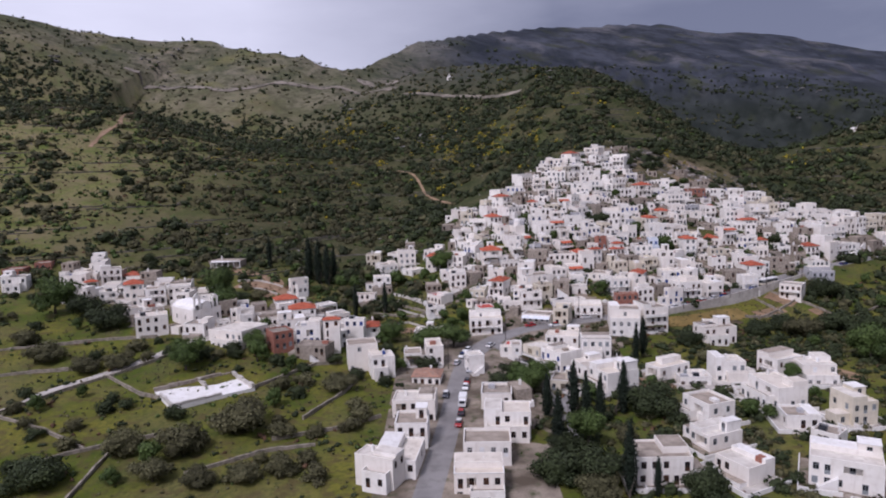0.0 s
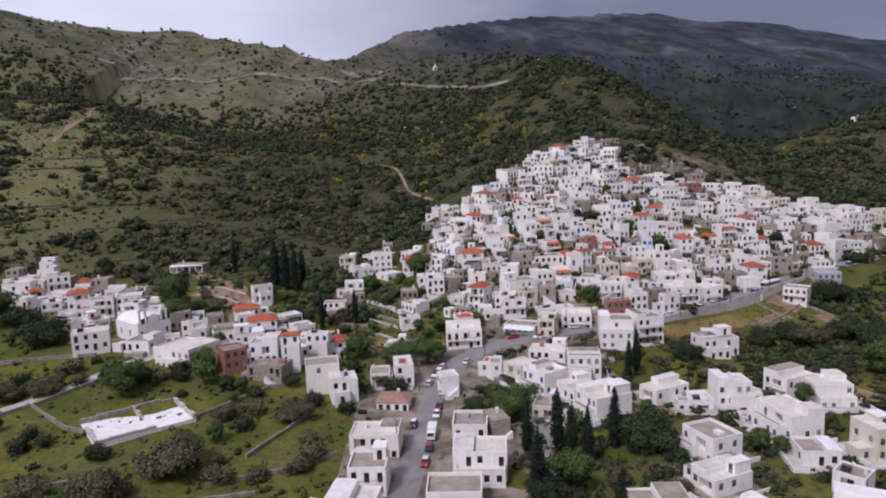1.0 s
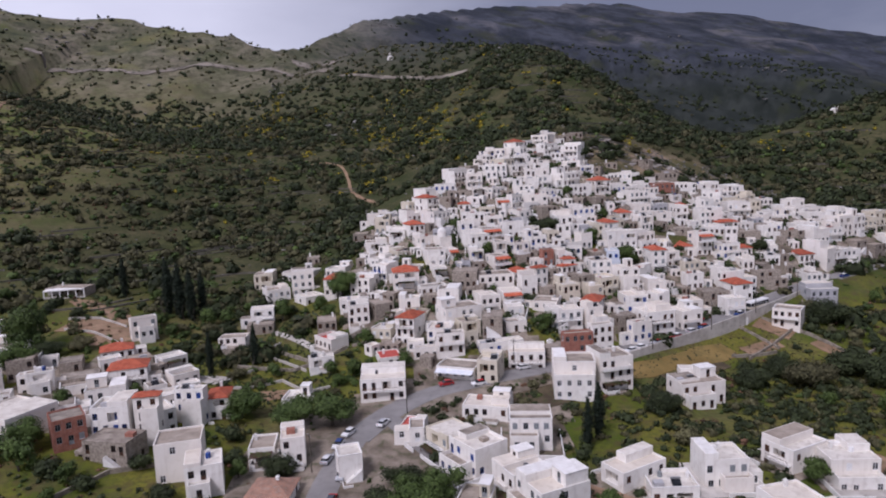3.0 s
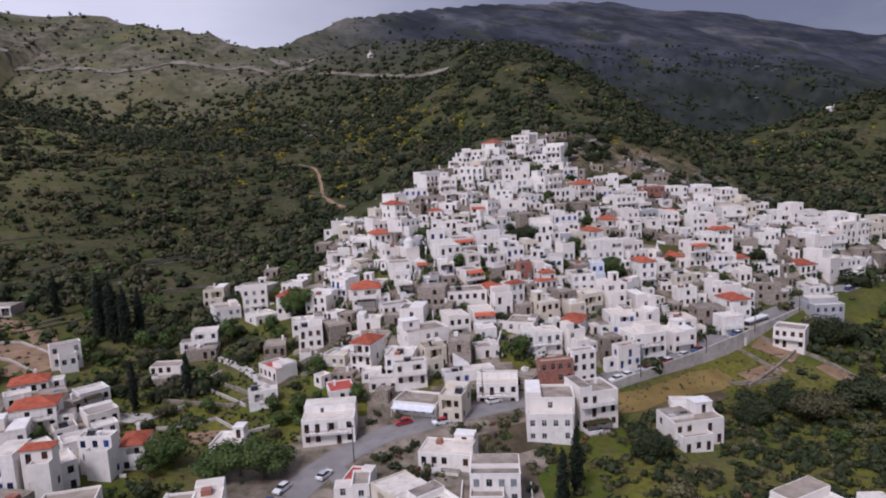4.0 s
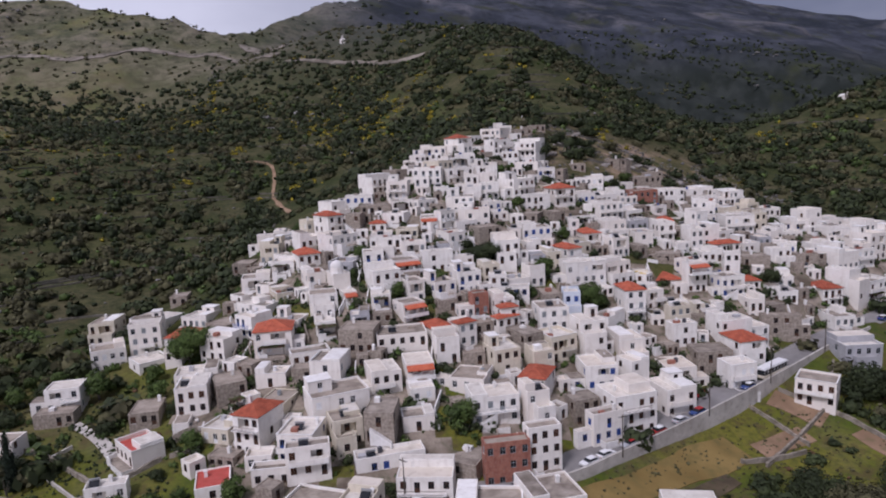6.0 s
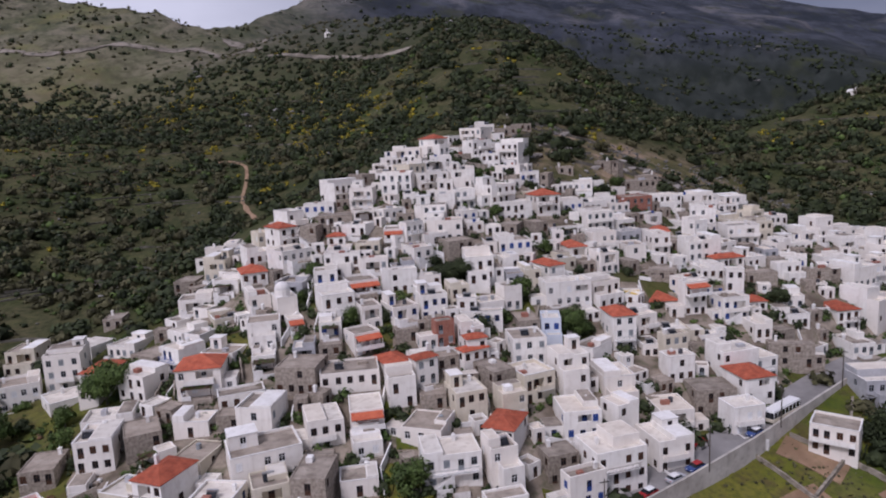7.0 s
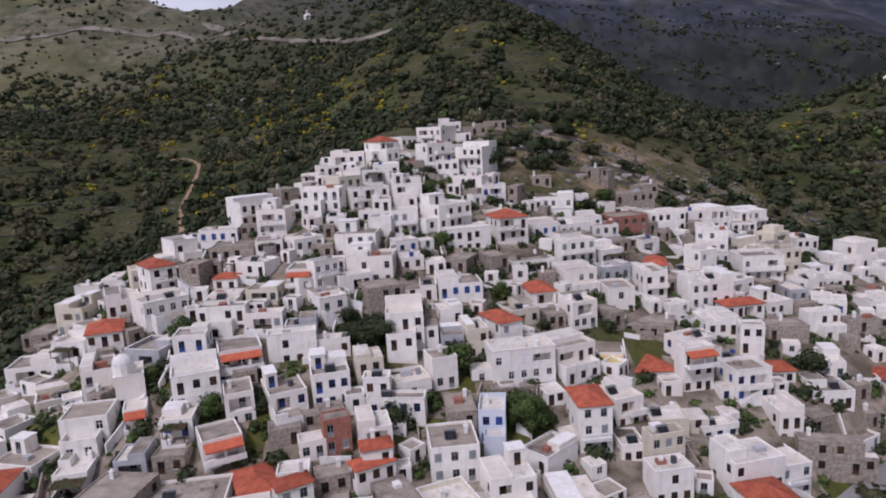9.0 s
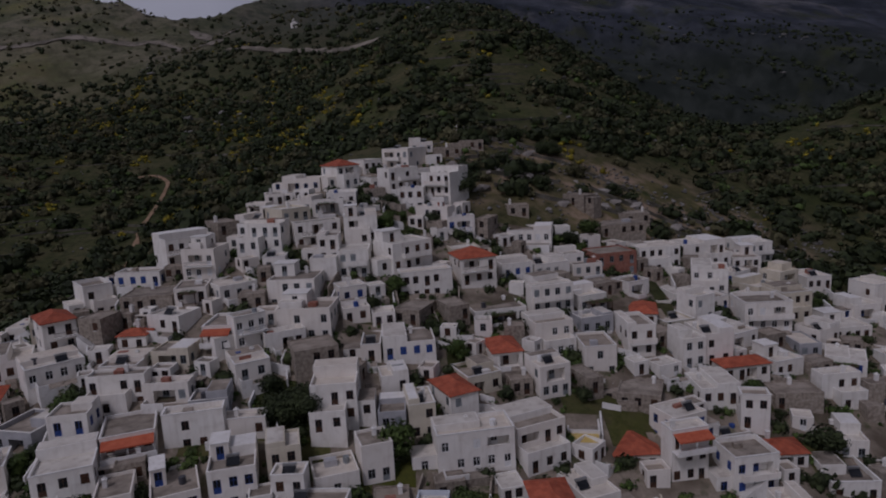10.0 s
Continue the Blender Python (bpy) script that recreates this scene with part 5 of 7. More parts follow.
LOWTOWN = [(-181, 305), (-168, 321), (-142, 307), (-114, 290), (-85, 260), (-71, 260), (-66, 271), (-52, 266), (-38, 255), (-36, 226), (-51, 213), (-62, 221), (-68, 217), (-84, 223), (-113, 234), (-133, 263), (-157, 267)]


# gardens, trees and open grass kept free of houses: middle x, y; reach
GREEN = [(2, 256, 5.3), (-12, 261, 6.9), (161, 282, 7.1), (-21, 267, 4.8), (-2, 305, 5.9), (7, 266, 5.9), (12, 298, 4.0), (60, 284, 3.9), (64, 281, 4.1), (75, 329, 4.3), (104, 312, 4.6), (131, 333, 4.6), (168, 293, 7.8), (61, 313, 3.0), (52, 319, 3.4), (29, 308, 2.8), (156, 310, 4.1), (125, 302, 3.1), (118, 287, 3.9), (-20, 303, 3.0)]
GREEN += [(-23, 299, 4.4), (69, 373, 5.0), (78, 330, 4.9), (72, 334, 3.2), (93, 323, 4.3), (89, 356, 4.1), (86, 362, 3.6), (102, 389, 3.6), (109, 406, 6.9), (132, 334, 5.4), (151, 368, 3.6), (121, 378, 3.0), (152, 350, 2.8), (142, 394, 3.6), (92, 397, 3.5), (64, 377, 3.6), (82, 360, 3.0), (88, 357, 3.0), (91, 385, 3.0), (93, 362, 3.0)]
GREEN += [(41, 331, 3.3), (40, 324, 3.0), (47, 320, 3.4), (57, 315, 2.9), (105, 315, 3.4), (104, 312, 2.9), (114, 330, 2.8), (134, 397, 3.2), (151, 367, 3.0), (104, 345, 3.0), (125, 337, 2.8), (157, 340, 3.0), (63, 324, 2.8), (117, 329, 2.7), (91, 384, 7.0)]

GREEN += [(93, 390, 4.2), (87, 385, 4.0), (98, 355, 4.0), (116, 381, 3.3), (135, 390, 4.1), (192, 375, 5.5), (201, 379, 4.5), (76, 327, 3.6), (81, 323, 3.2), (41, 333, 3.2), (41, 322, 3.4), (37, 321, 2.4), (51, 311, 3.0), (59, 313, 2.6), (81, 311, 4.0), (24, 312, 5.0),
          (18, 315, 4.0), (151, 375, 3.9), (153, 357, 3.2), (88, 319, 2.0), (88, 312, 1.8), (164, 329, 4.2), (178, 362, 2.8), (126, 405, 8.6), (57, 271, 4.5), (63, 267, 4.6), (0, 308, 5.8), (14, 277, 3.4), (37, 257, 3.0), (6, 267, 6.0), (59, 307, 2.4), (105, 296, 2.4)]


def in_town(x, y, area=TOWN):
    hit = False
    for (ax, ay), (bx, by) in zip(area, area[1:] + area[:1]):
        if (ay > y) != (by > y) and x < (bx - ax) * (y - ay) / (by - ay) + ax:
            hit = not hit
    return hit


def pave(area, label):
    """The lanes and yards of the town: pale trodden ground between the houses."""
    xs, ys = spaced(-330, 330, 3.2, -2400, 2600, 1.05), spaced(70, 640, 3.0, -900, 2500, 1.04)
    xs, ys = xs[(xs > -230) & (xs < 320)], ys[(ys > 110) & (ys < 475)]
    gx, gy = np.meshgrid(xs, ys)
    z = ground(gx, gy) + 0.06
    faces, n = [], len(xs)
    for j in range(len(ys) - 1):
        for i in range(n - 1):
            mx, my = (xs[i] + xs[i + 1]) / 2, (ys[j] + ys[j + 1]) / 2
            if in_town(mx, my, area) and not any((mx - a) ** 2 + (my - b) ** 2 < r * r for a, b, r in GREEN):
                o = j * n + i
                faces.append((o, o + 1, o + n + 1, o + n))
    used = {v: k for k, v in enumerate(sorted({v for f in faces for v in f}))}
    all_v = np.stack([gx, gy, z], -1).reshape(-1, 3)
    me = mesh_of("pavement", [tuple(all_v[v]) for v in used], [tuple(used[v] for v in f) for f in faces], [LANE], smooth=True)
    tagged(new("pavement", me), label, "pavement", kind="structure")


pave(TOWN, "pale trodden lanes and yards between the houses")
pave(LOWTOWN, "worn lanes and yards between the lower houses")
pave(STREETSIDE, "worn concrete yards along the street")


def room_for(x, y, w, d, yaw, gap):
    c, s = math.cos(radians(yaw)), math.sin(radians(yaw))
    for u in (-w / 2, -w / 4, 0, w / 4, w / 2):
        for v in (0, d / 3, 2 * d / 3, d):
            px, py = x + c * u - s * v, y + s * u + c * v
            if blocked(px, py, gap):
                return False
            if road_gap(px, py) < 5.5:
                return False
    return True


def storeys(x, y, steep, rg):
    """Taller along the street and on steep ground."""
    near = road_gap(x, y)
    if near < 24 and x > 60:
        return rg.choice((2, 2, 3))
    if steep > 0.5:
        return rg.choice((1, 1, 2))
    return rg.choice((1, 1, 1, 2)) if y > 325 else rg.choice((1, 1, 2))


def fill_rows(area, seed, span, sizes, big, small):
    rg = random.Random(seed)
    spots = [(x + rg.uniform(-1, 1), y + rg.uniform(-1, 1)) for y in np.arange(span[2], span[3], 2.7) for x in np.arange(span[0], span[1], 2.7)]
    spots = [(x, y) for x, y in spots if in_town(x, y, area) and not any(math.hypot(x - a, y - b) < r for a, b, r in GREEN)]
    px, py = np.array(spots).T
    east, north = ground(px + 3, py) - ground(px - 3, py), ground(px, py + 3) - ground(px, py - 3)
    spots = list(zip(px.tolist(), py.tolist(), east.tolist(), north.tolist()))
    shuffled = spots[:]
    rg.shuffle(shuffled)
    for size, gap in sizes:
        for x, y, gx, gy in (spots if size > 0.9 else shuffled):
            if blocked(x, y, gap):
                continue
            yaw = max(-50, min(50, math.degrees(math.atan2(-gx, gy + 0.3)))) * 0.8 + rg.uniform(-10, 10)
            w, d = rg.uniform(6.2, 9.5) * size, rg.uniform(6.5, 8.5) * size
            if size < 0.5:
                yaw += rg.choice((0, 0, 30, -30, 60))
            bx, by = x - math.sin(radians(yaw)) * d, y + math.cos(radians(yaw)) * d
            if in_town(bx, by, area) and room_for(x, y, w, d, yaw, gap):
                house(round(x, 1), round(y, 1), round(w, 1), round(d, 1), round(yaw), storeys(x, y, math.hypot(gx, gy) / 6, rg) if size > 0.7 else 1, rg.choice(big) if size > 0.7 else rg.choice(small))


fill_rows(TOWN, 11, (-45, 305, 250, 440), ((1.0, 0.3), (0.75, 0.15), (0.58, 0.05), (0.45, 0.04), (0.38, 0.1)), "wwwwwwbbkkkyysh", "ttttss")
fill_rows(LOWTOWN, 12, (-215, -20, 195, 345), ((0.85, 0.5), (0.6, 0.4), (0.45, 0.4)), "kkwks", "tttks")


# ---- yard walls between the houses ----
def yard_walls():
    rg = random.Random(77)
    made = 0
    for _ in range(9000):
        if made >= 170:
            break
        x, y, a, n = rg.uniform(-35, 250), rg.uniform(258, 430), rg.choice((rg.uniform(-25, 25), rg.uniform(65, 115))), rg.uniform(2.2, 6)
        ux, uy = math.cos(radians(a)) * n / 2, math.sin(radians(a)) * n / 2
        if not all(in_town(x + ux * f, y + uy * f) and not blocked(x + ux * f, y + uy * f, 0.15) for f in (-1, -0.6, -0.3, 0, 0.3, 0.6, 1)):
            continue
        if road_gap(x, y) < 7:
            continue
        old = rg.random() < 0.5
        wall_along("yard_wall", [(x - ux, y - uy), (x + ux, y + uy)], 0.3, rg.uniform(0.9, 2.0), STONE if old else COPING, "rough stone yard wall" if old else "low whitewashed yard wall between houses", step_m=1.5, uneven=0.3 if old else 0.05)
        made += 1


yard_walls()


# ---- trees and scrub ----
TRACKS = ([(-310, 680), (-296, 627), (-280, 587), (-275, 550), (-265, 506)], [(-51, 591), (-39, 592), (-26, 573), (-21, 550), (-17, 524), (-14, 500), (-7, 478), (2, 451), (6, 430)],
          [(-400, 866), (-357, 868), (-325, 868), (-270, 856), (-237, 868), (-207, 889), (-163, 890), (-117, 880), (-53, 803)], [(-43, 777), (-26, 769), (6, 743), (30, 727), (61, 695), (80, 680)])


# lawns, fields and bare plots where no bush stands: middle x, y; reach
BARE = [(122, 274, 8), (131, 274, 9), (139, 276, 8), (146, 276, 7), (152, 268, 6), (84, 249, 6), (94, 252, 7), (104, 257, 8), (114, 263, 8), (122, 267, 6), (-15, 262, 8), (-8, 252, 7), (-19, 283, 4), (-10, 273, 4)]


def leaf_cloud(rg, lobes, leaves, leaf, core=True, tall=1.0):
    """A crown: uneven cores with a ragged coat of small leaf sprays."""
    bm = bmesh.new()
    for i, (cx, cy, cz, r) in enumerate(lobes):
        if core:
            made = bmesh.ops.create_icosphere(bm, subdivisions=1 if leaves < 80 or i > 2 else 2, radius=r * (0.70 if leaves < 80 else 0.56), matrix=Matrix.Translation((cx, cy, cz)) @ Matrix.Diagonal((1, 1, tall, 1)))
            for v in made["verts"]:
                q = v.co - Vector((cx, cy, cz))
                v.co += q * 0.45 * noise.noise(v.co * (1.6 / r) + Vector((cx * 3, cy * 5, r)))
    total = sum(l[3] ** 2 for l in lobes)
    for (cx, cy, cz, r) in lobes:
        for _ in range(int(leaves * r * r / total)):
            d = Vector((rg.gauss(0, 1), rg.gauss(0, 1), rg.gauss(0.25, 1))).normalized()
            at = Vector((cx, cy, cz)) + Vector((d.x, d.y, d.z * tall)) * r * rg.uniform(0.66, 1.20)
            a = Vector((rg.gauss(0, 1), rg.gauss(0, 1), rg.gauss(0, 1))).normalized()
            b = (d + 0.6 * a).cross(a).normalized()
            e = b.cross((d + 0.5 * a).normalized()).normalized()
            k = leaf * rg.uniform(0.6, 1.3)
            vs = [bm.verts.new(at + q) for q in (-b * k, -e * k * 0.6, b * k, e * k * 0.6)]
            bm.faces.new(vs)
    return bm


def finished(bm, name, mat):
    me = bpy.data.meshes.new(name)
    bm.to_mesh(me)
    bm.free()
    me.materials.append(mat)
    return me


def trunk_mesh(rg, high, r):
    """A tapered, slightly bent trunk with three limbs."""
    bm = bmesh.new()

    def limb(a, b, ra, rb):
        rings = []
        bend = Vector((rg.uniform(-1, 1), rg.uniform(-1, 1), 0)) * (b - a).length * 0.06
        for i in range(4):
            f = i / 3
            mid = a.lerp(b, f) + bend * math.sin(math.pi * f)
            rad = ra + (rb - ra) * f
            rings.append([bm.verts.new(mid + Vector((math.cos(k * math.pi / 3) * rad, math.sin(k * math.pi / 3) * rad, 0))) for k in range(6)])
        for p, q in zip(rings, rings[1:]):
            for k in range(6):
                bm.faces.new((p[k], p[(k + 1) % 6], q[(k + 1) % 6], q[k]))

    fork = Vector((rg.uniform(-0.2, 0.2), rg.uniform(-0.2, 0.2), high * 0.5))
    limb(Vector((0, 0, -0.6)), fork, r, r * 0.75)
    for k in range(3):
        a = k * 2.1 + rg.random()
        limb(fork - Vector((0, 0, 0.1)), Vector((math.cos(a) * high * 0.35, math.sin(a) * high * 0.35, high * rg.uniform(0.8, 1.0))), r * 0.6, r * 0.2)
    return finished(bm, "trunk", BARK)


TREES = {}


def tree_stock():
    rg = random.Random(5)
    for kind, mat, leaves in (("olive", OLIVE, 1100), ("broad", LUSH, 1200), ("dark", MAQUIS, 1100)):
        for k in range(4):
            low = 0.0 if kind == "broad" else 0.75
            lobes = [(0, 0, 2.1 - low, 1.3)]
            for i in range(12):
                a = i * 2.4 + rg.uniform(-0.5, 0.5)
                ra = rg.uniform(0.4, 1.45)
                lobes.append((math.cos(a) * ra, math.sin(a) * ra, rg.uniform(1.3, 2.9) - 0.3 * ra - low * 1.1, rg.uniform(0.35, 0.85)))
            TREES[(kind, k)] = (trunk_mesh(rg, 2.0, 0.16), finished(leaf_cloud(rg, lobes, leaves, 0.18, tall=0.85), "crown", mat))
    for k in range(2):
        lobes = [(0, 0, 2.1, 1.3)]
        for i in range(11):
            a, ra = i * 2.4 + rg.uniform(-0.3, 0.3), rg.uniform(0.5, 1.5)
            lobes.append((math.cos(a) * ra, math.sin(a) * ra, rg.uniform(1.3, 2.9) - 0.25 * ra, rg.uniform(0.45, 0.8)))
        low = [(a, b, c * 0.7 - 0.15, r) for a, b, c, r in lobes]
        TREES[("wide_olive", k)] = (trunk_mesh(rg, 1.5, 0.14), finished(leaf_cloud(rg, low, 4600, 0.105, tall=0.85), "crown", OLIVE))
        TREES[("wide_dark", k)] = (trunk_mesh(rg, 1.5, 0.14), finished(leaf_cloud(rg, low, 4600, 0.105, tall=0.9), "crown", MAQUIS))
        TREES[("plane", k)] = (trunk_mesh(rg, 2.0, 0.14), finished(leaf_cloud(rg, lobes, 4600, 0.10, tall=0.85), "crown", LUSH))
    for k in range(3):
        lobes = []
        for i in range(22):
            f = i / 21
            lobes.append((rg.uniform(-0.006, 0.006), rg.uniform(-0.006, 0.006), 0.06 + 0.90 * f, (0.022 + 0.064 * math.sin(math.pi * (0.16 + 0.84 * f))) * rg.uniform(0.94, 1.08)))
        TREES[("cypress", k)] = (trunk_mesh(rg, 0.3, 0.012), finished(leaf_cloud(rg, lobes, 1700, 0.018, tall=1.3), "crown", CYPRESS))


tree_stock()
SAY = {"olive": ("olive_tree", "grey-green olive tree with a rounded ragged crown", "tree"), "broad": ("broadleaf_tree", "leafy green broadleaf tree with a spreading crown", "tree"),
       "dark": ("evergreen_tree", "dark green evergreen tree with a dense crown", "tree"), "plane": ("plane_tree", "large leafy green shade tree with a wide dense crown", "tree"), "cypress": ("cypress_tree", "tall narrow dark cypress tree", "tree")}
STANDS = []
tree_rg = random.Random(21)


def tree(kind, x, y, wide, high=None):
    """A tree with a crown about `wide` metres across (cypress: `high` metres tall)."""
    if kind == "broad" and wide > 8.0:
        kind = "plane"
    if blocked(x, y, 0.0):
        return
    name, label, cat = SAY[kind]
    if kind in ("olive", "dark") and wide > 7.6:
        kind = "wide_" + kind
    k = tree_rg.randrange(2 if kind in ("plane", "wide_olive", "wide_dark") else 3 if kind == "cypress" else 4)
    if kind == "cypress":
        sx, sz = high * tree_rg.uniform(0.95, 1.2), high
    else:
        sx = wide / 3.9
        sz = (high or wide * tree_rg.uniform(0.75, 0.95)) / 3.2
        if "olive" in kind or "dark" in kind:
            sx, sz = sx * 1.06, sz * 0.82
    m = pose(x, y, gz(x, y) - 0.1, 0, 0, tree_rg.uniform(0, 360)) @ Matrix.Diagonal((sx, sx, sz, 1))
    ob = empty(name, m, label, cat, "trees of the valley")
    trunk, crown = TREES[(kind, k)]
    part("trunk", trunk, None, ob)
    part("crown", crown, None, ob)
    STANDS.append((x, y, wide if kind != "cypress" else 2))


tree("dark", 21.9, 132.7, 11.4)
tree("dark", 26.0, 145.3, 9.5)
tree("broad", 31.7, 147.8, 9.7)
tree("dark", 161.4, 282.3, 14.0)
tree("olive", -51.7, 159.0, 15.1)
tree("olive", -61.5, 147.6, 11.6)
tree("olive", -22.8, 164.1, 7.5)
tree("broad", -79.9, 196.6, 11.2)
tree("dark", -78.8, 203.2, 9.5)
tree("olive", -32.9, 156.0, 5.8)
tree("dark", -91.0, 168.7, 6.8)
tree("olive", -94.1, 159.4, 5.8)
tree("dark", -105.7, 240.3, 11.1)
tree("dark", -70.0, 212.2, 6.8)
tree("broad", -62.9, 213.1, 8.7)
tree("broad", -54.5, 213.0, 8.7)
tree("olive", -47.7, 184.0, 6.8)
tree("olive", -42.2, 188.6, 6.9)
tree("olive", -31.8, 185.0, 10.0)
tree("broad", 20.9, 184.2, 9.9)
tree("dark", 30.1, 132.4, 14.0)
tree("dark", 51.8, 166.5, 15.7)
tree("olive", 29.2, 125.7, 9.8)
tree("dark", 50.2, 124.9, 10.1)
tree("broad", -152.3, 254.5, 17.8)
tree("dark", -138.9, 250.0, 14.7)
tree("dark", -123.1, 235.6, 16.0)
tree("broad", -92.4, 267.0, 14.5)
tree("olive", -76.0, 147.8, 10.5)
tree("olive", -44.6, 134.8, 7.9)
tree("olive", -36.7, 137.0, 7.9)
tree("olive", -28.9, 134.4, 6.4)
tree("dark", -88.4, 133.5, 13.1)
tree("olive", -64.0, 135.2, 8.3)
tree("olive", -53.5, 132.7, 8.0)
tree("olive", -127.8, 205.0, 12.6)
tree("olive", -110.0, 195.1, 9.8)
tree("olive", -142.9, 221.0, 9.1)
tree("olive", -101.6, 198.9, 9.7)
tree("dark", 29.1, 201.1, 5.4)
tree("olive", 79.6, 169.3, 5.0)
tree("dark", 128.6, 252.0, 9.8)
tree("dark", 116.1, 244.1, 9.4)
tree("olive", 133.1, 244.1, 14.5)
tree("dark", 149.3, 250.1, 15.2)
tree("dark", 153.2, 239.1, 14.8)
tree("broad", 135.3, 207.8, 15.2)
tree("olive", 82.9, 208.2, 6.9)
tree("broad", 23.4, 180.9, 8.9)
tree("dark", 15.0, 186.6, 8.6)
tree("dark", -6.4, 203.7, 8.2)
tree("dark", 83.5, 225.9, 9.7)
tree("broad", -54.2, 260.2, 7.3)
tree("dark", -42.7, 265.6, 5.8)
tree("broad", -2.3, 304.5, 11.3)
tree("dark", 12.2, 297.8, 7.1)
tree("dark", 57.0, 271.0, 7.0)
tree("broad", 63.2, 267.5, 7.6)
tree("dark", 75.1, 329.1, 7.9)
tree("broad", 103.5, 311.8, 8.4)
tree("dark", 130.7, 333.4, 8.4)
tree("dark", 168.1, 292.9, 15.5)
tree("dark", 61.1, 313.3, 4.8)
tree("dark", 51.7, 319.0, 5.7)
tree("dark", 28.6, 308.0, 4.5)
tree("broad", 156.3, 309.7, 7.4)
tree("dark", 125.5, 302.3, 5.1)
tree("dark", 118.0, 286.9, 6.9)
tree("broad", 19.7, 252.4, 5.5)
tree("dark", -20.2, 303.2, 5.0)
tree("broad", -22.6, 298.9, 8.0)
tree("dark", 48.2, 253.3, 4.2)
tree("dark", 68.6, 372.6, 9.4)
tree("dark", 77.6, 329.7, 9.2)
tree("dark", 72.3, 334.4, 5.3)
tree("broad", 93.0, 322.9, 7.7)
tree("dark", 89.2, 356.2, 7.2)
tree("dark", 85.6, 362.5, 6.3)
tree("dark", 102.0, 389.3, 6.3)
tree("dark", 109.3, 406.4, 13.5)
tree("dark", 131.7, 333.7, 10.2)
tree("dark", 151.5, 367.6, 6.2)
tree("dark", 120.7, 377.9, 4.9)
tree("broad", 151.7, 349.6, 4.4)
tree("broad", 141.6, 394.3, 6.3)
tree("dark", 91.6, 397.0, 6.1)
tree("broad", 64.1, 376.7, 6.2)
tree("dark", 81.9, 359.8, 4.9)
tree("dark", 88.0, 357.0, 4.8)
tree("broad", 91.2, 385.0, 5.0)
tree("broad", 93.0, 361.9, 5.0)
tree("broad", 41.1, 330.7, 5.5)
tree("dark", 39.7, 323.8, 4.8)
tree("broad", 46.6, 319.7, 5.8)
tree("dark", 57.4, 314.9, 4.7)
tree("dark", 105.2, 314.8, 5.8)
tree("broad", 103.7, 312.1, 4.7)
tree("broad", 113.7, 329.9, 4.5)
tree("dark", 134.4, 396.8, 5.3)
tree("broad", 151.3, 367.1, 4.9)
tree("broad", 104.2, 344.6, 4.8)
tree("dark", 125.3, 337.4, 4.4)
tree("broad", 156.6, 339.9, 4.9)
tree("dark", 62.9, 324.2, 4.5)
tree("broad", 116.7, 328.9, 4.2)
tree("broad", 2.0, 225.0, 13.5, 7.5)
tree("broad", -7.0, 226.0, 13.0, 7.0)
tree("broad", -21.0, 231.0, 11.0, 7.0)
tree("dark", -26.0, 238.0, 6.5)
tree("dark", -17.5, 209.0, 6.0)
tree("broad", -15.0, 202.5, 4.6)
tree("dark", -68.5, 206.5, 6.5)
tree("broad", -60.5, 204.5, 8.0)
tree("dark", -53.5, 203.0, 7.2)
tree("broad", -49.0, 201.0, 5.0)
tree("dark", -36.5, 206.0, 6.0)
tree("broad", -86.0, 252.0, 12.0, 8.5)
tree("dark", -84.5, 263.0, 9.5, 7.0)
tree("broad", -64.5, 231.5, 6.0)
tree("dark", 20.0, 195.0, 8.5)
tree("dark", 14.0, 189.5, 6.5)
tree("broad", 26.5, 188.5, 9.0)
tree("cypress", -36.0, 257.0, 2, 14.0)
tree("cypress", -25.0, 264.0, 2, 13.2)
tree("broad", 5.5, 250.5, 6.5)
tree("dark", 9.5, 263.5, 6.5)
tree("dark", -49.0, 271.0, 7.0)
tree("broad", -18.0, 256.0, 5.5, 3.6)
tree("dark", -50.0, 303.0, 8.0)
tree("broad", -1.5, 253.5, 5.0)
tree("cypress", 31.4, 163.1, 2, 16.0)
tree("cypress", 33.6, 158.5, 2, 14.8)
tree("cypress", 36.9, 157.7, 2, 14.3)
tree("cypress", 44.8, 166.0, 2, 14.6)
tree("cypress", 24.4, 145.3, 2, 15.3)
tree("cypress", 24.8, 164.1, 2, 12.4)
tree("cypress", 35.4, 125.9, 2, 16.8)
tree("cypress", 59.9, 207.3, 2, 12.3)
tree("cypress", 63.6, 211.9, 2, 13.8)
tree("cypress", -86.4, 323.5, 2, 16.2)
tree("cypress", -63.2, 303.8, 2, 21.3)
tree("cypress", -58.2, 300.5, 2, 21.0)
tree("cypress", -54.2, 299.9, 2, 19.1)
tree("cypress", -52.0, 305.6, 2, 17.2)
tree("cypress", 40.8, 125.3, 2, 8.8)
tree("cypress", 99.8, 437.3, 2, 7.8)
tree("dark", 130.2, 423.0, 8.2)
tree("dark", 134.0, 416.0, 7.0)
tree("dark", 142.0, 445.0, 9.0)
tree("dark", 125.0, 429.0, 6.5)
tree("olive", 147.5, 432.0, 7.2)
tree("dark", 113.0, 418.0, 7.5)
tree("dark", 150.0, 466.0, 9.0)
tree("dark", 132.0, 454.0, 8.0)
tree("dark", 158.0, 428.0, 5.5)
tree("dark", 59.2, 313.2, 4.6)
tree("broad", 51.0, 311.5, 5.0)
tree("dark", 81.2, 311.0, 7.2)
tree("dark", 41.5, 333.4, 5.0)
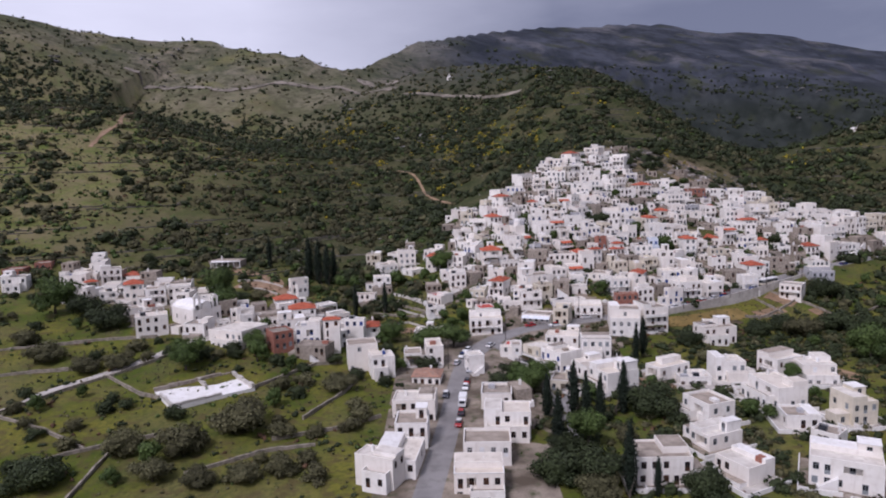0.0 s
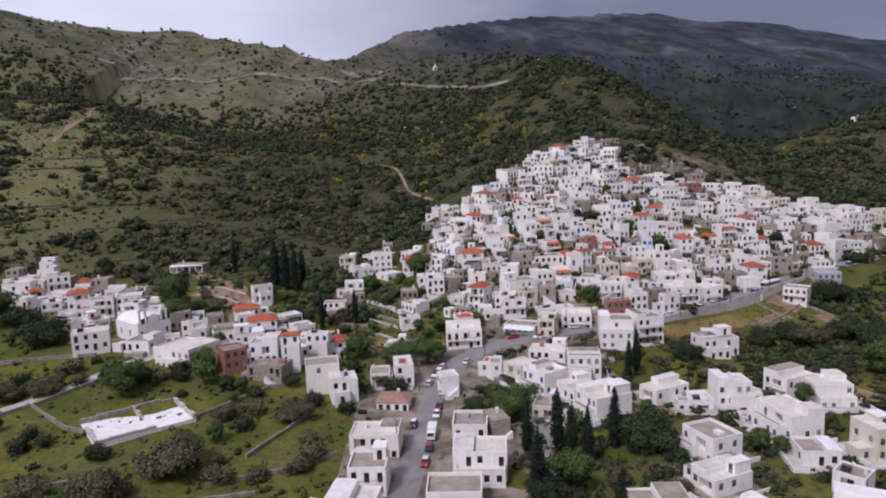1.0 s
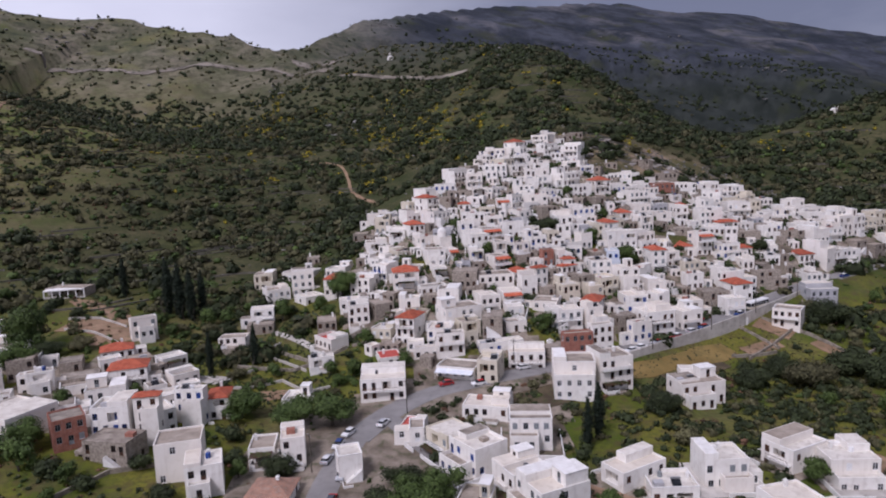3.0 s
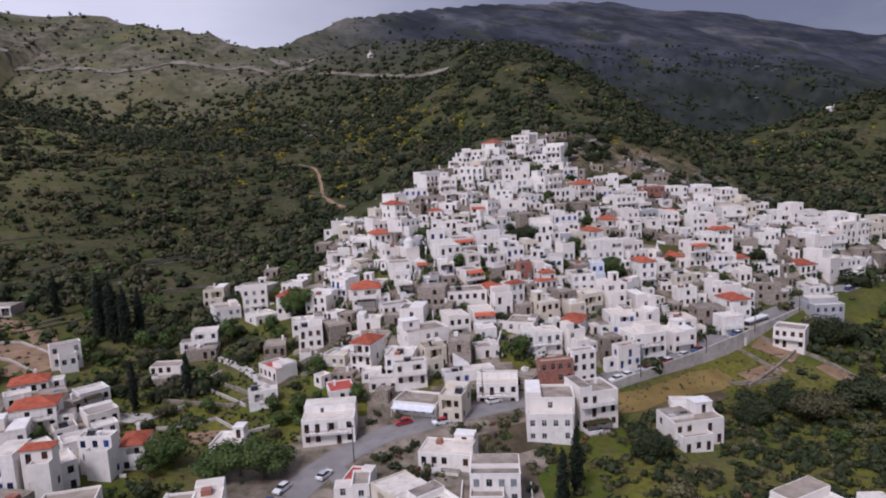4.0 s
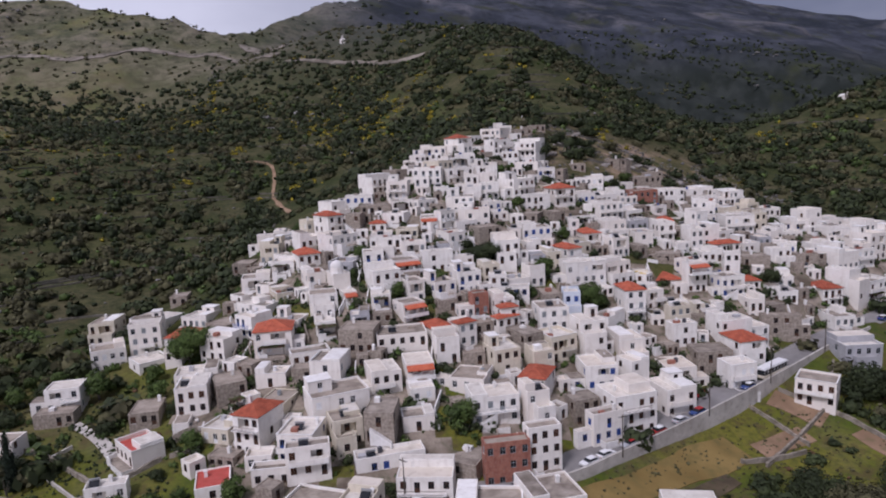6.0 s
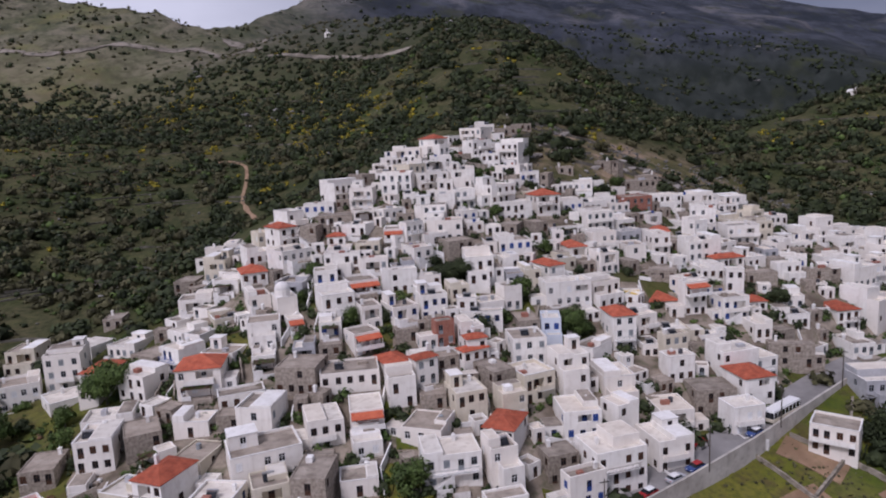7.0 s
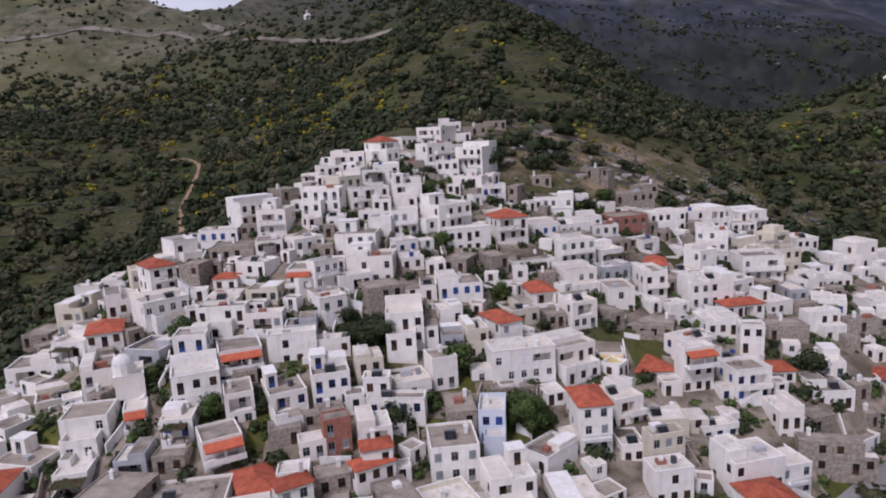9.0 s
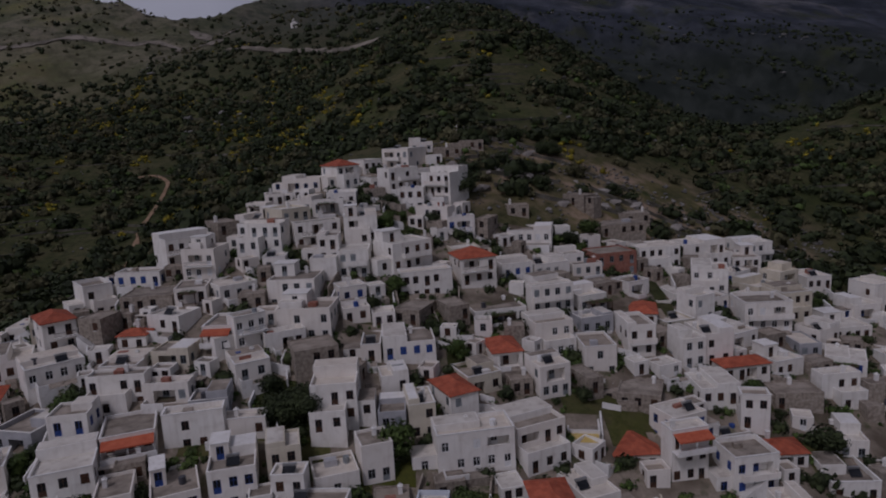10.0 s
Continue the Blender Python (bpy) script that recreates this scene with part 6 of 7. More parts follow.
tree("broad", 38.2, 321.3, 4.0)
tree("dark", 135.4, 390.2, 6.4)
tree("dark", 163.8, 329.2, 7.6)
tree("broad", 105.2, 296.4, 4.6)


def open_ground(x, y, gap=1.0):
    return not any((x - a) ** 2 + (y - b) ** 2 < r * r for a, b, r in BARE) and not blocked(x, y, gap) and road_gap(x, y) > 6.0


def grove(n, area, kinds, wide, seed, gap=3.0, keep=None):
    """Trees strewn over a rectangle of open ground, none within another."""
    rg = random.Random(seed)
    made = 0
    for _ in range(n * 12):
        if made >= n:
            break
        x, y = rg.uniform(area[0], area[1]), rg.uniform(area[2], area[3])
        w = rg.uniform(*wide)
        if (keep and not keep(x, y)) or not open_ground(x, y, w * 0.4 + 0.3):
            continue
        if any(math.hypot(x - a, y - b) < (w + s) * 0.42 for a, b, s in STANDS):
            continue
        tree(rg.choice(kinds), round(x, 1), round(y, 1), round(w, 1))
        made += 1


grove(62, (-125, -12, 95, 235), ("olive", "olive", "dark", "broad"), (3.5, 7.5), 31)
grove(60, (24, 140, 95, 190), ("olive", "broad", "dark"), (3.5, 7.0), 32)
grove(60, (95, 240, 205, 300), ("olive", "broad", "dark"), (4.0, 8.0), 33, keep=lambda x, y: y < 205 + (x - 95) * 0.72 or x > 150)
grove(38, (-70, 20, 240, 320), ("broad", "dark", "olive"), (3.5, 7.0), 34)
grove(45, (5, 270, 262, 430), ("broad", "dark"), (2.2, 4.6), 35, keep=in_town)
grove(30, (-200, -40, 235, 330), ("olive", "dark", "broad"), (4, 8), 36)


def scatter(name, label, mat, seed, n, area, size, density, templates=5, leaves=20, leaf=0.3, mine=0.5, inside=False, extra=2, tall=0.8):
    """Uncountable scrub as one object: small leafy clumps strewn by a density rule."""
    rg = random.Random(seed)
    stock = []
    for k in range(templates):
        lobes = [(0, 0, 0.35, 0.8)] + [(rg.uniform(-0.7, 0.7), rg.uniform(-0.7, 0.7), rg.uniform(0.1, 0.5), rg.uniform(0.35, 0.6)) for _ in range(extra)]
        bm = leaf_cloud(rg, lobes, leaves, leaf, tall=tall)
        bmesh.ops.triangulate(bm, faces=bm.faces)
        bm.verts.index_update()
        v = np.array([q.co for q in bm.verts])
        f = np.array([[q.index for q in fc.verts] for fc in bm.faces])
        bm.free()
        stock.append((v, f))
    verts, faces, base = [], [], 0
    xs = np.array([rg.uniform(area[0], area[1]) for _ in range(n * 6)])
    ys = np.array([area[2] + (area[3] - area[2]) * rg.random() ** mine for _ in range(n * 6)])
    clear = np.minimum.reduce([to_line(xs, ys, line)[0] + (0.0 if k < 2 else 1.6) for k, line in enumerate(TRACKS)]) > 3.9
    keep = np.flatnonzero(clear)[: n * 5]
    xs, ys = xs[keep], ys[keep]
    zs = ground(xs, ys)
    made = 0
    for x, y, z in zip(xs, ys, zs):
        if made >= n:
            break
        if rg.random() > density(x, y) or (size[1] > 1.0 and y < 300 and any((x - a) ** 2 + (y - b) ** 2 < (r + 1) ** 2 for a, b, r in BARE)) or (y < 470 and not inside and (in_town(x, y) or blocked(x, y, 1.5))):
            continue
        v, f = stock[rg.randrange(templates)]
        s = rg.uniform(*size) * (0.75 + 0.5 * rg.random())
        a = rg.uniform(0, 6.28)
        c, q = math.cos(a) * s, math.sin(a) * s
        verts.append(np.stack([x + v[:, 0] * c - v[:, 1] * q, y + v[:, 0] * q + v[:, 1] * c, z + v[:, 2] * s * rg.uniform(0.8, 1.2) - 0.05 * s], -1))
        faces.append(f + base)
        base += len(v)
        made += 1
    v, f = np.concatenate(verts), np.concatenate(faces)
    me = bpy.data.meshes.new(name)
    me.vertices.add(len(v))
    me.vertices.foreach_set("co", v.ravel())
    me.loops.add(len(f) * 3)
    me.loops.foreach_set("vertex_index", f.ravel())
    me.polygons.add(len(f))
    me.polygons.foreach_set("loop_start", np.arange(len(f)) * 3)
    me.polygons.foreach_set("loop_total", np.full(len(f), 3))
    me.polygons.foreach_set("use_smooth", np.full(len(f), True))
    me.update(calc_edges=True)
    me.materials.append(mat)
    return tagged(new(name, me), label, "scrub", kind="stuff")


def patch(x, y, scale, seed):
    return noise.noise(Vector((x / scale, y / scale, seed)))


def hillside(x, y):
    """How thickly the slopes beyond the town are grown."""
    v = 0.78 + 1.7 * patch(x, y, 42, 1.0) + 1.0 * patch(x, y, 14, 2.0)
    if x < -105 and y < 640:
        v -= 0.30
    if y < 300:
        v -= 0.25 if x < 0 else 0.0
    if -130 < x < 0 and 305 < y < 460:
        v += 0.3
    if (x - 152) ** 2 / 72 ** 2 + (y - 424) ** 2 / 33 ** 2 < 1:
        v -= 0.52
    if x > 180 and y > 400:
        v += 0.35
    return max(0.02, v)


def crags(x, y):
    """Where pale rock breaks out of the upper slopes."""
    return max(0.0, 2.4 * patch(x, y, 70, 11.0) + 0.8 * patch(x, y, 22, 12.0) - 0.35) * (0.3 if x > 80 and y > 640 else 1.0)


def blooms(x, y):
    """Drifts of broom left of the hilltop, on the ridge beyond and on the far flank."""
    v = 4.5 * patch(x, y, 16, 7.0) - 1.7
    for cx, cy, a, b in ((22, 610, 45, 40), (52, 535, 38, 30), (-103, 695, 34, 28), (258, 498, 40, 16), (0, 485, 12, 35), (3, 655, 26, 20), (141, 456, 22, 14), (-94, 769, 22, 16), (-109, 707, 25, 37), (6, 654, 22, 32), (29, 581, 19, 28), (45, 601, 18, 26), (-11, 505, 9, 13), (-287, 913, 20, 29)):
        v += 2.3 * math.exp(-((x - cx) / a) ** 2 - ((y - cy) / b) ** 2)
    return v


HILL = (-400, 480, 262, 720)
scatter("maquis_trees", "dense dark evergreen trees and tall scrub on the hillside", MAQUIS, 41, 2900, HILL, (2.6, 5.2), lambda x, y: hillside(x, y) * (0.45 if x < -30 else 1.0), mine=0.85, leaves=58, leaf=0.26, extra=2)
scatter("olive_trees", "grey-green olive trees on the terraced hillside", OLIVE, 46, 2500, HILL, (2.2, 4.6), lambda x, y: hillside(x, y) * (1.0 if x < -30 else 0.5), mine=0.85, leaves=56, leaf=0.24, extra=2)
scatter("maquis_scrub", "dark evergreen scrub on the hillside", MAQUIS, 47, 4300, HILL, (0.9, 2.4), hillside, mine=0.85, leaves=14, extra=1)
scatter("olive_scrub", "grey-green scrub on the terraced hillside", OLIVE, 42, 2300, HILL, (0.9, 2.2), hillside, mine=0.85, leaves=14, extra=1)
scatter("green_scrub", "fresh green bushes on the hillside", LUSH, 48, 2500, HILL, (1.0, 3.2), lambda x, y: hillside(x, y) * (0.5 + patch(x, y, 40, 4.0)) + (0.3 if x < -120 else 0), mine=0.85, leaves=14, extra=1)
scatter("far_scrub", "dark scrub on the upper mountain slopes", MAQUIS, 43, 6800, (-620, 700, 640, 1200), (1.8, 4.6), lambda x, y: 0.4 if x > 80 and y > 760 else 0.12 if y > 800 else 0.45 + 1.1 * patch(x, y, 60, 3.0) + (0.25 if y < 800 else 0.0) + (0.3 if x < -40 and y < 900 else 0.0), leaves=8, leaf=0.4, mine=1.7, extra=0)
scatter("far_bushes", "grey-green bushes on the upper mountain slopes", OLIVE, 54, 2600, (-620, 420, 640, 1000), (1.4, 3.4), lambda x, y: 0.45 + patch(x, y, 50, 13.0), leaves=6, leaf=0.4, mine=1.5, extra=0)
scatter("mountain_crags", "pale grey rocks and scree on the mountain slopes", CRAG, 55, 1000, (-560, 620, 650, 1300), (1.2, 4.5), crags, leaves=0, mine=1.4, extra=2, tall=0.5)
scatter("hill_rocks", "pale rubble and rocks among the hillside scrub", CRAG, 56, 900, (-380, 330, 330, 660), (0.4, 1.4), lambda x, y: (0.6 if x < -150 else 0.25) + crags(x, y), leaves=0, mine=0.9, extra=1, tall=0.6)
scatter("spur_rubble", "tumbled pale rubble on the bare spur", CRAG, 57, 800, (105, 222, 398, 452), (0.35, 1.2), lambda x, y: 0.35 + patch(x, y, 9, 3.0), leaves=0, mine=1.0, extra=1, tall=0.6)
scatter("slope_shrubs", "low dark shrubs strewn over the grassy slope", MAQUIS, 63, 2600, (-400, -95, 300, 640), (0.5, 1.5), lambda x, y: 0.35 + 1.2 * patch(x, y, 18, 19.0), mine=0.85, leaves=12, extra=1)
scatter("slope_thorns", "grey-brown thorny shrubs strewn over the grassy slope", REDLEAF, 64, 1200, (-400, -95, 300, 640), (0.4, 1.2), lambda x, y: 0.3 + 1.2 * patch(x, y, 15, 20.0), mine=0.85, leaves=10, extra=1)
scatter("broom_scrub", "yellow flowering broom on the hillside", BROOM, 44, 3200, (-200, 330, 430, 800), (0.9, 2.1), blooms, mine=0.9, leaves=14, extra=1)
scatter("low_shrubs", "low green shrubs in the valley gardens", LUSH, 45, 900, (-240, 300, 80, 330), (0.4, 1.1), lambda x, y: (0.25 + patch(x, y, 25, 9.0)) * (0.0 if not open_ground(x, y, 0.5) else 1.0), mine=0.8, leaves=16, extra=1)
scatter("rust_shrubs", "rust-brown shrubs and dry weeds in the gardens", REDLEAF, 49, 800, (-130, 200, 100, 300), (0.4, 1.2), lambda x, y: (0.1 + patch(x, y, 20, 5.0)) * (0.0 if not open_ground(x, y, 0.5) else 1.0), mine=0.8, leaves=14, extra=1)
scatter("town_shrubs", "small green shrubs in yards between the houses", LUSH, 50, 1300, (-35, 260, 258, 435), (0.5, 1.7), lambda x, y: 0.7 if in_town(x, y) and not blocked(x, y, 0.3) else 0.0, mine=1.0, inside=True, extra=2, leaves=60, leaf=0.24)
scatter("yard_bushes", "dark evergreen bushes in yards between the houses", MAQUIS, 51, 1500, (-35, 260, 258, 435), (0.7, 2.2), lambda x, y: 0.6 if in_town(x, y) and not blocked(x, y, 0.4) else 0.0, mine=1.0, inside=True, extra=2, leaves=60, leaf=0.24)
scatter("valley_scrub", "thick scrub and young trees below the street", MAQUIS, 52, 1100, (95, 330, 195, 335), (0.8, 2.6), lambda x, y: (0.45 + patch(x, y, 22, 6.0)) * (1.0 if open_ground(x, y, 1.5) and road_gap(x, y) > 20 else 0.0), mine=0.9, extra=2, leaves=60, leaf=0.24)
scatter("garden_scrub", "fresh green garden trees and vines between the lower houses", LUSH, 53, 340, (-75, 8, 245, 345), (0.6, 2.0), lambda x, y: (0.25 + 1.4 * patch(x, y, 14, 8.0)) * (1.0 if open_ground(x, y, 1.0) else 0.0), mine=0.9, extra=2, leaves=60, leaf=0.24)

scatter("villa_gardens", "dark shrubs and hedges between the villas", MAQUIS, 58, 900, (22, 150, 92, 250), (0.6, 2.2), lambda x, y: (0.45 + 1.2 * patch(x, y, 13, 14.0)) * (1.0 if open_ground(x, y, 0.6) else 0.0), mine=1.0, extra=2, leaves=60, leaf=0.24)
scatter("villa_shrubs", "olive-brown shrubs between the villas", OLIVE, 59, 700, (22, 150, 92, 250), (0.5, 1.8), lambda x, y: (0.4 + 1.2 * patch(x, y, 11, 15.0)) * (1.0 if open_ground(x, y, 0.6) else 0.0), mine=1.0, extra=2, leaves=60, leaf=0.24)

scatter("lane_weeds", "weeds and small shrubs along the lanes between the houses", LUSH, 60, 1500, (-35, 290, 254, 435), (0.25, 0.8), lambda x, y: 0.8 if in_town(x, y) and not blocked(x, y, 0.15) else 0.0, mine=1.0, inside=True, extra=0, leaves=10)

scatter("meadow_tufts", "coarse grass tufts and weeds in the valley fields", OLIVE, 61, 2200, (-190, -12, 92, 250), (0.25, 0.7), lambda x, y: (0.45 + 1.3 * patch(x, y, 9, 16.0)) * (1.0 if open_ground(x, y, 0.3) else 0.0), mine=1.0, extra=0, leaves=8)
scatter("plot_weeds", "tufts of coarse grass on the plots below the street", OLIVE, 65, 900, (75, 165, 238, 298), (0.2, 0.6), lambda x, y: (0.5 + 1.3 * patch(x, y, 8, 21.0)) * (0.0 if blocked(x, y, 0.3) or road_gap(x, y) < 5 else 1.0), mine=1.0, extra=0, leaves=8)
scatter("garden_weeds", "dark weeds and vegetables in the garden plots", MAQUIS, 66, 1300, (-55, 14, 236, 300), (0.25, 0.8), lambda x, y: (0.5 + 1.3 * patch(x, y, 7, 22.0)) * (0.0 if blocked(x, y, 0.3) or road_gap(x, y) < 5 else 1.0), mine=1.0, extra=0, leaves=8)
scatter("meadow_shrubs", "dark brambles along the field walls", MAQUIS, 62, 700, (-190, -12, 92, 250), (0.4, 1.3), lambda x, y: (0.1 + 1.5 * patch(x, y, 12, 17.0)) * (1.0 if open_ground(x, y, 0.5) else 0.0), mine=1.0, extra=1, leaves=14)


# ---- dry stone terraces across the slopes ----
def terraces():
    """Low walls that run along the hillside's contours, joined: nobody could count them."""
    rg = random.Random(61)
    x = np.array([rg.uniform(-380, 430) for _ in range(200)])
    y = np.array([rg.uniform(300, 690) for _ in range(200)])
    paths = []
    for _ in range(14):
        gx, gy = ground(x + 2, y) - ground(x - 2, y), ground(x, y + 2) - ground(x, y - 2)
        n = np.hypot(gx, gy) + 1e-6
        paths.append((x.copy(), y.copy(), ground(x, y), gx / n, gy / n))
        x, y = x + gy / n * 4.5, y - gx / n * 4.5
    verts, faces = [], []
    for i in range(200):
        run = rg.randrange(6, 14)
        if any(in_town(p[0][i], p[1][i]) or blocked(p[0][i], p[1][i], 2) for p in paths[:run]):
            continue
        o = len(verts)
        for k in range(run):
            px, py, pz, ux, uy = (q[i] for q in paths[k])
            h = 0.65 * (1 + 0.8 * noise.noise(Vector((px / 5, py / 5, 3))))
            verts += [(px - ux * 0.4, py - uy * 0.4, pz - 1.2), (px - ux * 0.3, py - uy * 0.3, pz + h), (px + ux * 0.5, py + uy * 0.5, pz + h), (px + ux * 0.6, py + uy * 0.6, pz - 0.8)]
            if k:
                a, b = o + 4 * (k - 1), o + 4 * k
                faces += [(a + j, b + j, b + j + 1, a + j + 1) for j in range(3)]
    tagged(new("terrace_walls", mesh_of("terrace_walls", verts, faces, [TERRACE])), "low dry stone terrace walls along the slopes", "wall", kind="stuff")


terraces()


# ---- lanes, walls, fields ----
ribbon("lane", [(-140, 150), (-120, 171), (-112, 183), (-101, 195), (-94, 205), (-86, 220), (-80, 226)], 4.8, CONCRETE, "pale concrete lane climbing past the gardens", "lane", 0.12)
wall_along("garden_wall", [(-139, 147), (-118.5, 169), (-110, 181.5), (-99.5, 193), (-92, 203.5), (-84, 219)], 0.6, 0.9, DRYWALL, "long weathered stone wall beside a lane", uneven=0.3)
for i, line in enumerate(([(-117, 166), (-100, 158), (-85, 148)], [(-101, 191), (-86, 179), (-80, 177)], [(-94, 143), (-77, 153), (-69, 156)], [(-57, 183), (-42, 204), (-34, 207)],
                          [(-43, 153), (-28, 159), (-18, 166)], [(-78, 125), (-79, 148)], [(-58, 137), (-43, 147), (-32, 150)], [(-150, 190), (-125, 196), (-112, 198)], [(-150, 215), (-120, 222), (-100, 224)],
                          [(-38, 165), (-30, 182), (-27, 195)], [(140, 250), (165, 262), (190, 276)], [(125, 262), (150, 280), (162, 296)], [(-30, 262), (-12, 258), (2, 268)], [(-45, 285), (-25, 276), (-8, 262)])):
    wall_along("field_wall", line, 0.6, 0.95, DRYWALL, "low dry stone wall between fields", step_m=1.6, uneven=0.35)


def beside(at, off):
    """A point beside the street: how far along its run, metres to its right; the height and heading there."""
    i = min(int(at), len(ROAD) - 2)
    (ax, ay), (bx, by) = ROAD[i], ROAD[i + 1]
    f = at - i
    ln = math.hypot(bx - ax, by - ay)
    x, y = ax + (bx - ax) * f + (by - ay) / ln * off, ay + (by - ay) * f - (bx - ax) / ln * off
    return x, y, float(np.interp(at, range(len(ROADZ)), ROADZ)) + 0.10, math.degrees(math.atan2(by - ay, bx - ax))


edge = [beside(a, 4.15)[:2] for a in (11.6, 12, 12.5, 13, 13.5, 14, 14.5, 15, 15.5, 16, 16.6)]
wall_along("retaining_wall", edge, 0.5, 0.9, CONCRETE, "long pale concrete retaining wall below the street", uneven=0.0, deep=7.0,
           base=lambda x, y: float(np.interp(float(to_line(np.array(x), np.array(y), ROAD)[1]), range(len(ROADZ)), ROADZ)))
ribbon("field", [(82, 248), (95, 254), (110, 262), (122, 268)], 8.0, STUBBLE, "dry ochre field below the street", "field", 0.14, wobble=0.3)
ribbon("field", [(92, 246), (104, 251), (116, 258)], 4.0, SOIL, "dark tilled strip beside an ochre field", "field", 0.18, wobble=0.4)
ribbon("field", [(126, 267), (133, 270), (140, 272)], 5.0, OCHRE, "bare brown earth plot below the street", "field", 0.16, wobble=0.5)
ribbon("field", [(139, 285), (143, 281), (147, 276)], 6.5, OCHRE, "bare brown earth plot beside a house", "field", 0.16, wobble=0.5)
ribbon("field", [(151, 271), (153, 267), (154, 262)], 4.0, OCHRE, "narrow bare earth terrace", "field", 0.16, wobble=0.5)
for line in ([(131, 283), (134, 278), (136, 273), (138, 268)], [(142, 287), (148, 281), (152, 275), (155, 268), (156, 261)], [(120, 263), (128, 264), (136, 266)]):
    wall_along("field_wall", line, 0.5, 1.0, DRYWALL, "pale stone wall between earth plots", step_m=1.6, uneven=0.3)
for line, width, mat, label, lift in zip(TRACKS, (3.0, 1.7, 6.5, 5.0), (OCHRE, OCHRE, ROADCUT, ROADCUT), ("pale dirt track on the hillside", "pale dirt path winding through the scrub", "rocky cut of a mountain road", "rocky cut of a mountain road"), (0.5, 0.45, 1.2, 1.2)):
    ribbon("dirt_track", line, width, mat, label, "track", lift, wobble=0.9)


ribbon("field", [(-92, 292), (-83, 291), (-74, 285), (-66, 279)], 12.0, OCHRE, "terraced bare ochre earth beside the gardens", "field", 0.14, wobble=0.5)
for line in ([(-90, 285), (-80, 283), (-68, 274)], [(-94, 296), (-84, 297), (-72, 289)], [(-45, 255), (-37, 254), (-31, 251), (-28, 256), (-24, 260)],
             [(-28, 248), (-23, 248), (-19, 250), (-15, 252), (-10, 247), (-6, 244), (-1, 246)], [(-30, 268), (-24, 273), (-20, 278)], [(-20, 267), (-12, 260), (-9, 257)]):
    wall_along("garden_wall", line, 0.4, 0.8, CONCRETE, "low pale wall between garden plots", step_m=1.6, uneven=0.2)
ribbon("dirt_track", [(-76, 272), (-76, 285), (-75, 292), (-79, 302), (-90, 310), (-103, 318)], 6.0, OCHRE, "ochre dirt track climbing past bare terraces", "track", 0.2, wobble=0.7)
ribbon("field", [(52, 191), (57, 188), (64, 183)], 6.5, OCHRE, "bare brown earth plot beside a villa", "field", 0.16, wobble=0.5)
ribbon("field", [(113, 202), (118, 198), (120, 189)], 9.0, OCHRE, "bare earth yard beside a villa", "field", 0.16, wobble=0.5)
ribbon("path", [(-24, 288), (-16, 281), (-8, 271), (-3, 264)], 2.6, CONCRETE, "pale concrete path between the gardens", "path", 0.14, wobble=0.3)
ribbon("yard", [(-19, 243), (-15, 246), (-9, 243)], 6.0, OCHRE, "bare ochre yard behind the houses", "yard", 0.16, wobble=0.4)
ribbon("yard", [(-53, 252), (-40, 254), (-31, 253)], 5.0, CONCRETE, "pale concrete yard behind the houses", "yard", 0.14, wobble=0.4)


def villa_yard(x, y, w, d, yaw, out, seed):
    """A paved yard round a villa with a low wall along its edge."""
    rg = random.Random(seed)
    c, s = math.cos(radians(yaw)), math.sin(radians(yaw))

    def at(u, v):
        return x + c * u - s * v, y + s * u + c * v

    a, b, e, f = -w / 2 - out * rg.uniform(0.5, 1), w / 2 + out * rg.uniform(0.5, 1), -out * rg.uniform(0.8, 1.3), d + out * rg.uniform(0.3, 0.8)
    n = 8
    verts = [(*q, gz(*q) + 0.12) for q in (at(a + (b - a) * i / n, e + (f - e) * j / n) for j in range(n + 1) for i in range(n + 1))]
    faces = [(j * (n + 1) + i, j * (n + 1) + i + 1, (j + 1) * (n + 1) + i + 1, (j + 1) * (n + 1) + i) for j in range(n) for i in range(n)]
    tagged(new("yard", mesh_of("yard", verts, faces, [rg.choice((CONCRETE, LANE, LANE))])), "worn paved yard round a white villa", "yard", kind="structure")
    gate = rg.uniform(0.3, 0.6)
    m = a + (b - a) * gate
    for line in ([at(a, f), at(a, e), at(m - 1.5, e)], [at(m + 1.5, e), at(b, e), at(b, f)]):
        if not any(blocked(px, py, 0.2) or road_gap(px, py) < 5 for px, py in line):
            wall_along("garden_wall", line, 0.25, 1.0, COPING, "low whitewashed wall round a villa yard", step_m=1.5, uneven=0.03)


VILLAS = sorted({p for cell in PLANS.values() for p in cell if 22 < p[0] < 150 and 92 < p[1] < 215 and road_gap(p[0], p[1]) > 9 and p[2] > 6})
for i, (vx, vy, vw, vd, vc, vs) in enumerate(VILLAS):
    villa_yard(vx, vy, vw, vd, math.degrees(math.atan2(vs, vc)), 3.2, 900 + i)


ribbon("quarry", [(-112, 930), (-90, 905), (-68, 876), (-54, 832)], 13.0, ROADCUT, "pale quarry scar on the mountain flank", "quarry", 1.2, wobble=1.2)


ribbon("field", [(45, 228), (52, 231), (60, 234), (68, 238)], 9.0, SOIL, "small tilled vegetable garden with brown soil", "field", 0.2, wobble=0.2)


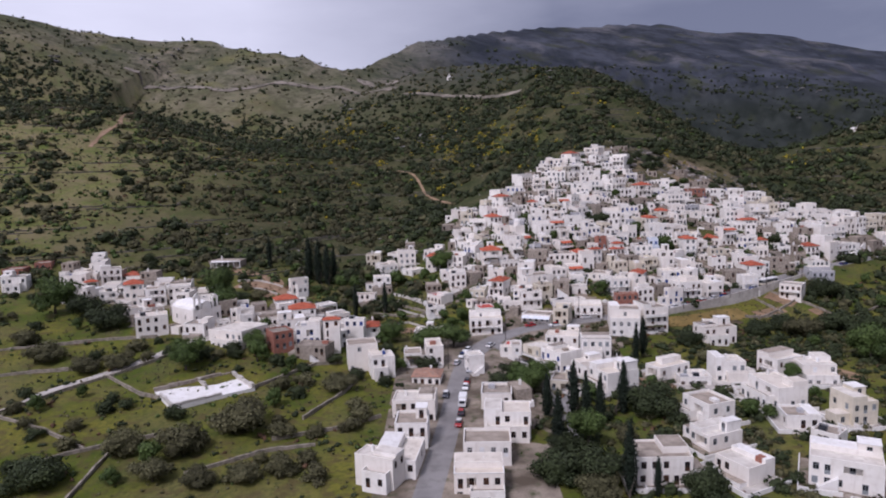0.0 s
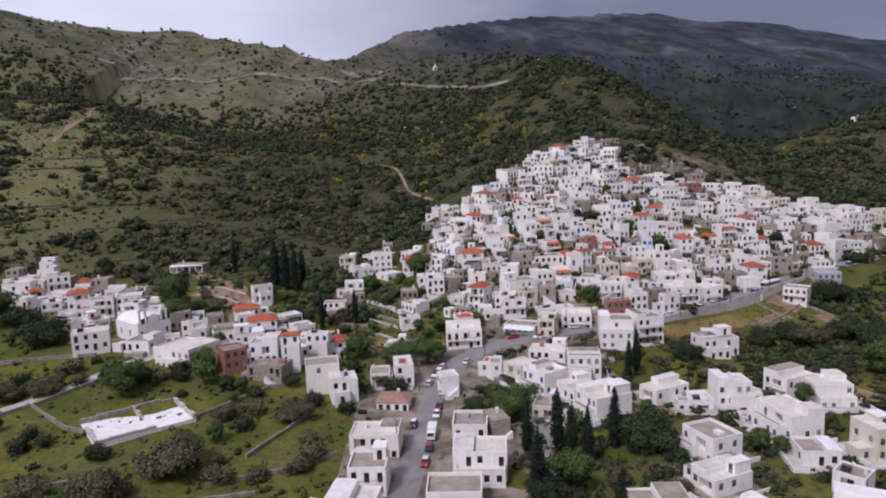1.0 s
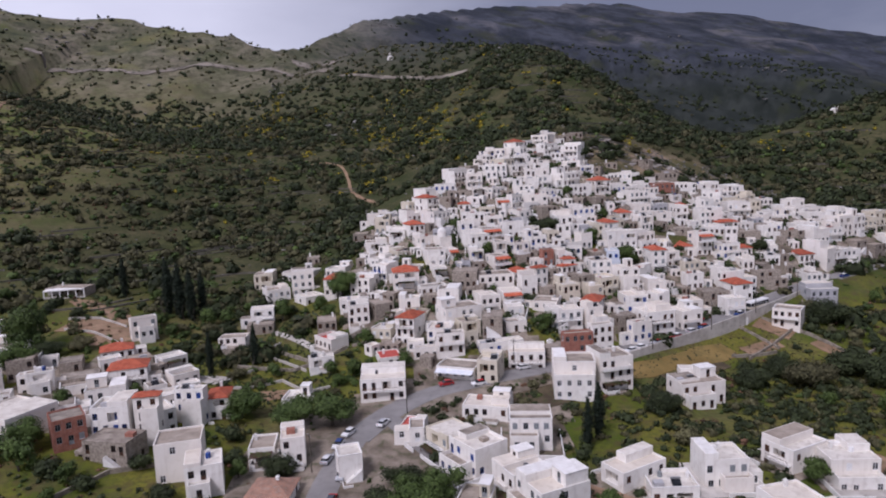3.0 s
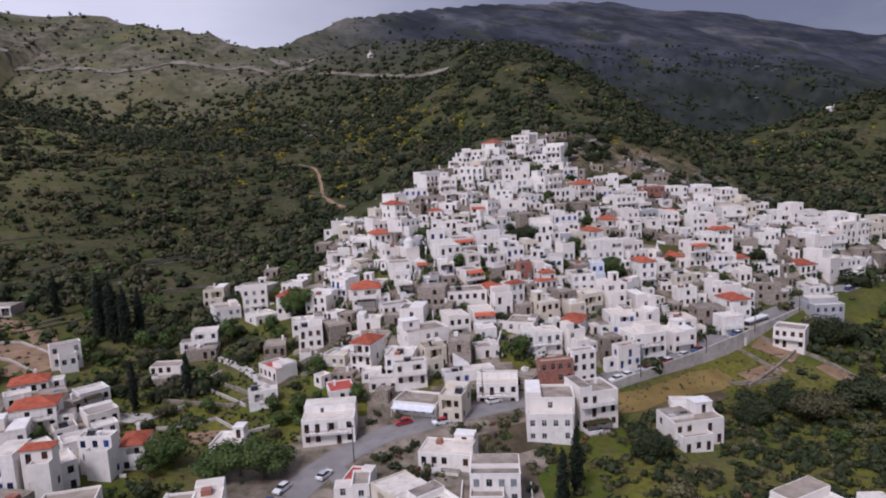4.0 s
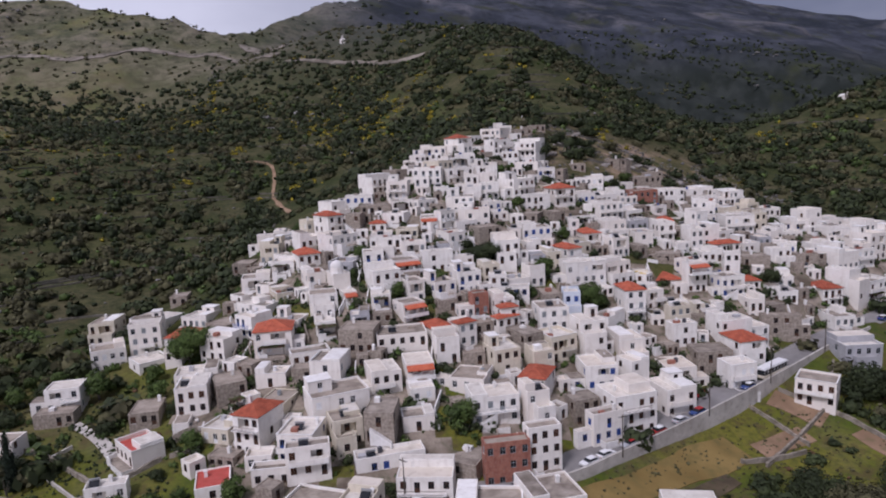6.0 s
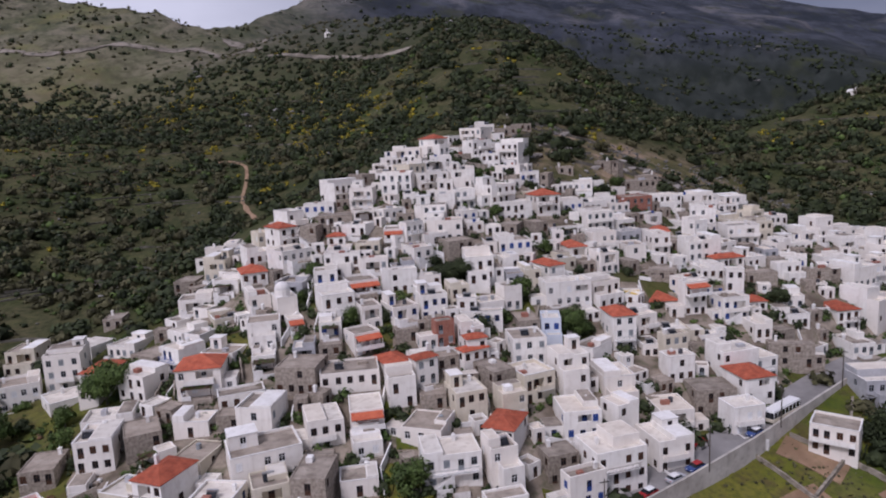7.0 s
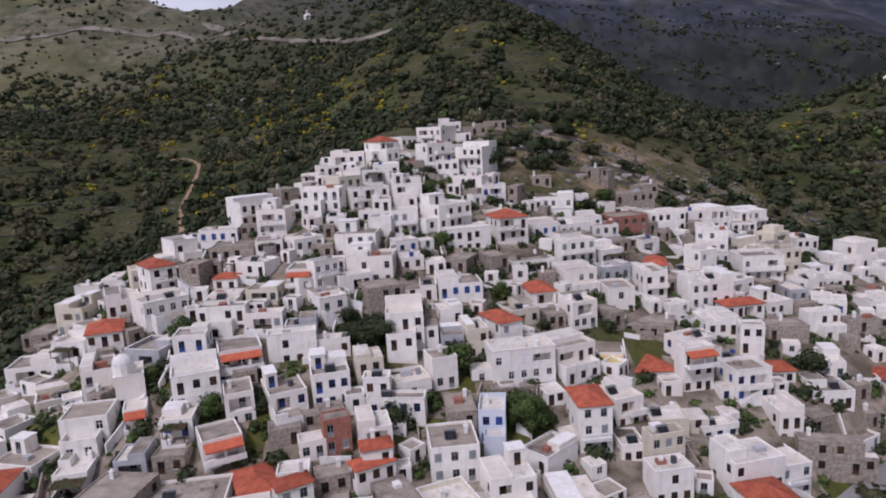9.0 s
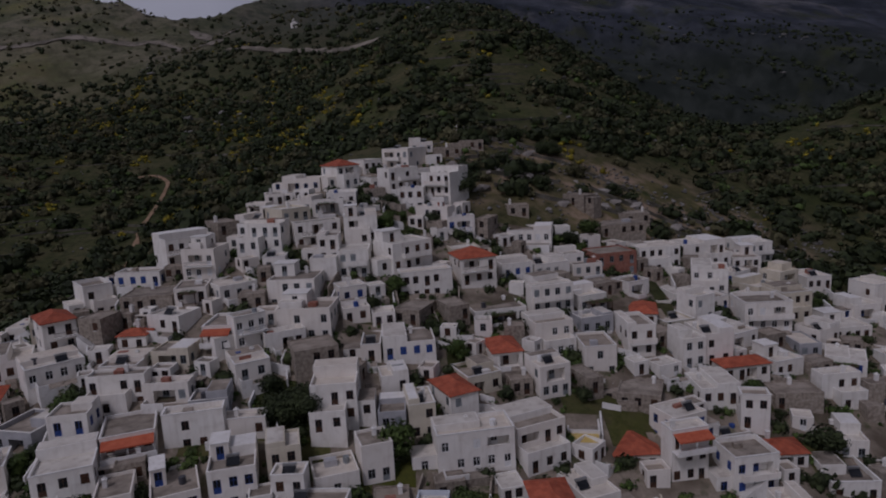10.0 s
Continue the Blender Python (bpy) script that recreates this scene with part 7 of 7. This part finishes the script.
# ---- churches ----
def arch_band(s, x0, x1, y0, y1, z0, zs, slot=0, n=8):
    """A wall slab with a round-headed top outline."""
    r = (x1 - x0) / 2
    pts = [(x0, z0), (x1, z0)] + [((x0 + x1) / 2 + r * math.cos(math.pi * k / n), zs + r * math.sin(math.pi * k / n)) for k in range(n + 1)]
    s.face([(u, y0, v) for u, v in pts], slot)
    s.face([(u, y1, v) for u, v in pts][::-1], slot)
    for i in range(len(pts)):
        (a, b), (c, d) = pts[i], pts[(i + 1) % len(pts)]
        s.face(((a, y0, b), (a, y1, b), (c, y1, d), (c, y0, d)), slot)


def bell_gable(s, x0, x1, y, z, high, thick=0.6):
    """An open arch with a small pediment, for a bell."""
    w = x1 - x0
    s.box(x0, y, z, x0 + w * 0.24, y + thick, z + high * 0.62)
    s.box(x1 - w * 0.24, y, z, x1, y + thick, z + high * 0.62)
    s.box(x0 - 0.1, y - 0.08, z + high * 0.622, x1 + 0.1, y + thick + 0.08, z + high * 0.72)
    arch_band(s, x0 + w * 0.12, x1 - w * 0.12, y + 0.05, y + thick - 0.05, z + high * 0.722, z + high * 0.74)


def church(x, y, yaw):
    z = gz(x, y)
    ob = empty("church", pose(x, y, z, 0, 0, yaw), "white church with stepped gable and arched bell towers", "church")
    s = Shape()
    holes = [(0.9, 1.7, 2.5, 4.3), (4.7, 6.3, 0.1, 3.0), (9.3, 10.1, 2.5, 4.3)]
    pierced(s, (-5.5, 0), (1, 0), 11, -3, 6.6, holes, deep=0.4)
    pierced(s, (5.5, 0), (0, 1), 15, -3, 6.6, [(3, 3.9, 2.5, 4.3), (7, 7.9, 2.5, 4.3), (11, 11.9, 2.5, 4.3)], deep=0.4)
    pierced(s, (5.5, 15), (-1, 0), 11, -3, 6.6, [])
    pierced(s, (-5.5, 15), (0, -1), 15, -3, 6.6, [(3, 3.9, 2.5, 4.3), (9, 9.9, 2.5, 4.3)], deep=0.4)
    part("wall", s, [WHITE], ob)
    s = Shape()
    n = 8
    for k in range(n):
        a, b = math.pi * k / n, math.pi * (k + 1) / n
        s.face(((5.3 * math.cos(a), 0.5, 6.55 + 2.2 * math.sin(a)), (5.3 * math.cos(a), 14.9, 6.55 + 2.2 * math.sin(a)), (5.3 * math.cos(b), 14.9, 6.55 + 2.2 * math.sin(b)), (5.3 * math.cos(b), 0.5, 6.55 + 2.2 * math.sin(b))))
    s.face([(5.3 * math.cos(math.pi * k / n), 14.9, 6.55 + 2.2 * math.sin(math.pi * k / n)) for k in range(n + 1)])
    part("roof", s, [COPING], ob)
    s = Shape()
    s.box(-1.9, -0.1, 6.603, 1.7, 0.7, 8.0)
    arch_band(s, -1.4, 1.2, -0.1, 0.7, 8.003, 8.1)
    part("pediment", s, [WHITE], ob)
    for u, wide, high in ((-4.9, 2.6, 6.6), (2.2, 2.3, 5.2)):
        s = Shape()
        bell_gable(s, u, u + wide, 0.0, 6.603, high)
        part("belfry", s, [WHITE], ob)
    for u in (0.9 - 5.5, 9.3 - 5.5):
        s = Shape()
        s.face(((u, 0.3, 2.5), (u + 0.8, 0.3, 2.5), (u + 0.8, 0.3, 4.3), (u, 0.3, 4.3)))
        part("window", s, [GLASS], ob)
    s = Shape()
    s.box(-0.8, 0.28, 0.1, -0.02, 0.36, 3.0)
    s.box(0.02, 0.28, 0.1, 0.8, 0.36, 3.0)
    part("door", s, [BROWN], ob)


church(-86.3, 235.0, 50)


def dome_on(x, y, z, r, label):
    """A small domed turret with arched openings."""
    ob = empty("church_dome", pose(x, y, z, 0, 0, 10), label, "dome")
    s = Shape()
    n = 12
    ring = [(r * math.cos(2 * math.pi * k / n), r * math.sin(2 * math.pi * k / n)) for k in range(n)]
    for k in range(n):
        a, b = ring[k], ring[(k + 1) % n]
        s.face(((*a, -0.5), (*b, -0.5), (*b, 1.9), (*a, 1.9)))
    part("drum", s, [WHITE], ob)
    s = Shape()
    for j in range(5):
        f, g = j * math.pi / 10, (j + 1) * math.pi / 10
        for k in range(n):
            a, b = ring[k], ring[(k + 1) % n]
            s.face(((a[0] * math.cos(f), a[1] * math.cos(f), 1.903 + r * math.sin(f)), (b[0] * math.cos(f), b[1] * math.cos(f), 1.903 + r * math.sin(f)),
                    (b[0] * math.cos(g), b[1] * math.cos(g), 1.903 + r * math.sin(g)), (a[0] * math.cos(g), a[1] * math.cos(g), 1.903 + r * math.sin(g))))
    s.box(-0.06, -0.06, 1.85 + r, 0.06, 0.06, 2.9 + r)
    s.box(-0.3, -0.05, 2.45 + r, 0.3, 0.05, 2.55 + r)
    part("dome", s, [COPING], ob)


dome_on(34.8, 318.4, gz(30.1, 316.8) + 5.8, 1.8, "white round turret with a small dome on a church roof")


def chapel(x, y, yaw, size, say):
    z = gz(x, y)
    ob = empty("chapel", pose(x, y, z, 0, 0, yaw), say, "chapel")
    w, d, h = 6 * size, 9 * size, 4 * size
    s = Shape()
    pierced(s, (-w / 2, 0), (1, 0), w, -3, h, [(w / 2 - 0.6, w / 2 + 0.6, 0.1, 2.2)], deep=0.3)
    pierced(s, (w / 2, 0), (0, 1), d, -3, h, [(d / 2 - 0.4, d / 2 + 0.4, 1.5, 2.7)], deep=0.3)
    pierced(s, (w / 2, d), (-1, 0), w, -3, h, [])
    pierced(s, (-w / 2, d), (0, -1), d, -3, h, [(d / 2 - 0.4, d / 2 + 0.4, 1.5, 2.7)], deep=0.3)
    part("wall", s, [WHITE], ob)
    s = Shape()
    s.face(((-w / 2, 0, h), (0, 0, h + w * 0.3), (0, d, h + w * 0.3), (-w / 2, d, h)))
    s.face(((0, 0, h + w * 0.3), (w / 2, 0, h), (w / 2, d, h), (0, d, h + w * 0.3)))
    s.face(((-w / 2, 0, h), (w / 2, 0, h), (0, 0, h + w * 0.3)))
    s.face(((w / 2, d, h), (-w / 2, d, h), (0, d, h + w * 0.3)))
    part("roof", s, [COPING], ob)
    s = Shape()
    bell_gable(s, -0.8 * size, 0.8 * size, -0.1, h + w * 0.25, 2.6 * size)
    part("belfry", s, [WHITE], ob)
    s = Shape()
    s.box(-0.6, 0.2, 0.1, 0.6, 0.26, 2.2)
    part("door", s, [BROWN], ob)


chapel(326.0, 530.0, 20, 0.52, "small white chapel on a scrub-covered ridge")
chapel(10.0, 786.0, -15, 0.9, "small white chapel high on the hillside")


def open_shed(x, y, yaw):
    """An unfinished one-storey concrete frame with a flat roof."""
    z = gz(x, y)
    ob = empty("open_shed", pose(x, y, z, 0, 0, yaw), "unfinished pale concrete shed with an open front", "shed")
    s = Shape()
    s.box(-7, 0, 2.9, 7, 5.5, 3.25)
    part("roof", s, [COPING], ob)
    s = Shape()
    s.box(-6.8, 5.1, -1.5, 6.8, 5.35, 2.897)
    part("wall", s, [CONCRETE], ob)
    s = Shape()
    s.box(-7.2, -0.3, -1.5, 7.2, 5.05, 0.12)
    part("floor_slab", s, [CONCRETE], ob)
    for k in range(6):
        s = Shape()
        u = -6.75 + 2.7 * k
        s.box(u - 0.18, 0.1, 0.123, u + 0.18, 0.46, 2.897)
        part("post", s, [COPING], ob)
    s = Shape()
    s.box(-6.55, 0.15, 0.123, -1.55, 0.35, 1.05)
    part("low_wall", s, [CONCRETE], ob)


open_shed(-107.4, 320.7, 12)


# ---- a ruined plot with a pale concrete slab ----
def ruin():
    ob = empty("ruined_house", pose(-70, 182, gz(-70, 182), 0, 0, 38) @ Matrix.Diagonal((1.35, 1.4, 1.0, 1)), "roofless ruin of white walls around a pale slab", "ruin")
    s = Shape()
    s.box(-8, -6, -2.5, 9, 6, 0.35)
    part("slab", s, [COPING], ob)
    rg = random.Random(3)
    for x0, y0, x1, y1, h in ((-8, 5.4, 9, 6, 1.6), (8.4, -6, 9, 5.39, 1.2), (-8, -6, -7.5, 2, 0.9), (1, 1, 1.5, 5.39, 1.4), (-7.49, -6, 2, -5.5, 0.7)):
        s = Shape()
        k = 6
        for i in range(k):
            a, b = i / k, (i + 1) / k
            hh = 0.353 + h * rg.uniform(0.55, 1.1)
            if abs(x1 - x0) > abs(y1 - y0):
                s.box(x0 + (x1 - x0) * a, y0, 0.353, x0 + (x1 - x0) * b, y1, hh)
            else:
                s.box(x0, y0 + (y1 - y0) * a, 0.353, x1, y0 + (y1 - y0) * b, hh)
        part("broken_wall", s, [STONE if rg.random() < 0.4 else CONCRETE], ob)
    claim(-67, 176, 24, 16, math.cos(radians(38)), math.sin(radians(38)))


ruin()


# ---- vehicles ----
def wheel_mesh():
    s = Shape()
    n, r, w = 12, 0.32, 0.2
    for k in range(n):
        a, b = 2 * math.pi * k / n, 2 * math.pi * (k + 1) / n
        pa, pb = (r * math.cos(a), r * math.sin(a)), (r * math.cos(b), r * math.sin(b))
        s.face(((pa[0], 0, pa[1]), (pa[0], w, pa[1]), (pb[0], w, pb[1]), (pb[0], 0, pb[1])))
        for y, flip in ((0, 1), (w, -1)):
            qa, qb = (pa[0] * 0.6, pa[1] * 0.6), (pb[0] * 0.6, pb[1] * 0.6)
            ring = ((pa[0], y, pa[1]), (pb[0], y, pb[1]), (qb[0], y, qb[1]), (qa[0], y, qa[1]))
            s.face(ring[::flip])
            hub = ((qa[0], y, qa[1]), (qb[0], y, qb[1]), (0, y + (0.03 if flip < 0 else -0.03), 0))
            s.face(hub[::flip], 1)
    return s.mesh("wheel", [RUBBER, STEEL])


def loft(s, profile, half, slot=0, inset=0.0):
    """A closed side profile (x, z) drawn out to both sides, narrowed towards its top."""
    top = max(z for _, z in profile)
    low = min(z for _, z in profile)

    def wide(z):
        return half - inset * (z - low) / (top - low + 1e-6)

    left = [(x, wide(z), z) for x, z in profile]
    right = [(x, -wide(z), z) for x, z in profile]
    s.face(left[::-1], slot)
    s.face(right, slot)
    for i in range(len(profile)):
        j = (i + 1) % len(profile)
        s.face((left[i], left[j], right[j], right[i]), slot)


WHEEL = wheel_mesh()


def wheels(ob, xs, half, scale=1.0):
    for x in xs:
        for y in (-half, half - 0.2 * scale):
            part("wheel", WHEEL, None, ob).matrix_basis = pose(x, y, 0.32 * scale) @ Matrix.Scale(scale, 4)


def car():
    ob = empty("car", pose(0, 0, 0), "parked compact car on the village street", "car", "parked cars")
    s = Shape()
    loft(s, [(-2.0, 0.3), (2.0, 0.3), (2.08, 0.6), (1.95, 0.82), (1.0, 0.95), (-1.75, 0.98), (-2.05, 0.85), (-2.08, 0.5)], 0.84, inset=0.03)
    part("body", s, [PAINT], ob)
    s = Shape()
    loft(s, [(1.0, 0.953), (0.35, 1.40), (-1.2, 1.42), (-1.75, 0.983)], 0.78, inset=0.16)
    part("glazing", s, [GLASS], ob)
    s = Shape()
    loft(s, [(0.40, 1.39), (0.30, 1.47), (-1.2, 1.49), (-1.32, 1.38)], 0.64, inset=0.06)
    part("car_roof", s, [PAINT], ob)
    for y in (-0.6, 0.4):
        s = Shape()
        s.box(1.98, y, 0.6, 2.09, y + 0.22, 0.74)
        part("headlight", s, [PALEW], ob)
        s = Shape()
        s.box(-2.11, y, 0.66, -2.02, y + 0.2, 0.84)
        part("tail_light", s, [REDFLOOR], ob)
    wheels(ob, (-1.25, 1.3), 0.86)
    return ob


first = car()
SPOTS = [(4.15, 2.6), (3.75, 2.6), (5.05, 2.6), (5.35, 2.6), (5.9, 2.6), (4.75, -2.6), (6.3, -2.6), (6.75, -2.6), (7.1, -2.6), (7.6, 2.6), (9.3, -2.4), (9.7, 2.4), (10.5, -2.6), (11.5, -2.4),
         (12.05, 2.9), (12.2, 2.9), (12.42, 2.9), (12.7, 2.9), (12.95, 2.9), (13.2, 2.9), (11.3, 2.6), (13.6, -2.6), (14.1, 2.9), (16.5, -2.6), (17.0, 2.6), (17.4, -2.6)]
for i, (at, off) in enumerate(SPOTS):
    x, y, z, turn = beside(at, off)
    m = pose(x, y, z, 0, 0, turn + (180 if i % 3 else 0))
    if i == 0:
        first.matrix_basis = m
    else:
        copy_thing(first, m)


def van(at, off):
    x, y, z, turn = beside(at, off)
    ob = empty("truck", pose(x, y, z, 0, 0, turn + 180), "small white box truck parked in the street", "truck")
    s = Shape()
    s.box(-2.9, -1.05, 0.75, 0.9, 1.05, 2.7)
    part("cargo_box", s, [PALEW], ob)
    s = Shape()
    loft(s, [(0.95, 0.5), (2.7, 0.5), (2.75, 1.2), (2.2, 2.0), (0.95, 2.05)], 0.98, inset=0.08)
    part("cab", s, [PALEW], ob)
    s = Shape()
    s.face(((2.74, -0.8, 1.28), (2.74, 0.8, 1.28), (2.27, 0.75, 1.95), (2.27, -0.75, 1.95)))
    part("windscreen", s, [GLASS], ob)
    s = Shape()
    s.box(-2.9, -0.5, 0.45, 2.5, 0.5, 0.747)
    part("chassis", s, [IRON], ob)
    wheels(ob, (-1.9, 1.8), 1.0, 1.25)


van(4.45, 2.6)


def bus(at, off):
    x, y, z, turn = beside(at, off)
    ob = empty("bus", pose(x, y, z, 0, 0, turn), "cream and white coach standing at the roadside", "bus")
    s = Shape()
    loft(s, [(-5.6, 0.45), (5.5, 0.45), (5.65, 1.2), (5.6, 1.25), (-5.65, 1.25), (-5.68, 0.9)], 1.24)
    part("lower_body", s, [CREAM], ob)
    s = Shape()
    loft(s, [(-5.6, 1.253), (5.6, 1.253), (5.3, 2.55), (-5.5, 2.55)], 1.22, inset=0.06)
    part("glazing", s, [GLASS], ob)
    s = Shape()
    loft(s, [(-5.6, 2.553), (5.35, 2.553), (5.2, 2.95), (-5.45, 2.95)], 1.22, inset=0.15)
    part("bus_roof", s, [PALEW], ob)
    for k in range(8):
        u = -5.4 + 1.48 * k
        s = Shape()
        for sd in (-1.235, 1.175):
            s.box(u, sd, 1.25, u + 0.12, sd + 0.06, 2.55)
        part("pillar", s, [PALEW], ob)
    wheels(ob, (-3.4, 3.6), 1.2, 1.5)


bus(14.55, 2.6)


# ---- street poles ----
def pole():
    ob = empty("utility_pole", pose(0, 0, 0), "tall weathered wooden utility pole with a crossarm", "pole", "poles along the street")
    s = Shape()
    n = 8
    for k in range(n):
        a, b = 2 * math.pi * k / n, 2 * math.pi * (k + 1) / n
        s.face(((0.14 * math.cos(a), 0.14 * math.sin(a), -0.6), (0.14 * math.cos(b), 0.14 * math.sin(b), -0.6), (0.09 * math.cos(b), 0.09 * math.sin(b), 8.5), (0.09 * math.cos(a), 0.09 * math.sin(a), 8.5)))
    part("post", s, [BARK], ob)
    s = Shape()
    s.box(-0.9, -0.06, 7.9, 0.9, 0.06, 8.05)
    part("crossarm", s, [BARK], ob)
    for u in (-0.8, 0, 0.8):
        s = Shape()
        s.box(u - 0.05, -0.05, 8.053, u + 0.05, 0.05, 8.3, taper=0.2)
        part("insulator", s, [PALEW], ob)
    return ob


one = pole()
places = [beside(a, o) for a, o in ((4.0, -4.3), (6.0, -4.3), (8.2, 4.3), (10.4, -4.4), (12.3, 4.4), (13.3, 4.4), (14.4, 4.4), (15.6, 4.4), (16.6, -4.4))]
for i, (x, y, z, turn) in enumerate(places):
    if i == 0:
        one.matrix_basis = pose(x, y, z, 0, 0, turn)
    else:
        copy_thing(one, pose(x, y, z, 0, 0, turn + 40 * i))


# ---- rocks on the spur beside the town ----
def boulders():
    rg = random.Random(8)
    stock = []
    for k in range(4):
        bm = bmesh.new()
        bmesh.ops.create_icosphere(bm, subdivisions=2, radius=1.0)
        for v in bm.verts:
            v.co *= 1 + 0.5 * noise.noise(v.co * 1.3 + Vector((k * 7, 0, 0)))
            v.co.z *= 0.6
        stock.append(finished(bm, "boulder", ROCK))
    for i in range(48):
        x, y = rg.gauss(140, 24), rg.gauss(421, 8)
        if blocked(x, y, 0.5):
            continue
        r = rg.uniform(0.5, 1.9)
        ob = new("boulder", rg.choice(stock))
        ob.matrix_basis = pose(x, y, gz(x, y) + 0.1 * r, rg.uniform(-15, 15), rg.uniform(-15, 15), rg.uniform(0, 360)) @ Matrix.Diagonal((r * rg.uniform(0.8, 1.6), r, r, 1))
        tagged(ob, "weathered grey-brown boulder on the rocky spur", "boulder", "rocks on the spur")


boulders()
for line in ([(112, 428), (122, 432), (136, 430)], [(120, 412), (135, 410), (150, 413), (166, 412)], [(104, 462), (112, 466), (122, 462)], [(150, 425), (170, 420), (182, 414)], [(116, 420), (128, 419), (140, 422)], [(125, 440), (145, 440), (165, 434)], [(110, 448), (125, 450), (140, 447)], [(155, 416), (175, 411)], [(170, 430), (190, 424), (205, 416)]):
    wall_along("ruined_wall", line, 0.7, 1.0, TERRACE, "crumbling dry stone terrace wall on the spur", step_m=1.5, uneven=0.5)
